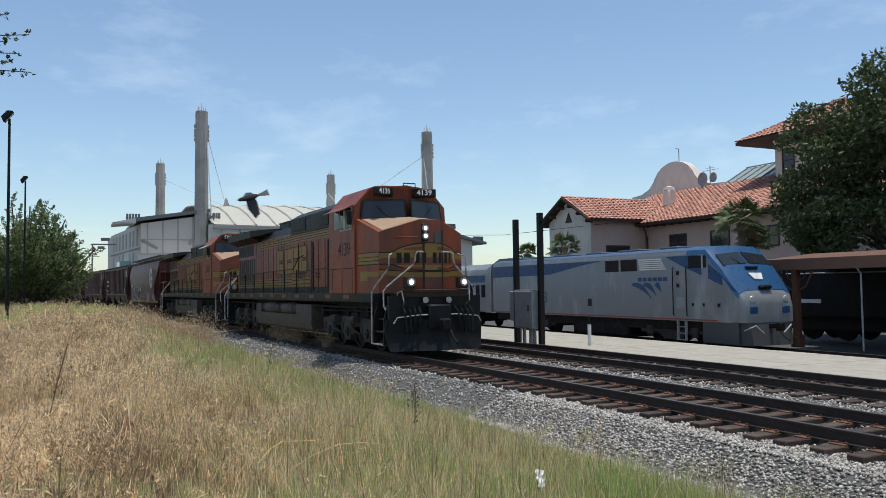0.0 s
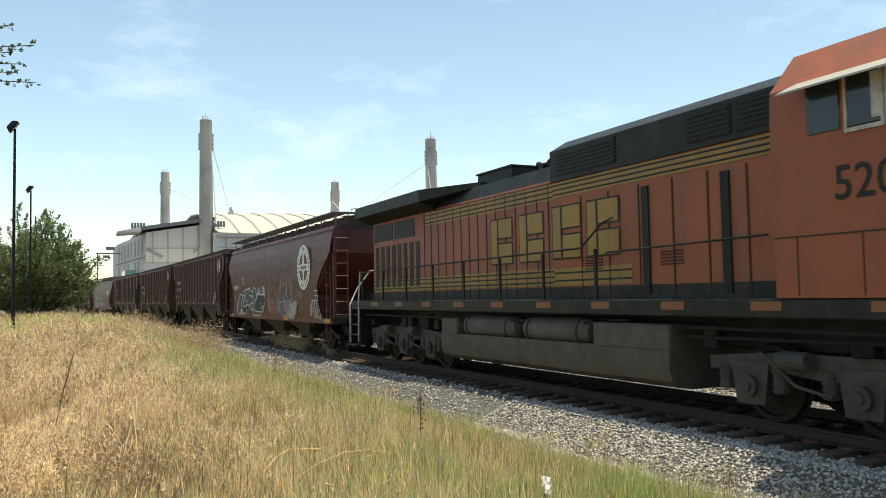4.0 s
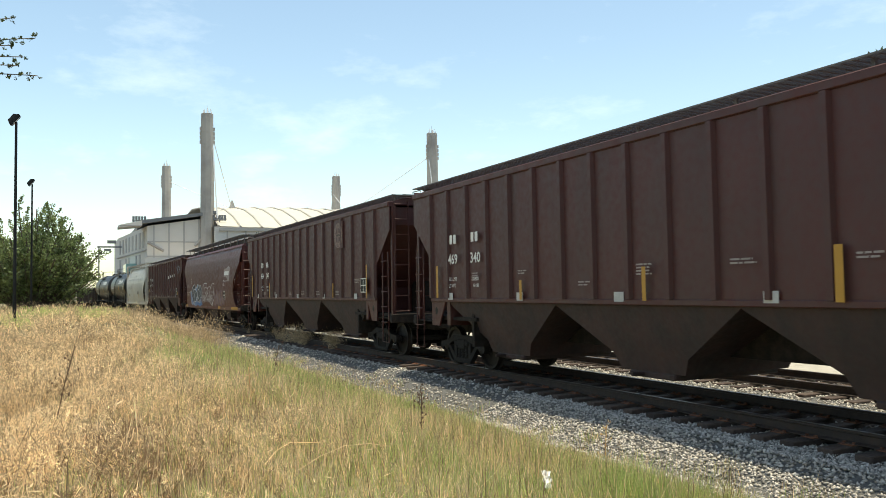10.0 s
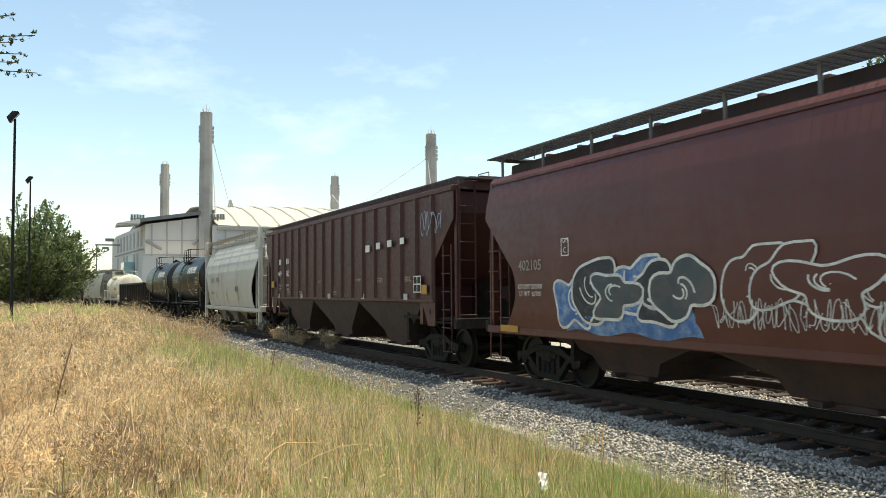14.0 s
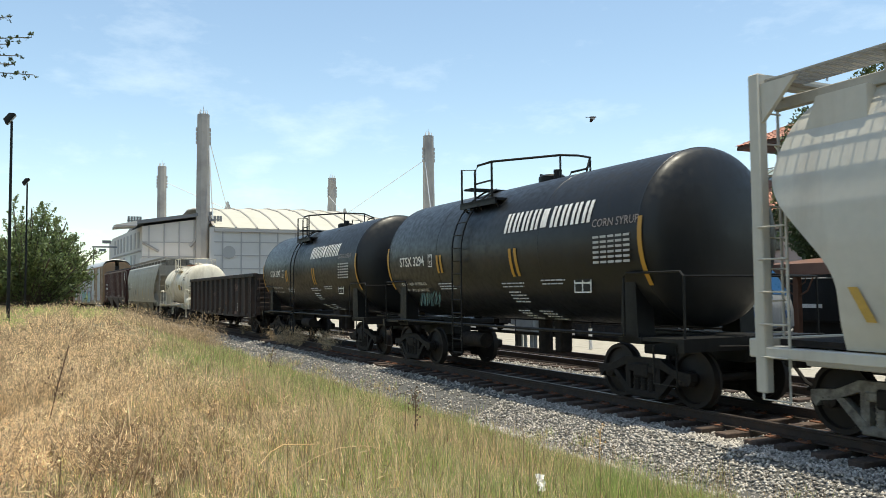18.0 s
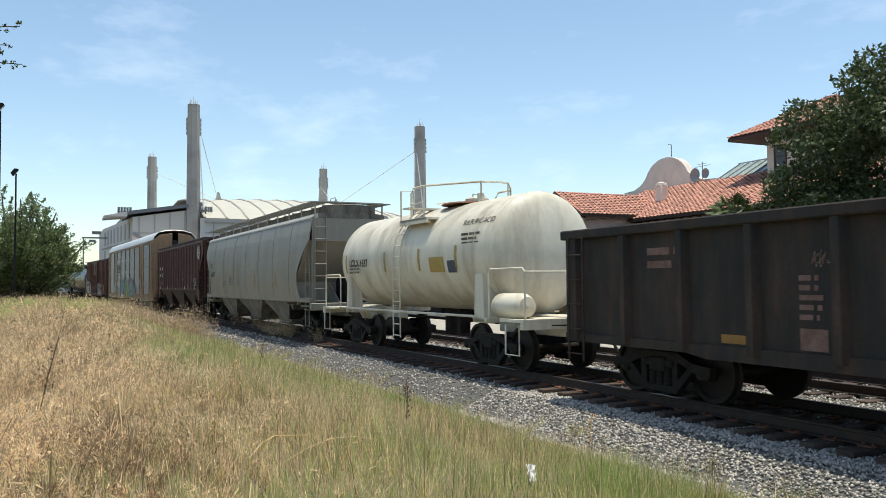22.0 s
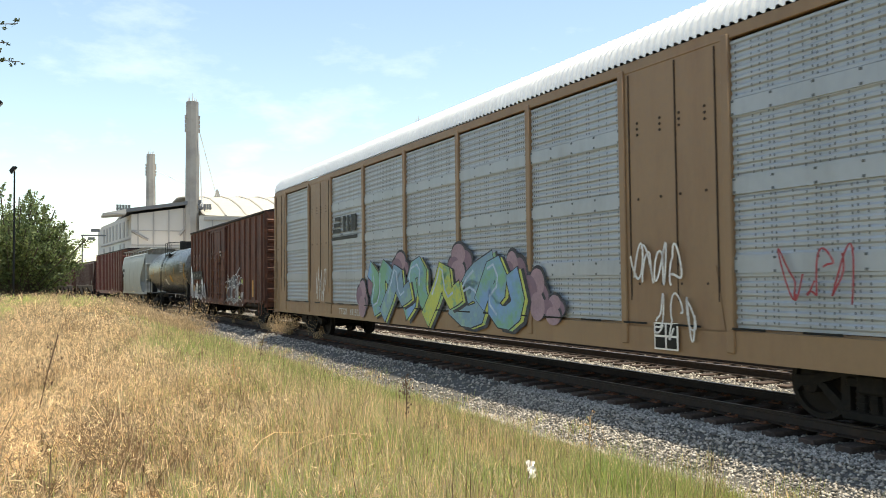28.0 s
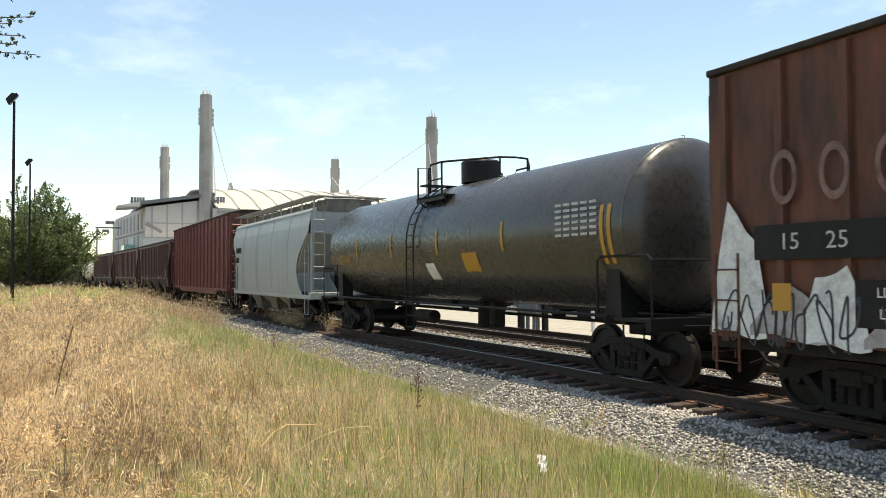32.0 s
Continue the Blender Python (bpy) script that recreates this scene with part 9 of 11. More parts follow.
def passenger_second():
    """The unit coupled behind: the same kind of body, without a nose."""
    car = thing("passenger_unit", "silver and blue passenger unit coupled behind the locomotive", "railway car", pose(-64.4, AM_Y, AM_Z))
    sec = lambda x, w=1.5, top=3.92, low=1.0: [(x, -w, low), (x, -w, top - 0.75), (x, -w * 0.93, top - 0.4), (x, -w * 0.6, top - 0.08), (x, 0, top), (x, w * 0.6, top - 0.08), (x, w * 0.93, top - 0.4), (x, w, top - 0.75), (x, w, low)]
    part("body", Geo().loft([sec(0.0, 1.4), sec(0.5), sec(21.6), sec(22.2, 1.42, 4.2)]), M_silver, car, "silver body side")
    part("blue_band", Geo().box(0.5, 21.6, -1.508, -1.5, 2.75, 3.17), M_navy, car, "navy blue window band")
    part("red_line", Geo().box(0.5, 21.6, -1.508, -1.5, 1.06, 1.1), M_redline, car)
    for k in range(3):
        part("side_window", Geo().box(19.6 + k * 0.75, 20.1 + k * 0.75, -1.513, -1.5, 1.85, 2.6, 0.01), M_glass, car)
    part("side_door", Geo().box(18.3, 19.0, -1.513, -1.5, 1.1, 3.2, 0.01), M_greybox, car)
    for xc in (4.0, 18.0):
        t = part("truck", Geo().box(xc - 1.7, xc + 1.7, -1.1, 1.1, 0.35, 0.8, 0.06), M_truck, car)
        for e in (-1.2, 1.2):
            part("wheelset", shared("wheelset0.46b", lambda: wheelset_geo(0.457), M_wheel), M_wheel, t, m=pose(xc + e, 0, 0.457))
    part("underbody", Geo().box(6, 16, -1.3, 1.3, 0.35, 1.0, 0.1), M_underbody, car)
    return car


passenger_locomotive()
passenger_second()
for i in range(2):
    # a coach farther back, mostly hidden
    co = thing("passenger_coach", "far silver passenger coach with blue band", "railway car", pose(-90.4 - 26 * i, AM_Y, AM_Z), group="passenger coaches")
    part("body", Geo().box(0.3, 25.3, -1.5, 1.5, 1.0, 4.2, 0.3), M_silver, co)
    part("blue_band", Geo().box(0.5, 25, -1.506, -1.5, 2.7, 3.4), M_navy, co)
    part("underbody", Geo().box(2, 23, -1.2, 1.2, 0.1, 1.0), M_underbody, co)


def canopy():
    c = thing("platform_canopy", "low brown steel platform canopy on posts", "canopy")
    part("roof", Geo().prism([(26.6, 2.4), (26.6, 2.85), (29.5, 3.15), (33.5, 2.95), (33.5, 2.5)], -25.4, 2.0, "x"), M_canopy, c, "flat brown canopy roof")
    for x in (-24.1, -17.8, -11.5, -5.2):
        p = part("post", Geo().box(x - 0.13, x + 0.13, 27.0, 27.26, -0.75, 2.45, 0.02).box(x - 0.2, x + 0.2, 26.93, 27.33, -0.75, -0.3, 0.03), M_canopy, c, "square brown post")
        g = Geo()
        for e in (-1, 1):
            g.tube([(x, 27.13, 1.5), (x + e * 0.5, 27.13, 1.75), (x + e * 0.85, 27.13, 2.4)], 0.04)
            g.tube([(x, 27.13, 1.9), (x + e * 0.4, 27.13, 2.1), (x + e * 0.45, 27.13, 2.4)], 0.025)
        part("scroll_bracket", g, M_canopy, p, "curved iron bracket")
    part("slender_pole", Geo().tube([(-20.9, 26.9, -0.7), (-20.9, 26.9, 2.2), (-21.1, 26.9, 2.45)], 0.035), M_rail_white, c)


canopy()


def museum_engine():
    m = thing("museum_steam_locomotive", "black steam locomotive tender parked under the canopy", "locomotive", pose(-25.3, 32.0, -0.7))
    part("tender_body", Geo().box(-2.7, 8.5, -1.5, 1.5, 1.0, 3.6, 0.1), M_black, m, "black tender")
    part("name_bar", Geo().flat(-1.6, -0.45, 1.66, 1.84, -1.51), M_white, m, "pale lettering bar on the tender", smooth=0)
    part("boiler", Geo().turned([(0, 8.6), (1.0, 8.7), (1.05, 9), (1.05, 18), (0.9, 18.4), (0, 18.5)], 24, "x", (0, 0, 2.3)), M_black, m)
    part("frame", Geo().box(-2.8, 18, -1.1, 1.1, 0.45, 1.2), M_black, m)
    for x in (-1.6, 0.2, 5.0, 6.8, 9.5, 11.4, 13.3):
        part("wheelset", shared("wheelset0.60", lambda: wheelset_geo(0.6), M_wheel), M_wheel, m, m=pose(x, 0, 0.6))
    part("handrail", Geo().tube([(-2.3, -1.56, 3.0), (8.3, -1.56, 3.0)], 0.03), M_rail_white, m)


museum_engine()

# posts and cabinets on the near platform edge
for x, top, lab in ((-25.95, 4.35, "tall dark steel post at the platform edge"), (-24.25, 4.45, "tall dark steel post beside the grey cabinets")):
    p = thing("steel_post", lab, "post", pose(x, 14.95, PLAT_Z), group="steel posts")
    part("shaft", Geo().box(-0.09, 0.09, -0.09, 0.09, 0, top + 0.3, 0.01), M_black, p)
    part("base_plate", Geo().box(-0.2, 0.2, -0.2, 0.2, 0, 0.04), M_rust, p)
    part("top_bracket", Geo().box(-0.12, 0.3 if x > -25 else 0.12, -0.04, 0.04, top - 0.1, top), M_black, p)
cab1 = thing("electrical_cabinet", "pale grey trackside electrical cabinet on legs", "cabinet", pose(-25.0, 14.9, PLAT_Z), group="electrical cabinets")
part("body", Geo().box(-0.62, 0.6, -0.25, 0.25, 0.68, 2.05, 0.02), M_greybox, cab1)
part("door", Geo().box(-0.56, 0.54, -0.275, -0.25, 0.74, 1.99, 0.01), M_greybox, cab1)
part("latch", Geo().box(0.38, 0.46, -0.3, -0.27, 1.3, 1.5), M_rust, cab1)
for e in (-0.35, 0.1, 0.35):
    part("leg", Geo().cyl((e, 0, 0), (e, 0, 0.7), 0.07, 8), M_greybox, cab1)
cab2 = thing("electrical_cabinet", "narrow grey cabinet beside the larger one", "cabinet", pose(-26.0, 15.1, PLAT_Z), group="electrical cabinets")
part("body", Geo().box(-0.4, 0.38, -0.2, 0.2, 0.9, 2.0, 0.02), M_greybox, cab2)
part("leg", Geo().cyl((0, 0, 0), (0, 0, 0.92), 0.07, 8), M_greybox, cab2)
bol = thing("platform_marker", "short white marker post on the platform", "post", pose(-24.6, 17.2, PLAT_Z))
part("shaft", Geo().cyl((0, 0, 0), (0, 0, 0.75), 0.07, 10), M_white, bol)
part("cap", Geo().cyl((0, 0, 0.75), (0, 0, 1.0), 0.035, 8), M_black, bol)


def palm(x, y, z0, h, r, seed, lab):
    rnd = random.Random(seed)
    p = thing("palm_tree", lab, "tree", pose(x, y, z0), group="palm trees")
    part("trunk", Geo().turned([(0.28, 0), (0.24, h * 0.3), (0.22, h * 0.85), (0.34, h), (0, h + 0.1)], 12, "z"), M_palmtrunk, p)
    fr, dead = Geo(), Geo()
    for k in range(46):
        a, el = rnd.uniform(0, 6.283), rnd.uniform(-0.7, 1.35)
        L = r * rnd.uniform(0.75, 1.05)
        d = Vector((math.cos(a) * math.cos(el), math.sin(a) * math.cos(el), math.sin(el)))
        side = Vector((-math.sin(a), math.cos(a), 0))
        base = Vector((0, 0, h))
        mid = base + d * L * 0.5
        g = fr if el > -0.45 else dead
        g.tube([base, mid], 0.018, 3)
        up = side.cross(d)
        for q in range(13):
            b = -1.25 + 2.5 * q / 12
            tip = mid + (d * math.cos(b) + side * math.sin(b)) * L * 0.52 + Vector((0, 0, -0.16 * L * abs(math.sin(b)) - 0.1 * L))
            w = (side * math.cos(b) - d * math.sin(b)) * 0.035 + up * 0.02
            m = (mid + tip) / 2 + up * 0.03
            g.add([mid, m + w, tip, m - w], [(0, 1, 2, 3)])
    part("fronds", fr, M_palm, p, "fan fronds", smooth=0)["kind"] = "stuff"
    part("dead_fronds", dead, M_deadleaf, p, "hanging dead fronds", smooth=0)["kind"] = "stuff"
    return p


M_deadleaf = mat("dead_palm_leaf", (0.2, 0.15, 0.08), 0.9, var=0.2, scale=3, island=0.3)
palm(-54.8, 36.0, -0.7, 5.7, 1.6, 1, "fan palm in front of the station wing")
palm(-60.9, 36.2, -0.7, 5.4, 1.35, 2, "smaller fan palm by the station")
palm(-36.0, 36.2, -0.7, 6.4, 1.8, 3, "tall fan palm before the station wall")
palm(-36.9, 38.0, -0.7, 5.4, 1.4, 4, "fan palm close to the station wall")

# ---- stadium, street lamps, distance ----
M_mast = mat("grey_concrete_mast", (0.42, 0.38, 0.34), 0.85, var=0.06, scale=0.05, tint=(0.27, 0.24, 0.22), tint_at=0.6)
M_domewall = mat("pale_stadium_panels", (0.6, 0.55, 0.5), 0.85, var=0.04, scale=0.03, tint=(0.58, 0.53, 0.47), tint_at=0.6)
M_domeroof = mat("cream_membrane_roof", (0.5, 0.475, 0.4), 0.7, var=0.04, scale=0.03, tint=(0.42, 0.4, 0.34), tint_at=0.62)
M_domedark = mat("dark_grey_roof_edge", (0.16, 0.16, 0.165), 0.6, var=0.08, scale=0.1)
M_domeseam = mat("grey_seam", (0.4, 0.37, 0.34), 0.8, var=0.05, scale=0.1)
M_cable = mat("white_cable", (0.66, 0.66, 0.66), 0.5, var=0.03)
M_teal = mat("teal_glass", (0.22, 0.4, 0.4), 0.2, var=0.05, scale=0.1)


def stadium():
    st = thing("domed_stadium", "large pale stadium with four concrete masts and a cable-hung roof", "stadium")
    masts = ((-410.5, 58.0, 6.2), (-590.0, 55.6, 6.2), (-419.1, 184.0, 6.2), (-603.5, 182.7, 6.2))
    for x, y, w in masts:
        h = 91.0
        g = Geo()
        ring = lambda z, k: [(x + k * w / 2 * math.cos(a), y + k * w / 2 * math.sin(a), z) for a in [0.3927 + 0.7854 * q for q in range(8)]]
        g.loft([ring(-1, 1.2), ring(40, 1.12), ring(h - 4, 0.98), ring(h, 0.98)])
        m = part("mast", g, M_mast, st, "tall tapering concrete mast")
        g = Geo()
        for k in range(5):
            a = 1.2566 * k
            g.cyl((x + 2.2 * math.cos(a), y + 2.2 * math.sin(a), h), (x + 1.6 * math.cos(a), y + 1.6 * math.sin(a), h + 2.6), 0.35, 6, 0.1)
        g.cyl((x, y, h), (x, y, h + 4.5), 0.3, 6, 0.08)
        part("crown", g, M_cable, m, "white pointed crown")
        for s in (-1, 1):
            for k in range(4):
                part("cable_anchor", Geo().box(x - 0.8, x + 1.2, y + s * 3.1 - 0.45, y + s * 3.1 + 0.45, h - 15 + k * 2.2, h - 13.4 + k * 2.2), M_mast, m)
    # roof: a shallow vault between the masts
    ys = [62 + (187 - 62) * k / 24 for k in range(25)]
    def ridge(y):
        return 50.2 + 3.4 * math.sin(math.pi * (y - 50) / 165) if y < 140 else 53.6 - 10.5 * ((y - 140) / 55) ** 1.7
    rows = []
    for x, k in ((-400, 0.0), (-420, 0.36), (-445, 0.68), (-470, 0.88), (-500, 1.0), (-540, 0.9), (-590, 0.5), (-620, 0.0)):
        rows.append([(x, y, 34.2 - 1.6 * (y - 62) / 125 + (ridge(y) - 33.4) * k) for y in ys])
    part("roof", Geo().sheet(rows), M_domeroof, st, "cream vaulted roof", smooth=1.2)
    for j in range(0, 25, 2):
        g = Geo()
        g.tube([(x, y + 0.0, z + 0.25) for x, y, z in [r[j] for r in rows[:6]]], 0.5, 4)
        part("roof_rib", g, M_domeseam, st)
    part("eave_band", Geo().box(-401.5, -399.3, 62, 187, 32.0, 33.4), M_domeseam, st)
    part("near_wall", Geo().box(-402, -400.4, 60, 188, -1, 34), M_domewall, st, "pale panelled wall")
    for z in (14, 20.5, 27.0):
        part("wall_joint", Geo().box(-400.45, -400.2, 62, 187, z - 0.25, z + 0.25), M_domeseam, st)
    for k in range(14):
        y = 66 + k * 9
        part("wall_rib", Geo().box(-400.5, -400.0, y - 0.3, y + 0.3, -1, 33), M_domeseam, st)
    for y in (69, 104, 122):
        part("round_window", Geo().turned([(0, -0.3), (3.1, -0.3), (3.1, 0.0), (0, 0.0)], 24, "x", (-399.9, y, 22)), M_domeseam, st, "large round window")
    for y0, y1 in ((128, 142), (150, 166)):
        part("window_band", Geo().box(-400.3, -399.9, y0, y1, 23.5, 26), M_window, st)
    # wings beyond the masts
    def wing(name, pts, x0, x1, lab):
        g = Geo().prism(pts, x0, x1, "x")
        return part(name, g, M_domewall, st, lab)
    foot = [(-411, 30), (-411, 64), (-560, 64), (-560, 21), (-508, 21)]
    w1 = part("wing", Geo().loft([[(x, y, -1) for x, y in foot], [(x, y, 34.6 + max(0.0, y - 30) * 0.16) for x, y in foot]]), M_domewall, st, "panelled wing with a slanting end wall under a sloping roof edge")
    for k in range(8):
        u = 0.08 + 0.115 * k
        a, b = Vector((-411 - 97 * u, 30 - 9 * u - 0.25, 0)), Vector((-411 - 97 * (u + 0.045), 30 - 9 * (u + 0.045) - 0.25, 0))
        for z0, z1 in ((24.5, 32.5), (12.0, 21.5)) if k % 3 else ((24.5, 32.5),):
            part("tall_window", Geo().loft([[(a.x, a.y, z), (b.x, b.y, z), (b.x, b.y + 0.6, z), (a.x, a.y + 0.6, z)] for z in (z0, z1)]), M_domeseam, w1, "tall shaded window slot")
    part("wall_joint", Geo().tube([(-411, 29.8, 23.0), (-508, 20.8, 23.0)], 0.5, 4), M_domeseam, w1)
    part("roof_plate", Geo().prism([(27.5, 35.5), (62.5, 41.0), (62.5, 42.6), (27.5, 37.2)], -565, -408.5, "x"), M_domedark, st, "dark sloping roof plate")
    part("roof_plate", Geo().prism([(17.2, 33.6), (27.5, 34.6), (27.5, 37.0), (17.2, 34.7)], -425, -408.5, "x"), M_domewall, st, "pale projecting tip of the roof plate")
    part("tip_shadow_line", Geo().box(-408.5, -408.3, 17.6, 27.4, 34.3, 34.8), M_domeseam, st)
    w2 = wing("wing", [(184, -1), (203, -1), (203, 27.5), (184, 31.8)], -560, -401, "lower panelled wing")
    part("roof_plate", Geo().prism([(182, 32.2), (210, 25.9), (210, 27.2), (182, 34.0)], -565, -397, "x"), M_domedark, st, "dark sloping roof plate")
    for k in range(5):
        y = 33 + k * 7
        part("wall_rib", Geo().box(-411.05, -410.6, y - 0.35, y + 0.35, -1, 34.4 + (y - 30) * 0.16), M_domeseam, w1)
    for z in (13, 20, 27):
        part("wall_joint", Geo().box(-411.05, -410.7, 30, 62, z - 0.25, z + 0.25), M_domeseam, w1)
    for a, b in (((30.2, 26.7), (37.5, 22.5)), ((62, 38), (52, 25))):
        part("brace", Geo().tube([(-410.6, a[0], a[1]), (-410.6, b[0], b[1])], 0.7, 4), M_mast, w1)
    part("low_block", Geo().box(-409, -398, 28, 60, -1, 18.8), M_domewall, st, "low pale annexe")
    part("glass_corner", Geo().box(-470, -440, 22, 27, -1, 17.5), M_teal, st, "teal glass corner")
    for x, y, z in ((-409, 26.2, 35.6), (-398, 188, 33.5), (-398, 205, 26.8), (-408, 63.5, 37)):
        g = Geo()
        for k in range(5):
            g.box(x - 0.4, x + 0.4, y - 3 + k * 1.3, y - 2 + k * 1.3, z + 0.6, z + 3.4)
        g.box(x - 0.2, x + 0.2, y - 3.2, y + 3.4, z + 1.2, z + 1.6)
        g.cyl((x, y, z - 1), (x, y, z + 1.5), 0.35, 6)
        part("floodlight_bank", g, M_domedark, st, "bank of dark floodlights")
    for y, zz in ((80, 51.2), (150, 49.6)):
        g = Geo().loft([[(-470, y - 2.4, zz - 4), (-466, y + 2.4, zz - 4), (-470, y + 2.4, zz - 4)], [(-470, y - 0.4, zz + 3.5), (-469, y + 0.4, zz + 3.5), (-470, y + 0.4, zz + 3.5)]])
        part("cable_fin", g, M_domeseam, st, "pointed cable anchor fin")
    for (x, y, w) in masts:
        for k, (tx, ty, tz) in enumerate(((-470, 80, 50), (-470, 150, 49), (x + (12 if x > -500 else -12), y + (3 if y < 100 else -3), 38))):
            g = Geo()
            if k == (1 if y < 100 else 0):
                continue
            g.tube([(x, y + (2.5 if y < 100 else -2.5), 80 - 3 * (k % 2)), (tx, ty, tz)], 0.32 if k == 2 else 0.2, 4)
            part("cable", g, M_cable, st, "white stay cable")
    # an outrigger light frame on the far side
    part("light_outrigger", Geo().box(-415, -413, 8, 19, 24.2, 24.8).box(-414.5, -413.5, 8.4, 9.0, 4, 24.2).box(-415, -413, 12.4, 16.2, 26.2, 27.6).box(-415, -413, 11, 14, 22.4, 23.6), M_domedark, st)
    return st


stadium()


def street_lamp(x, y, z0, h, lab, arm=0.0, rz=0):
    l = thing("street_lamp", lab, "street lamp", pose(x, y, z0, 0, 0, rz), group="street lamps")
    part("pole", Geo().cyl((0, 0, 0), (0, 0, h), 0.085, 10, 0.06), M_black, l)
    part("base", Geo().cyl((0, 0, 0), (0, 0, 0.5), 0.2, 10), M_black, l)
    head = part("head", Geo().loft([[(-0.17, -0.3, 0.0), (0.17, -0.3, 0.0), (0.17, 0.32, 0.0), (-0.17, 0.32, 0.0)], [(-0.2, -0.32, 0.1), (0.2, -0.32, 0.1), (0.2, 0.34, 0.1), (-0.2, 0.34, 0.1)], [(-0.14, -0.22, 0.3), (0.14, -0.22, 0.3), (0.14, 0.2, 0.3), (-0.14, 0.2, 0.3)]]), M_black, l, "black floodlight head tilted up", pose(0, 0, h + 0.05, 52, 0, 0))
    part("lens", Geo().box(-0.15, 0.15, -0.27, 0.29, -0.015, 0.0), M_lens, head, "flat glass lens")
    part("bracket", Geo().tube([(0, 0, h - 0.1), (0, -0.06, h + 0.1), (0, -0.04, h + 0.22)], 0.03), M_black, l)
    return l


street_lamp(-44.9, -2.87, 0.2, 10.3, "tall black parking lot lamp with box head")
street_lamp(-70.0, -3.33, 0.3, 10.25, "farther tall black lamp with box head")
ul = thing("utility_pole", "dark roadside light pole with a long arm", "street lamp", pose(-79.5, 33.5, -0.7))
part("pole", Geo().cyl((0, 0, 0), (0, 0, 8.3), 0.16, 10, 0.12), M_black, ul)
part("arm", Geo().tube([(0, 0, 7.6), (0.9, 1.2, 8.2), (1.8, 2.6, 8.35)], 0.05), M_black, ul)
part("wire", Geo().tube([(0, 0, 8.2), (14, 3, 7.4), (28, 6, 7.6)], 0.02, 4), M_black, ul)
# low roofs between the stadium and the tracks
for x, y, w, h, m2, lab in ((-150, 62, 12, 6.5, M_rooftile, "small kiosk with a red tile roof"), (-210, 70, 40, 9, M_domewall, "low pale building near the stadium")):
    b = thing("outbuilding", lab, "building", pose(x, y, -0.7))
    part("wall", Geo().box(-w / 2, w / 2, -4, 4, 0, h), M_stuccopale, b)
    part("roof", Geo().prism([(-w / 2 - 0.5, h), (w / 2 + 0.5, h), (0, h + 1.8)], -4.5, 4.5), m2, b)


M_awning = mat("faded_pink_awning", (0.5, 0.24, 0.2), 0.8, var=0.1, scale=0.8, tint=(0.62, 0.4, 0.36), tint_at=0.55)
# a row of pink vaulted stalls with white front arches
for x, y, w, h in ((-144.0, 42.6, 3.2, 9.6), (-142.4, 47.4, 3.2, 9.9), (-140.2, 53.6, 3.6, 10.5), (-137.8, 59.5, 4.2, 9.0)):
    b = thing("vaulted_stall", "pink vaulted market stall with a white front arch", "stall", pose(x, y, -0.7), group="vaulted stalls")
    part("wall", Geo().box(-6, 0, -w / 2, w / 2, 0, h - 1.6), M_stuccopale, b)
    arc = [(w / 2 * 1.08 * math.cos(math.pi * k / 12), h - 1.6 + 2.3 * math.sin(math.pi * k / 12)) for k in range(13)]
    part("roof", Geo().prism(arc, -6.2, 0.1, "x"), M_awning, b, "pink barrel roof")
    part("arch", Geo().tube([(0.25, a, c + 0.05) for a, c in arc], 0.12, 6), M_white, b, "white front arch")
# ---- trees, bushes, grass ----
M_leaf = mat("oak_leaf", (0.06, 0.085, 0.028), 0.55, var=0.2, scale=2, island=0.45, tint=(0.09, 0.11, 0.035), tint_at=0.58, tint_scale=1.2)
M_bushleaf = mat("bush_leaf", (0.135, 0.18, 0.066), 0.55, var=0.2, scale=2, island=0.6, tint=(0.22, 0.26, 0.11), tint_at=0.56, tint_scale=1.5)
M_bark = mat("grey_brown_bark", (0.09, 0.07, 0.055), 0.95, var=0.3, scale=5, bump=0.6)
M_dry = mat("dry_weed_straw", (0.86, 0.65, 0.4), 0.85, var=0.15, scale=1.2, island=0.75, tint=(0.6, 0.43, 0.25), tint_at=0.55, tint_scale=0.7)
M_grassgreen = mat("green_grass", (0.4, 0.49, 0.15), 0.75, var=0.18, scale=1.2, island=0.45, tint=(0.66, 0.6, 0.27), tint_at=0.54, tint_scale=0.8, tint_w=0.12)
M_brownweed = mat("brown_dead_weed", (0.27, 0.175, 0.1), 0.9, var=0.2, scale=2, island=0.45)
thin_leaf(M_brownweed, 0.2)
thin_leaf(M_dry, 0.42)
thin_leaf(M_grassgreen, 0.42)
thin_leaf(M_leaf, 0.25)
thin_leaf(M_bushleaf, 0.4)
M_twig = mat("brown_dead_stalk", (0.16, 0.1, 0.06), 0.9, var=0.2, scale=4, island=0.2)


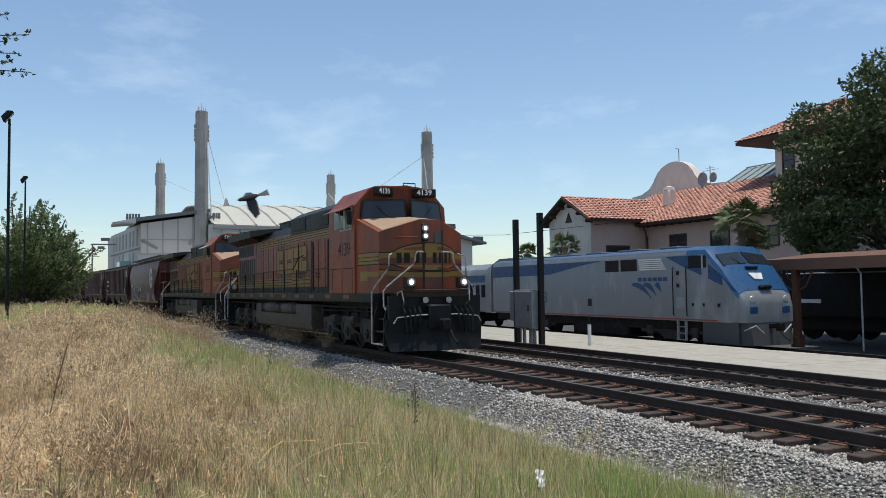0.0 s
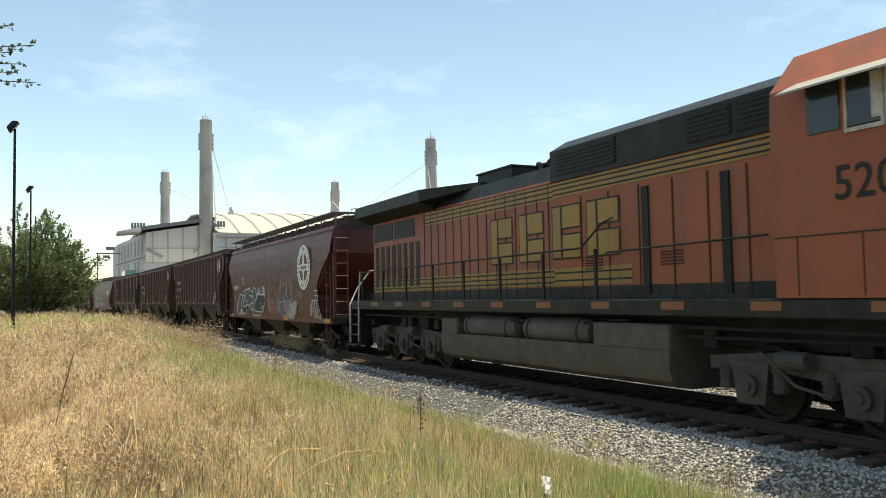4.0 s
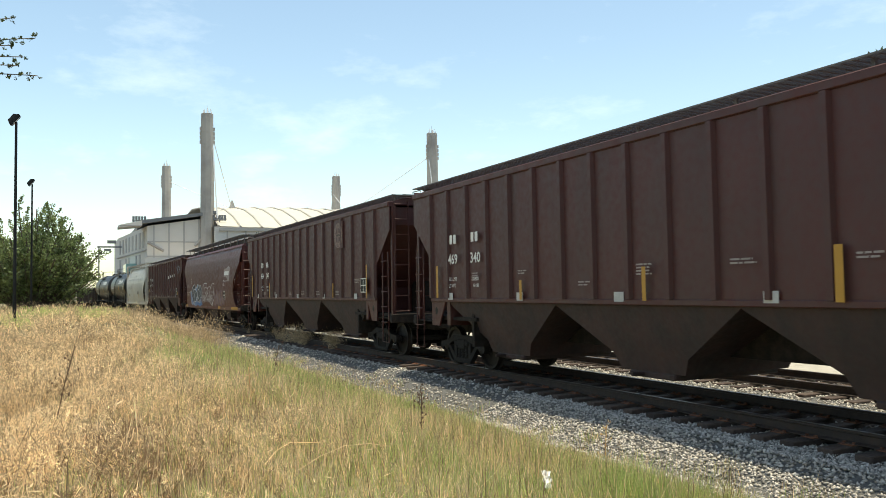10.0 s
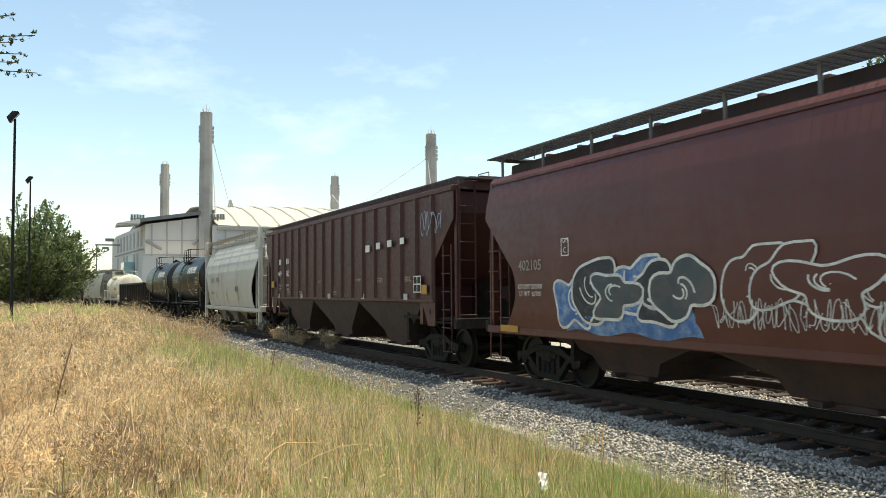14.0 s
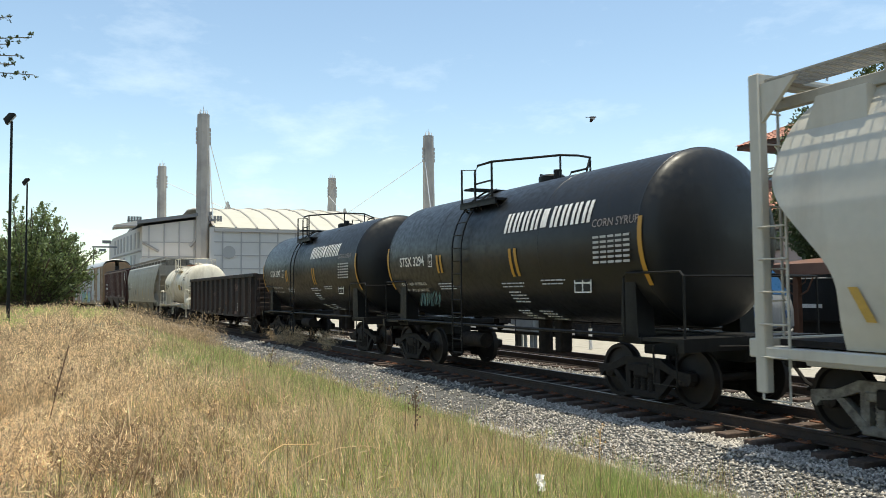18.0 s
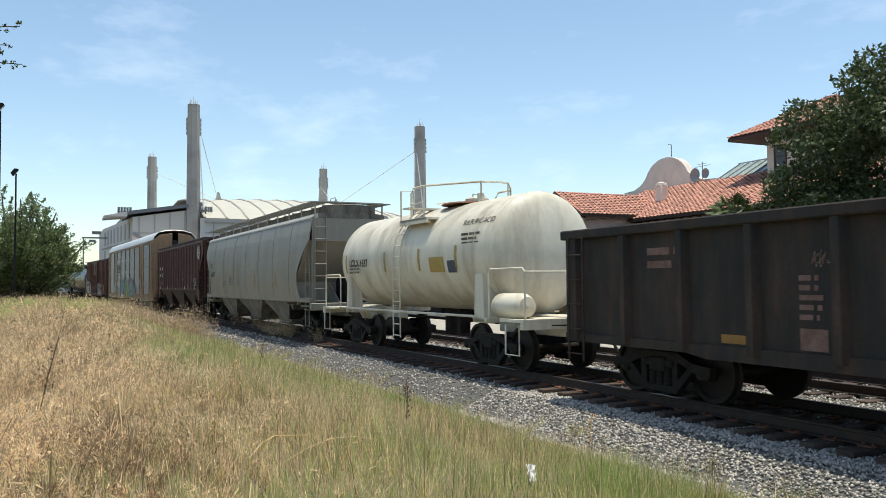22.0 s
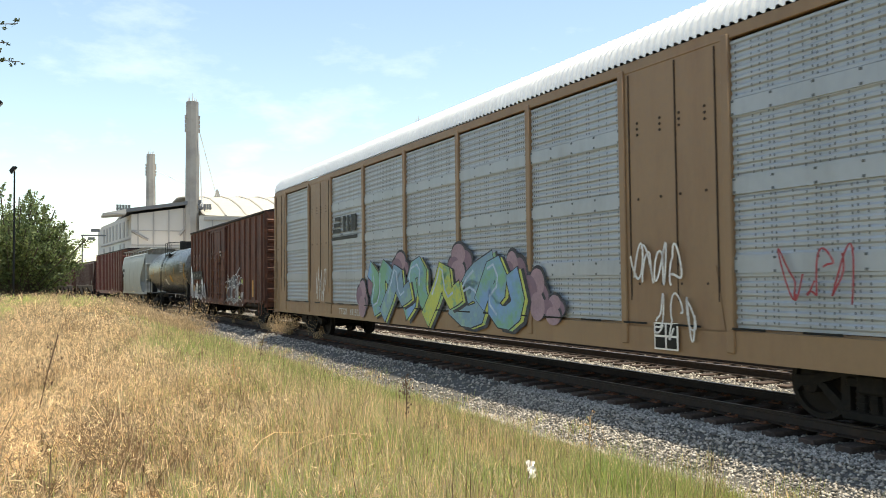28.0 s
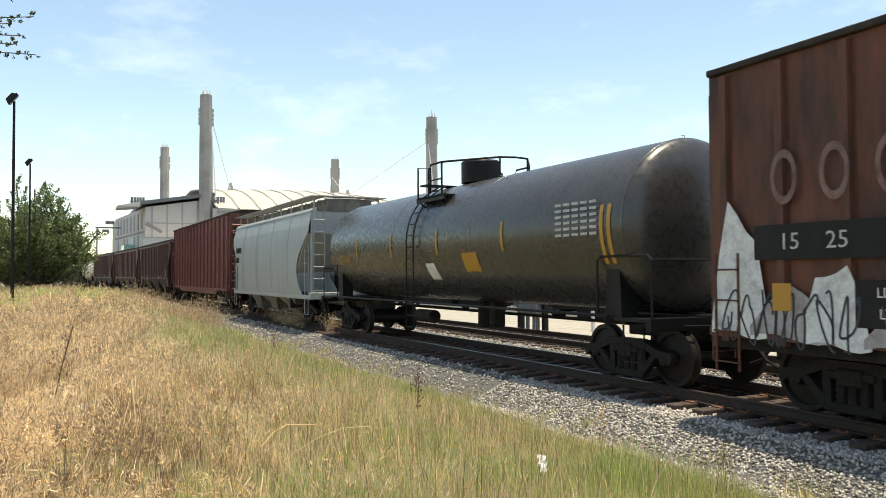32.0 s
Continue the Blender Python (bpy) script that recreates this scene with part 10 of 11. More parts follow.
def leaves(name, clumps, n, size, material, parent, label, seed, flat=0.6):
    """n leaf blades spread over clumps (x, y, z, radius)."""
    rng = np.random.default_rng(seed)
    cl = np.array(clumps, float)
    wt = cl[:, 3] ** 2
    idx = rng.choice(len(cl), n, p=wt / wt.sum())
    d = rng.normal(size=(n, 3))
    d /= np.linalg.norm(d, axis=1)[:, None]
    rad = cl[idx, 3] * rng.uniform(0.45, 1.08, n) ** 0.7
    c = cl[idx, :3] + d * rad[:, None] * np.array([1, 1, 0.8])
    a = rng.normal(size=(n, 3))
    a /= np.linalg.norm(a, axis=1)[:, None]
    b = np.cross(a, rng.normal(size=(n, 3)))
    b /= np.linalg.norm(b, axis=1)[:, None]
    L = size * rng.uniform(0.6, 1.3, n)[:, None]
    v = np.stack([c - a * L, c + b * L * 0.45 - np.array([0, 0, 0.1]) * L, c + a * L, c - b * L * 0.45 - np.array([0, 0, 0.1]) * L], 1)
    f = (np.array([(0, 1, 2), (0, 2, 3)])[None] + (np.arange(n) * 4)[:, None, None]).reshape(-1, 3)
    return tri_mesh(name, v.reshape(-1, 3), f, material, label, "", parent)


def branchy(g, base, direction, length, r, depth, rnd, tips, spread=0.6):
    """A limb that forks."""
    pts = [Vector(base)]
    d = Vector(direction).normalized()
    for k in range(4):
        d = (d + Vector((rnd.uniform(-1, 1), rnd.uniform(-1, 1), rnd.uniform(-0.4, 0.7))) * 0.16).normalized()
        pts.append(pts[-1] + d * length / 4)
    n = 7 if depth > 1 else 4
    rings = []
    for i, p in enumerate(pts):
        rr = r * (1 - 0.5 * i / 4)
        side = d.cross(Vector((0.2, 0.3, 0.93))).normalized()
        up = side.cross(d)
        rings.append([p + side * rr * math.cos(6.283 * k / n) + up * rr * math.sin(6.283 * k / n) for k in range(n)])
    g.loft(rings)
    if depth == 0:
        tips.append(pts[-1])
        return
    for k in range(3 if depth > 1 else 2):
        a = rnd.uniform(0, 6.283)
        side = d.cross(Vector((math.cos(a), math.sin(a), 0.3))).normalized()
        branchy(g, pts[-1 - (k % 2)], d + side * spread * rnd.uniform(0.7, 1.3), length * rnd.uniform(0.6, 0.8), r * 0.5, depth - 1, rnd, tips, spread)


def tree(name, label, x, y, z0, trunk_h, r, clumps, n, size, material, seed, lean=(0, 0)):
    t = thing(name, label, "tree" if name != "bush" else "bush", pose(x, y, z0))
    rnd = random.Random(seed)
    g = Geo()
    g.turned([(r * 1.5, -0.2), (r * 1.1, 0.4), (r * 0.9, trunk_h * 0.6), (r * 0.75, trunk_h)], 10, "z")
    part("trunk", g, M_bark, t)
    tips = []
    limbs = Geo()
    for k in range(6):
        a = 6.283 * k / 6 + rnd.uniform(-0.4, 0.4)
        branchy(limbs, (0, 0, trunk_h * rnd.uniform(0.75, 1.0)), (math.cos(a) * 0.8 + lean[0], math.sin(a) * 0.8 + lean[1], 0.9), max(c[3] for c in clumps) * 1.5, r * 0.5, 2, rnd, tips)
    part("limb", limbs, M_bark, t, "forking limbs")
    leaves("crown", clumps, n, size, material, t, "dense uneven leafy crown", seed)
    return t


def crown(cx, cy, cz, rx, ry, rz, n, rmin, rmax, seed):
    rnd = random.Random(seed)
    out = []
    while len(out) < n:
        p = Vector((rnd.uniform(-1, 1), rnd.uniform(-1, 1), rnd.uniform(-1, 1)))
        if 0.25 < p.length < 1.0:
            out.append((cx + p.x * rx, cy + p.y * ry, cz + p.z * rz, rnd.uniform(rmin, rmax)))
    return out


tree("oak_tree", "broad dark green live oak beside the station canopy", -25.6, 36.6, -0.7, 3.4, 0.4, crown(0.2, 0.2, 8.4, 7.4, 4.2, 5.2, 84, 0.8, 1.5, 3) + crown(0.6, 0.3, 10.9, 4.4, 3.5, 2.4, 46, 0.8, 1.3, 4) + crown(-0.6, -1.2, 5.2, 6.2, 3.0, 1.9, 40, 0.7, 1.2, 6), 66000, 0.14, M_leaf, 5)
tree("oak_tree", "second dark oak behind the canopy", -10, 39.0, -0.7, 3.4, 0.4, crown(0, 0, 8.0, 6.5, 4.5, 4.5, 40, 0.9, 1.6, 8), 9000, 0.22, M_leaf, 9)

def shoot_bush(label, x, y, z0, rx, h, shoots, per, size, seed):
    """A tall shrub of many upright shoots that fan out, with narrow leaves along their outer halves."""
    t = thing("bush", label, "bush", pose(x, y, z0), group="bushes")
    rnd = random.Random(seed)
    rng = np.random.default_rng(seed)
    stems = Geo()
    cen, way = [], []
    for k in range(shoots):
        a, u = rnd.uniform(0, 6.283), math.sqrt(rnd.uniform(0.0, 1.0))
        lean = u * rnd.uniform(0.85, 1.1)
        hh = h * (1 - 0.5 * u ** 2.2) * rnd.uniform(0.55, 1.05)
        base = Vector((math.cos(a) * rx * 0.14 * u, math.sin(a) * rx * 0.14 * u, 0))
        tip = Vector((math.cos(a) * rx * lean, math.sin(a) * rx * lean, hh))
        bow = Vector((-math.cos(a) * rx * 0.05, -math.sin(a) * rx * 0.05, -0.02 * h)) * u
        pts = [base + (tip - base) * v + bow * 4 * v * (1 - v) for v in (0, 0.25, 0.5, 0.75, 1.0)]
        stems.tube(pts, 0.028 if k % 3 else 0.05, 4)
        n = int(per * rnd.uniform(0.6, 1.4))
        for v in rng.uniform(0.22 + 0.22 * u, 1.0, n // 2) ** 0.85:
            q = min(3, int(v * 4))
            f = v * 4 - q
            p, d = pts[q].lerp(pts[q + 1], f), (pts[q + 1] - pts[q]).normalized()
            r = 0.05 * h * (1.2 - v) + 0.016 * h
            cen.append((p.x + rng.normal() * r, p.y + rng.normal() * r, max(0.1, p.z + rng.normal() * r)))
            way.append((d.x, d.y, d.z))
        for side in range(4):
            v = rnd.uniform(0.45, 0.95)
            q = min(3, int(v * 4))
            p, d = pts[q].lerp(pts[q + 1], v * 4 - q), (pts[q + 1] - pts[q]).normalized()
            end = p + (d + Vector((rnd.gauss(0, 0.6), rnd.gauss(0, 0.6), rnd.uniform(0.0, 0.5)))) * h * rnd.uniform(0.06, 0.13)
            stems.tube([p, end], 0.018, 3)
            for f in rng.uniform(0.2, 1.05, int(n * 0.2)):
                p2 = p.lerp(end, f)
                r = 0.017 * h * (1.25 - f)
                cen.append((p2.x + rng.normal() * r, p2.y + rng.normal() * r, max(0.1, p2.z + rng.normal() * r)))
                way.append((d.x, d.y, d.z))
    part("stem", stems, M_bark, t, "thin forking stems")
    c, w = np.array(cen), np.array(way)
    n = len(c)
    a = w * 0.6 + rng.normal(size=(n, 3)) * 0.8
    a /= np.linalg.norm(a, axis=1)[:, None]
    b = np.cross(a, rng.normal(size=(n, 3)))
    b /= np.linalg.norm(b, axis=1)[:, None]
    L = size * rng.uniform(0.6, 1.4, n)[:, None]
    v = np.stack([c - a * L, c + b * L * 0.5, c + a * L, c - b * L * 0.5], 1)
    f = (np.array([(0, 1, 2), (0, 2, 3)])[None] + (np.arange(n) * 4)[:, None, None]).reshape(-1, 3)
    tri_mesh("crown", v.reshape(-1, 3), f, M_bushleaf, "narrow grey-green leaves on upright shoots", "", t)
    return t


shoot_bush("tall feathery green bush on the dry bank behind the lamps", -76.5, -3.7, 0.0, 5.5, 9.7, 215, 200, 0.12, 11)
shoot_bush("second feathery green bush beside the first", -75.0, -11.4, 0.0, 4.4, 9.0, 100, 140, 0.14, 15)

# an overhanging small tree by the camera, of which twig ends show
ot = thing("small_tree", "small thin-leaved tree leaning over the bank", "tree", pose(-12.2, -4.0, 0.2))
part("trunk", Geo().turned([(0.12, -0.2), (0.09, 1.5), (0.07, 3.6), (0.03, 5.0), (0, 5.2)], 8, "z"), M_bark, ot)
_tw = Geo()
_tips = []
_rnd = random.Random(21)
for _y, _z, _x in ((3.45, 5.12, 0.2), (3.48, 4.61, 0.2), (3.2, 5.37, 0.2), (3.31, 4.85, 0.2), (3.16, 5.02, 0.1), (3.24, 4.7, 0.3), (3.3, 6.25, 0.0), (2.6, 5.9, 0.5), (2.4, 5.2, -0.4), (2.0, 6.4, 0.2), (1.4, 6.8, -0.6), (-1.6, 5.8, 0.5), (-1.2, 6.6, -0.5), (0.6, 6.0, 1.2), (0.2, 5.6, -1.3)):
    _b = Vector((0, 0, 3.2 + 0.12 * _z))
    _e = Vector((_x, _y, _z))
    _m = (_b + _e) / 2 + Vector((0, 0, 0.45))
    _arc = [_b.lerp(_m, _u).lerp(_m.lerp(_e, _u), _u) for _u in (0, 0.2, 0.4, 0.6, 0.75, 0.85, 0.92, 1.0)]
    _tw.tube(_arc, 0.006, 4)
    for _k in range(30):
        _u = 0.62 + 0.38 * _k / 29
        _p = _b.lerp(_m, _u).lerp(_m.lerp(_e, _u), _u)
        _q = _p + Vector((_rnd.uniform(-0.05, 0.05), _rnd.uniform(-0.03, 0.05), _rnd.uniform(-0.06, 0.05)))
        _tw.tube([_p, _q], 0.0025, 3)
        _tips.append((_q.x, _q.y, _q.z, 0.026))
part("twig", _tw, M_bark, ot, "thin bare twigs")["kind"] = "stuff"
leaves("foliage", _tips, 3400, 0.024, M_leaf, ot, "small sparse leaves at the twig ends", 22)


def place_points(n, rng, ra, rb, wmin):
    """n random points on the bank between two distances from where the bank's path ends, at least wmin from the track."""
    out = []
    while len(out) < n:
        m = 4096
        r = np.sqrt(rng.uniform(ra * ra, rb * rb, m))
        a = rng.uniform(radians(-14), radians(66), m)
        x, y = -r * np.cos(a), r * np.sin(a)
        for xx, yy in zip(x, y):
            w = track_y(xx) - yy
            if w > wmin:
                out.append((xx, yy, w))
                if len(out) == n:
                    break
    return np.array(out)


def blades(name, pts, h, width, bend, material, label, rng):
    """Grass: each blade is a bent strip of three triangles."""
    n = len(pts)
    z = np.array([ground_z(p[0], p[1]) for p in pts])
    base = np.stack([pts[:, 0], pts[:, 1], z - 0.01], -1)
    a = rng.uniform(0, 6.283, n)
    side = np.stack([np.cos(a), np.sin(a), 0 * a], -1) * (width * rng.uniform(0.7, 1.3, n))[:, None] / 2
    b = rng.uniform(0, 6.283, n)
    lean = np.stack([np.cos(b), np.sin(b), 0 * b], -1) * (h * rng.uniform(0.0, bend, n))[:, None]
    up = np.stack([0 * a, 0 * a, h], -1)
    mid = base + up * 0.55 + lean * 0.35
    tip = base + up + lean
    v = np.stack([base - side, base + side, mid + side * 0.7, mid - side * 0.7, tip], 1)
    f = (np.array([(0, 1, 2), (0, 2, 3), (3, 2, 4)])[None] + (np.arange(n) * 5)[:, None, None]).reshape(-1, 3)
    return tri_mesh(name, v.reshape(-1, 3), f, material, label, "grass")


def weeds(name, pts, h, spread, material, label, rng, k=16, width=0.006):
    """Dry branching weeds: each plant is many short crossing twigs and seed heads."""
    n = len(pts)
    z = np.array([ground_z(p[0], p[1]) for p in pts])
    base = np.stack([pts[:, 0], pts[:, 1], z], -1)
    base = np.repeat(base, k, 0)
    hh = np.repeat(h, k)
    u = rng.uniform(0.12, 1.0, n * k)
    off = rng.normal(size=(n * k, 3)) * np.array([1, 1, 0.25]) * (hh * spread * u)[:, None]
    c = base + off
    c[:, 2] = base[:, 2] + hh * u + off[:, 2] * 0.3
    d = rng.normal(size=(n * k, 3)) * np.array([1, 1, 1.05])
    d /= np.linalg.norm(d, axis=1)[:, None]
    long = rng.uniform(size=n * k) < 0.07
    d[long] = d[long] * 0.5 + np.array([0, 0, 0.8])
    L = (0.5 * np.where(long, rng.uniform(0.12, 0.3, n * k), rng.uniform(0.02, 0.085, n * k)) * (1 + 20 * width))[:, None]
    s = np.cross(d, rng.normal(size=(n * k, 3)))
    s /= np.linalg.norm(s, axis=1)[:, None]
    s *= (width * rng.uniform(0.5, 1.5, n * k))[:, None]
    v = np.stack([c - d * L - s * 0.4, c - d * L + s * 0.4, c + d * L * 0.6 + s, c + d * L, c + d * L * 0.6 - s], 1)
    f = (np.array([(0, 1, 2), (0, 2, 4), (4, 2, 3)])[None] + (np.arange(n * k) * 5)[:, None, None]).reshape(-1, 3)
    return tri_mesh(name, v.reshape(-1, 3), f, material, label, "weeds")


def tufted(p, cell, pull, rng):
    """Draws scattered points together into tufts, one in each cell of the bank."""
    key = np.floor(p[:, :2] / cell)
    jit = np.stack([np.sin(key[:, 0] * 12.9898 + key[:, 1] * 78.233) * 43758.5453, np.sin(key[:, 0] * 39.346 + key[:, 1] * 11.135) * 24634.6345], -1) % 1.0
    mid = (key + 0.15 + 0.7 * jit) * cell
    keep = (rng.uniform(size=len(p)) < 0.72)[:, None]
    q = p.copy()
    q[:, :2] = np.where(keep, mid + (p[:, :2] - mid) * (1 - pull), p[:, :2])
    q[:, 2] = np.array([track_y(x) - y for x, y in q[:, :2]])
    return q


def grow():
    rng = np.random.default_rng(12)
    def patch(p, k=0.16, z=2.0):
        return np.array([noise.noise(Vector((x * k + 9, y * k, z))) for x, y, _ in p])
    for ra, rb, n_g, n_w, wd in ((3.5, 14, 105000, 6600, 0.0046), (14, 30, 56000, 7600, 0.008), (30, 85, 22000, 6500, 0.017)):
        p = tufted(place_points(n_g, rng, ra, rb, 2.6), 0.13 if ra < 14 else 0.22, 0.55, rng)
        # greenest and upright along the ballast, straw higher up the bank
        q = patch(p) + 0.5 * patch(p, 0.75, 3.0)
        near = np.clip((p[:, 0] + 34) / 24, 0, 1)
        edge = 6.1 + 3.3 * near
        chance = np.clip(0.98 - 0.55 * (p[:, 2] - 2.8) / (edge - 2.8), 0.05, 0.95) + 0.55 * q
        chance = np.where(p[:, 2] > edge + 0.8, 0.06 + 0.3 * (q > 0.42), chance)
        green = rng.uniform(size=len(p)) < chance
        clump = 0.6 + 1.15 * np.clip(patch(p, 0.9, 7.0) + 0.3 + 0.5 * patch(p, 3.1, 5.0), 0, 1)
        hg = (0.1 + 0.23 * rng.uniform(size=len(p))) * np.clip((p[:, 2] - 2.35) / 1.5, 0.25, 1.0) * clump
        hg = np.where(p[:, 2] > edge - 0.4, hg * 0.55, hg)
        brown = ~green & (rng.uniform(size=len(p)) < 0.14)
        pale = ~green & ~brown
        blades("bank_grass", p[green], hg[green], wd, 0.5, M_grassgreen, "green upright grass along the ballast", rng)
        blades("dry_grass", p[pale], hg[pale] * 1.15, wd, 0.8, M_dry, "dry straw grass on the bank", rng)
        blades("brown_grass", p[brown], hg[brown] * 0.85, wd, 0.9, M_brownweed, "brown dead grass among the straw", rng)
        p = place_points(n_w, rng, ra, rb, 4.6)
        lim = 6.3 + 2.7 * np.clip((p[:, 0] + 34) / 24, 0, 1)
        p = p[p[:, 2] > lim + 1.2 * patch(p) + rng.normal(size=len(p)) * 0.7]
        clump = 0.4 + 1.6 * np.clip(patch(p, 0.55, 4.0) + 0.25 + 0.6 * patch(p, 1.9, 8.0), 0, 1)
        h = (0.16 + 0.3 * rng.uniform(size=len(p))) * (1.0 if ra < 30 else 1.4) * clump
        # lower, darker brown weeds also stand in for shade between the clumps
        dark = rng.uniform(size=len(p)) < 0.2 + 0.45 * (patch(p, 0.9, 11.0) > 0.22)
        weeds("dry_weeds", p[~dark], h[~dark], 0.3, M_dry, "tangled dry tan weeds with seed heads", rng, 66 if ra < 14 else 32, wd * 0.64)
        weeds("brown_weeds", p[dark], h[dark] * 0.8, 0.36, M_brownweed, "brown dead weeds among the straw", rng, 56 if ra < 14 else 26, wd * 0.62)
    # thin upright stalks that stand above the grass
    p = place_points(1100, rng, 4.5, 26, 3.0)
    blades("seed_stalks", p, 0.35 + 0.35 * rng.uniform(size=len(p)), 0.006, 0.3, M_brownweed, "thin brown seed stalks above the grass", rng)
    p = place_points(1800, rng, 4.5, 26, 3.0)
    blades("pale_stalks", p, 0.3 + 0.3 * rng.uniform(size=len(p)), 0.006, 0.5, M_dry, "thin pale straw stalks above the grass", rng)
    # tufts that creep out over the edge of the ballast
    spots = []
    for _ in range(120):
        x, w = -4.0 - 34.0 * rng.uniform() ** 1.3, rng.uniform(2.2, 3.0)
        n = int(rng.integers(20, 70))
        spots += [(x + rng.normal() * 0.14, track_y(x) - w + rng.normal() * 0.1, w) for _ in range(n)]
    p = np.array(spots)
    half = rng.uniform(size=len(p)) < 0.5
    hh = 0.06 + 0.16 * rng.uniform(size=len(p))
    blades("edge_grass", p[half], hh[half], 0.006, 0.7, M_grassgreen, "green tufts at the ballast edge", rng)
    blades("edge_straw", p[~half], hh[~half], 0.006, 0.9, M_dry, "dry tufts at the ballast edge", rng)
    # a ridge of taller weeds beside the far track
    s = rng.uniform(-75, -34, 1500)
    w = rng.uniform(3.0, 5.5, 1500)
    p = np.array([(x, track_y(x) - ww, ww) for x, ww in zip(s, w)])
    lump = np.array([noise.noise(Vector((x * 0.5, 3.0, y * 0.5))) for x, y, _ in p])
    weeds("trackside_weeds", p, (0.45 + 0.45 * rng.uniform(size=len(p))) * (0.7 + 1.3 * np.clip(lump + 0.1, 0, 1)), 0.26, M_weedtan, "tall dry weeds beside the far track", rng, 44, 0.009)
    # single dry bushes rooted in the ballast
    spots = []
    for x, y, n in ((-37.2, 8.4, 5), (-30.6, 8.35, 9), (-32.2, 8.15, 8), (-29.0, 8.75, 8), (-34.5, 8.2, 6), (-27.5, 8.6, 4), (-40.5, 8.2, 6)):
        spots += [(x + rng.normal() * 0.3, y - 0.35 + rng.normal() * 0.15, 0) for _ in range(n)]
    p = np.array(spots)
    weeds("ballast_weeds", p, 0.35 + 0.5 * rng.uniform(size=len(p)), 0.4, M_weedtan, "small dry weeds rooted in the ballast", rng, 150, 0.008)
    # green leafy weeds far up the bank
    spots = []
    for x, y, n, r in ((-46, 1.0, 26, 1.2), (-58, -1.6, 80, 2.2), (-40, -2.6, 24, 1.0)):
        spots += [(x + rng.normal() * r, y + rng.normal() * r * 0.5, 0) for _ in range(n)]
    p = np.array(spots)
    weeds("green_weeds", p, 0.4 + 0.4 * rng.uniform(size=len(p)), 0.3, M_grassgreen, "green leafy weeds on the bank", rng, 40, 0.018)


M_weedtan = mat("dull_tan_dead_weed", (0.5, 0.37, 0.23), 0.9, var=0.2, scale=2, island=0.5)
thin_leaf(M_weedtan, 0.2)
grow()


def stalk(x, y, h, seed, label, lean=(0.1, 0.0), material=None):
    rnd = random.Random(seed)
    t = thing("weed_stalk", label, "weed", pose(x, y, ground_z(x, y)), group="weed stalks")
    g = Geo()
    p1 = Vector((lean[0] * h * 0.5, lean[1] * h * 0.5, h * 0.55))
    p2 = Vector((lean[0] * h, lean[1] * h, h))
    g.tube([(0, 0, 0), p1, p2], 0.007, 5)
    for k in range(14):
        u = 0.3 + 0.7 * k / 13
        b = p2 * u + Vector((0, 0, 0)) if u > 0.55 else p1 * (u / 0.55)
        e = b + Vector((rnd.uniform(-1, 1), rnd.uniform(-1, 1), rnd.uniform(0.1, 0.8))) * 0.14 * h
        g.tube([b, e], 0.003, 3)
        g.box(e.x - 0.008, e.x + 0.008, e.y - 0.008, e.y + 0.008, e.z - 0.012, e.z + 0.012)
    part("stem", g, material or M_twig, t, "thin branching stem")
    return t


stalk(-10.9, -0.25, 0.95, 1, "dark standing weed stalk in the dry grass", (0.1, 0.22))
stalk(-15.5, 3.4, 0.7, 2, "thin brown weed stalk", (0.1, 0.15))
stalk(-9.6, 4.0, 0.6, 3, "slender brown grass stalk", (0.05, 0.0))
stalk(-12.6, 5.2, 0.55, 4, "slender brown grass stalk", (0.0, 0.1))
stalk(-11.4, 2.2, 0.6, 5, "broken pale weed stalk", (0.2, -0.1), M_dry)
stalk(-8.6, 6.1, 0.62, 6, "single pale grass stalk at the ballast edge", (0.1, 0.0), M_dry)
# fallen pale stems in the grass
fs = thing("fallen_stem", "long pale fallen weed stems lying in the grass", "weed", pose(-7.0, 2.1, ground_z(-7.0, 2.1)))
part("stem", Geo().tube([(0.23, -0.4, 0.16), (0.16, -0.2, 0.24), (0.06, 0.06, 0.29), (0.02, 0.3, 0.28), (0.03, 0.5, 0.24)], 0.004, 6), M_dry, fs, "bleached bowed stem")
part("stem", Geo().tube([(0.06, -0.65, 0.2), (-0.08, -0.52, 0.28), (-0.17, -0.38, 0.32), (-0.16, -0.1, 0.3)], 0.0035, 6), M_dry, fs, "bleached bowed stem")
# a crumpled white paper in the grass
pp = thing("paper_litter", "crumpled white paper caught in the grass", "litter", pose(-6.2, 3.8, 0.13, 0, 0, 58) @ Matrix.Scale(0.72, 4))
_g = Geo()
_rn = random.Random(3)
_rows = [[(0.034 * i - 0.05 + _rn.uniform(-0.02, 0.02) - 0.012 * j, _rn.uniform(-0.03, 0.03) + 0.04 * j, 0.04 * j - 0.07 + _rn.uniform(-0.015, 0.015)) for i in range(4)] for j in range(5)]
_g.sheet(_rows)
part("sheet", _g, M_white, pp, smooth=0)
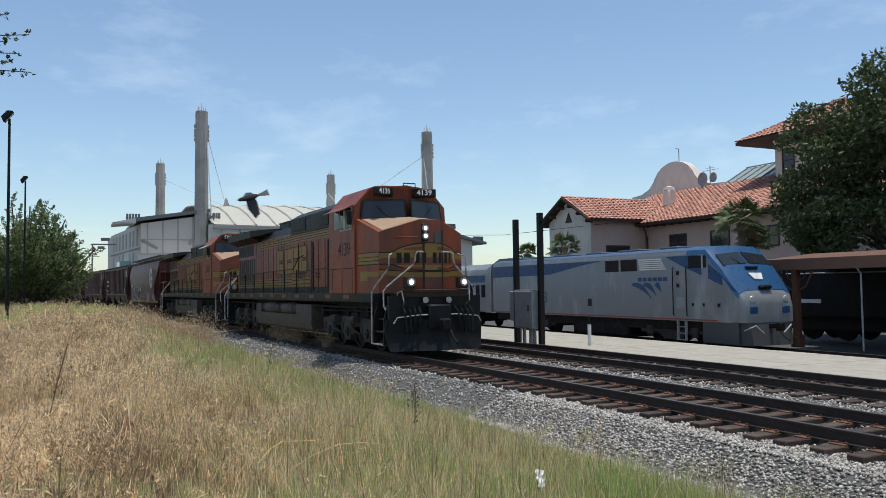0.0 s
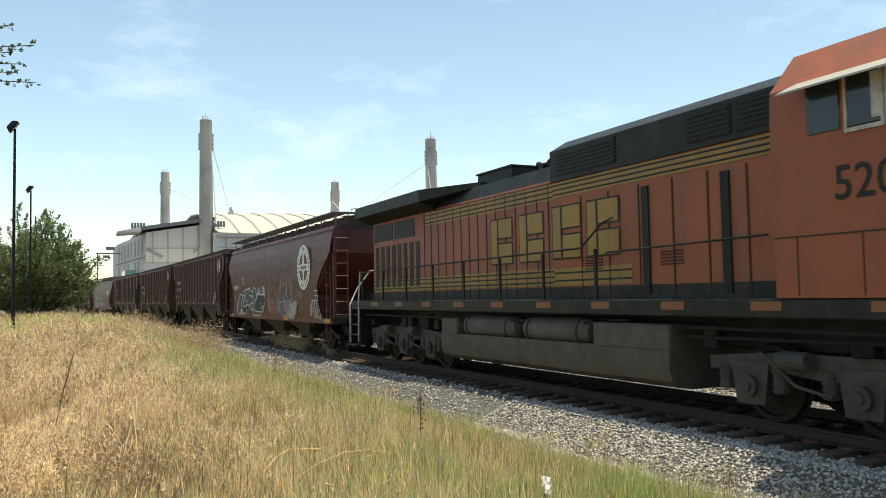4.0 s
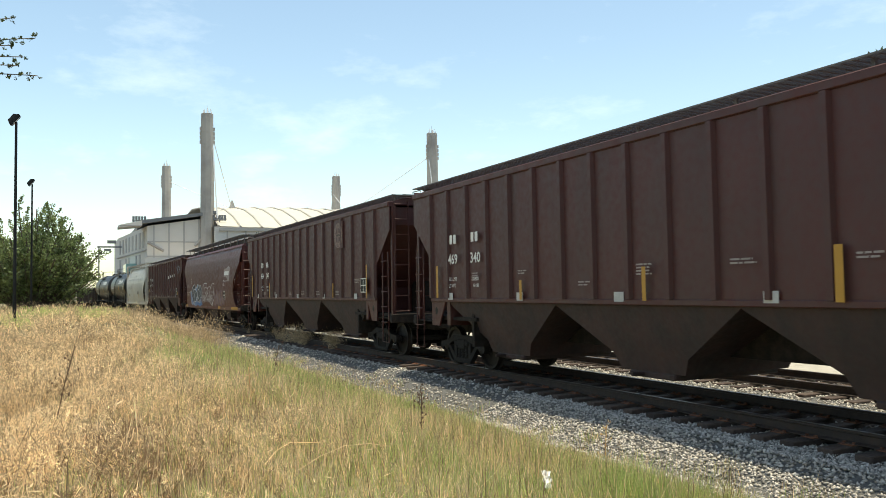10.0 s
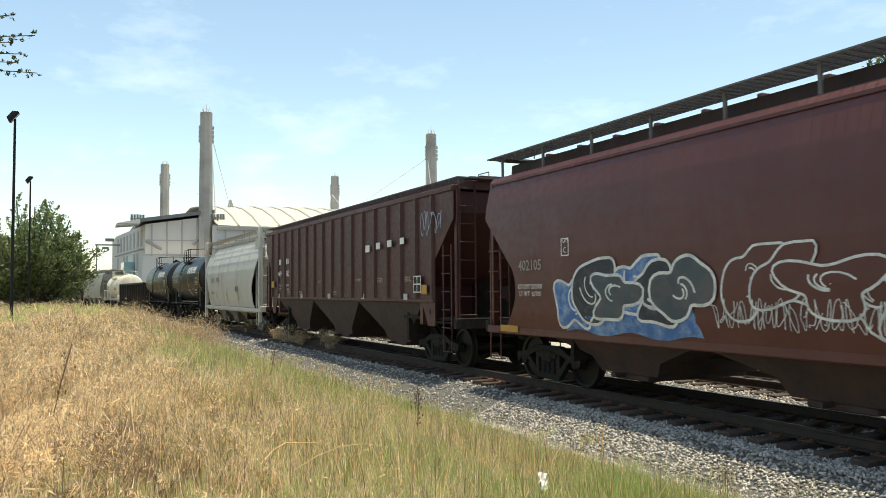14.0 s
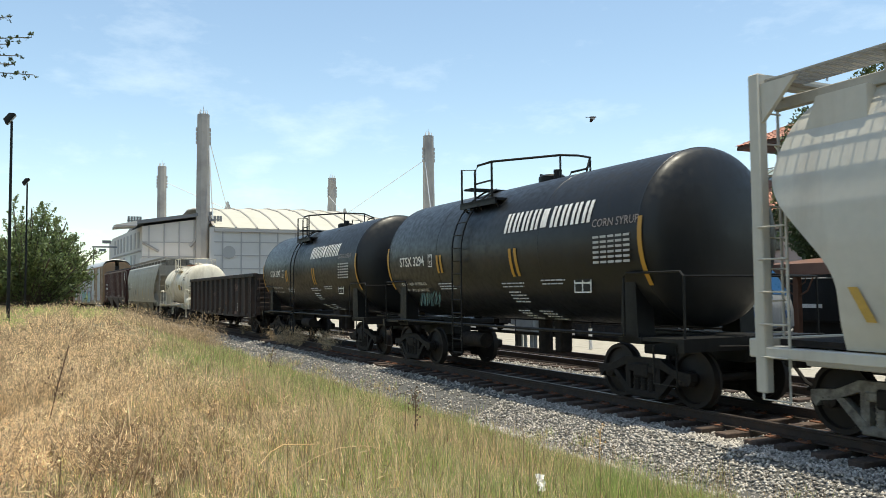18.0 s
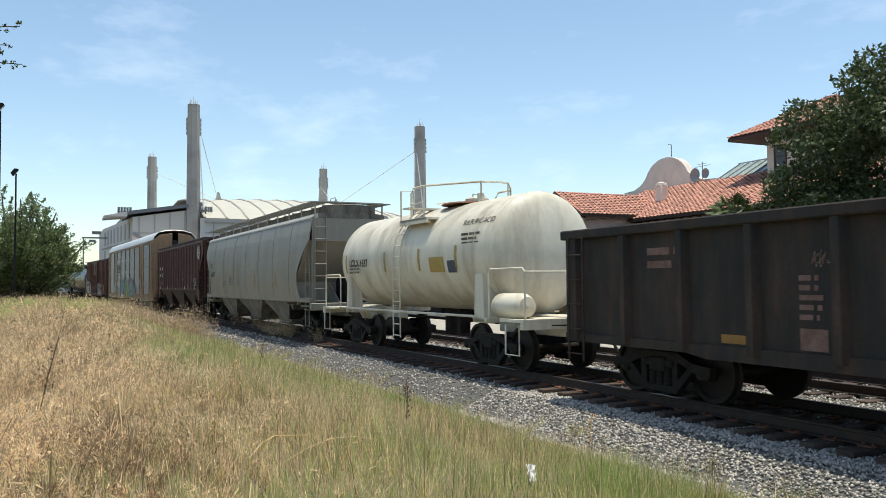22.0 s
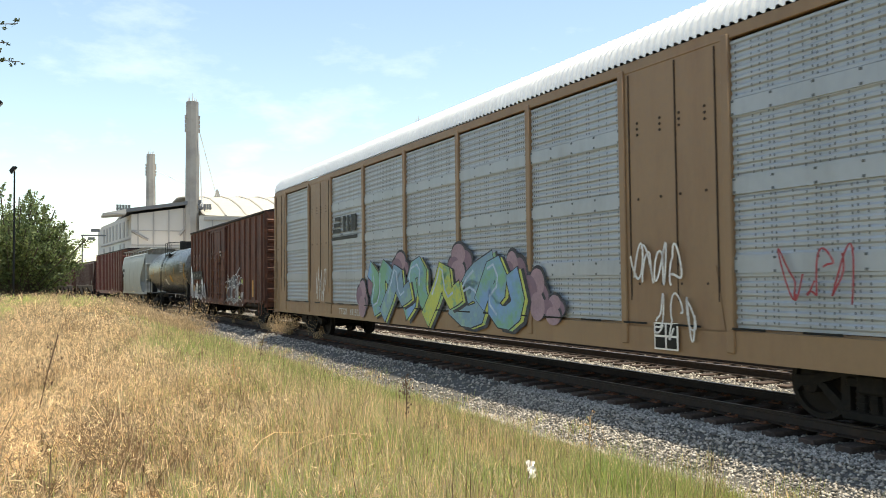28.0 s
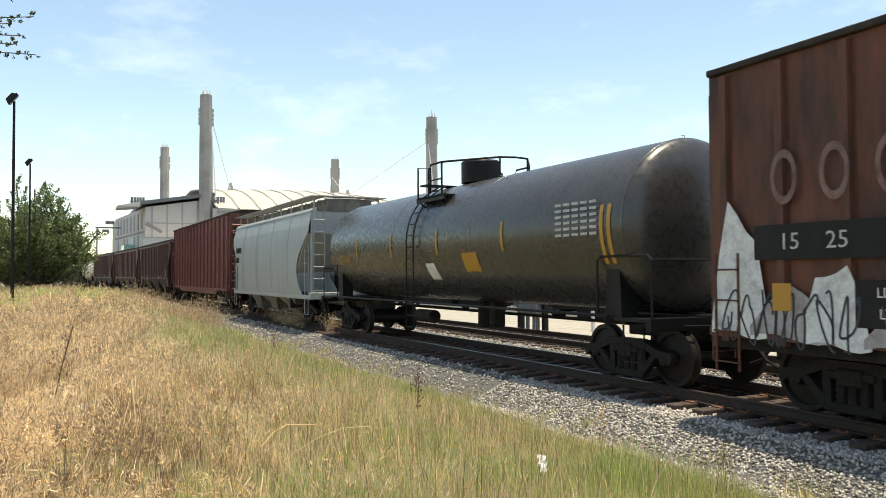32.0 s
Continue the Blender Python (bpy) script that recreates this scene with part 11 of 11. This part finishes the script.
# a spiky green plant at the track side
yu = thing("yucca", "spiky green yucca-like plant beside the ballast", "plant", pose(-42.0, track_y(-42.0) - 2.6, ground_z(-42.0, track_y(-42.0) - 2.6)))
_g = Geo()
for _k in range(70):
    _a, _el = _rn.uniform(0, 6.283), _rn.uniform(0.15, 1.4)
    _L = _rn.uniform(0.5, 1.0)
    _d = Vector((math.cos(_a) * math.cos(_el), math.sin(_a) * math.cos(_el), math.sin(_el)))
    _s = Vector((-math.sin(_a), math.cos(_a), 0)) * 0.03
    _g.add([-_s, _s, _d * _L * 0.6 + _s * 0.8 + Vector((0, 0, 0.03)), _d * _L - Vector((0, 0, 0.12 * _L)), _d * _L * 0.6 - _s * 0.8 + Vector((0, 0, 0.03))], [(0, 1, 2, 4), (4, 2, 3)])
part("leaves", _g, M_palm, yu, "long pointed leaves", smooth=0)

# distant tree line that closes the horizon
def tree_line():
    rng = np.random.default_rng(31)
    cl = []
    for k in range(260):
        a = rng.uniform(0, 6.283)
        r = rng.uniform(230, 330)
        x, y = r * np.cos(a), r * np.sin(a)
        if x < -120 and abs(y - track_y(max(x, -330))) < 25:
            continue
        if x < 0 and 8 < y < 190:
            continue
        cl.append((x, y, rng.uniform(1.5, 4.5), rng.uniform(3.5, 6.5)))
    leaves("tree_line", cl, 26000, 0.9, M_leaf, None, "distant line of green trees", 33)["category"] = "trees"


tree_line()

# ---- birds ----
M_feather = mat("black_feather", (0.012, 0.012, 0.014), 0.5, var=0.2, scale=8)
BIRDS = []


def bird(label, k):
    b = thing("bird", label, "bird", group="birds")
    g = Geo().loft([[(x, y * r, z * r + zo) for y, z in ((1, 0), (0.7, 0.7), (0, 1), (-0.7, 0.7), (-1, 0), (-0.7, -0.7), (0, -1), (0.7, -0.7))] for x, r, zo in ((-0.14 * k, 0.012 * k, 0), (-0.06 * k, 0.045 * k, 0), (0.04 * k, 0.05 * k, 0), (0.12 * k, 0.035 * k, 0.01 * k), (0.17 * k, 0.03 * k, 0.02 * k), (0.21 * k, 0.008 * k, 0.015 * k))])
    part("body", g, M_feather, b)
    part("tail", Geo().prism([(-0.13 * k, -0.02 * k), (-0.3 * k, -0.07 * k), (-0.3 * k, 0.07 * k), (-0.13 * k, 0.02 * k)], -0.006, 0.006, "z"), M_feather, b)
    wings = []
    for s in (-1, 1):
        w = part("wing", Geo().prism([(0.08 * k, 0), (0.1 * k, s * 0.16 * k), (0.03 * k, s * 0.36 * k), (-0.06 * k, s * 0.3 * k), (-0.08 * k, s * 0.1 * k), (-0.06 * k, 0)], -0.006, 0.006, "z"), M_feather, b)
        wings.append((w, s))
    return b, wings


BIRDS.append((bird("black bird flapping low past the train", 1.5), "near"))
BIRDS.append((bird("small dark bird high in the sky", 1.6), "high"))
BIRD1_ROWS = [(0, pose(-19.61, 3.92, 4.10, -50, 18, -98.7)), (0.1, pose(-19.89, 2.08, 4.08, -50, 18, -98.7)), (1, pose(-22.41, -14.48, 5.08, 0, 0, -98.7)), (32, pose(-103.89, -549.92, 64.08, 0, 0, -98.7))]
BIRD2_ROWS = [(0, pose(-140.38, -211.73, 12.89, 0, 0, 70.1)), (15, pose(-65.08, -3.83, 12.48, 0, 0, 70.1)), (16.5, pose(-57.55, 16.96, 16.89, 0, 0, 70.1)), (17, pose(-55.04, 23.89, 18.36, 0, 0, 70.1)), (17.5, pose(-52.32, 29.37, 17.54, 0, 0, 70.1)), (18, pose(-48.93, 34.73, 14.62, 0, 0, 70.1)), (18.5, pose(-45.44, 39.19, 10.53, 0, 0, 70.1)), (20, pose(-34.97, 52.57, -1.74, 0, 0, 70.1)), (32, pose(48.79, 159.61, 7.53, 0, 0, 70.1))]

# ---- what moves ----
def fly(b, wings, rows, beat):
    """A bird along its way, wings beating."""
    walk(b, rows)
    for w, s in wings:
        walk(w, [(k / 10, pose(0, 0, 0, s * (38 if (k // beat) % 2 else -30))) for k in range(0, 321, beat)])


def motions():
    for car, u in CARS:
        rows = []
        for k in range(33):
            x, y, h = track(gone(k) + u)
            rows.append((k, pose(x, y, 0, 0, 0, math.degrees(h))))
        walk(car, rows)
    first = {}
    for ob, dx, r, rz in WHEELSETS:
        key = (dx, r)
        if key not in first:
            rows = []
            for k in range(481):
                t = k / 15
                rows.append((t, Matrix.Translation((dx, 0, rz)) @ Matrix.Rotation((gone(t) / r) % 6.283185307, 4, "Y")))
            walk(ob, rows)
            first[key] = ob
        else:
            ob.rotation_mode = "QUATERNION"
            ob.animation_data_create()
            ob.animation_data.action = first[key].animation_data.action
            ob.animation_data.action_slot = first[key].animation_data.action_slot
    (b1, w1), (b2, w2) = BIRDS[0][0], BIRDS[1][0]
    fly(b1, w1, BIRD1_ROWS, 1)
    fly(b2, w2, BIRD2_ROWS, 1)


motions()
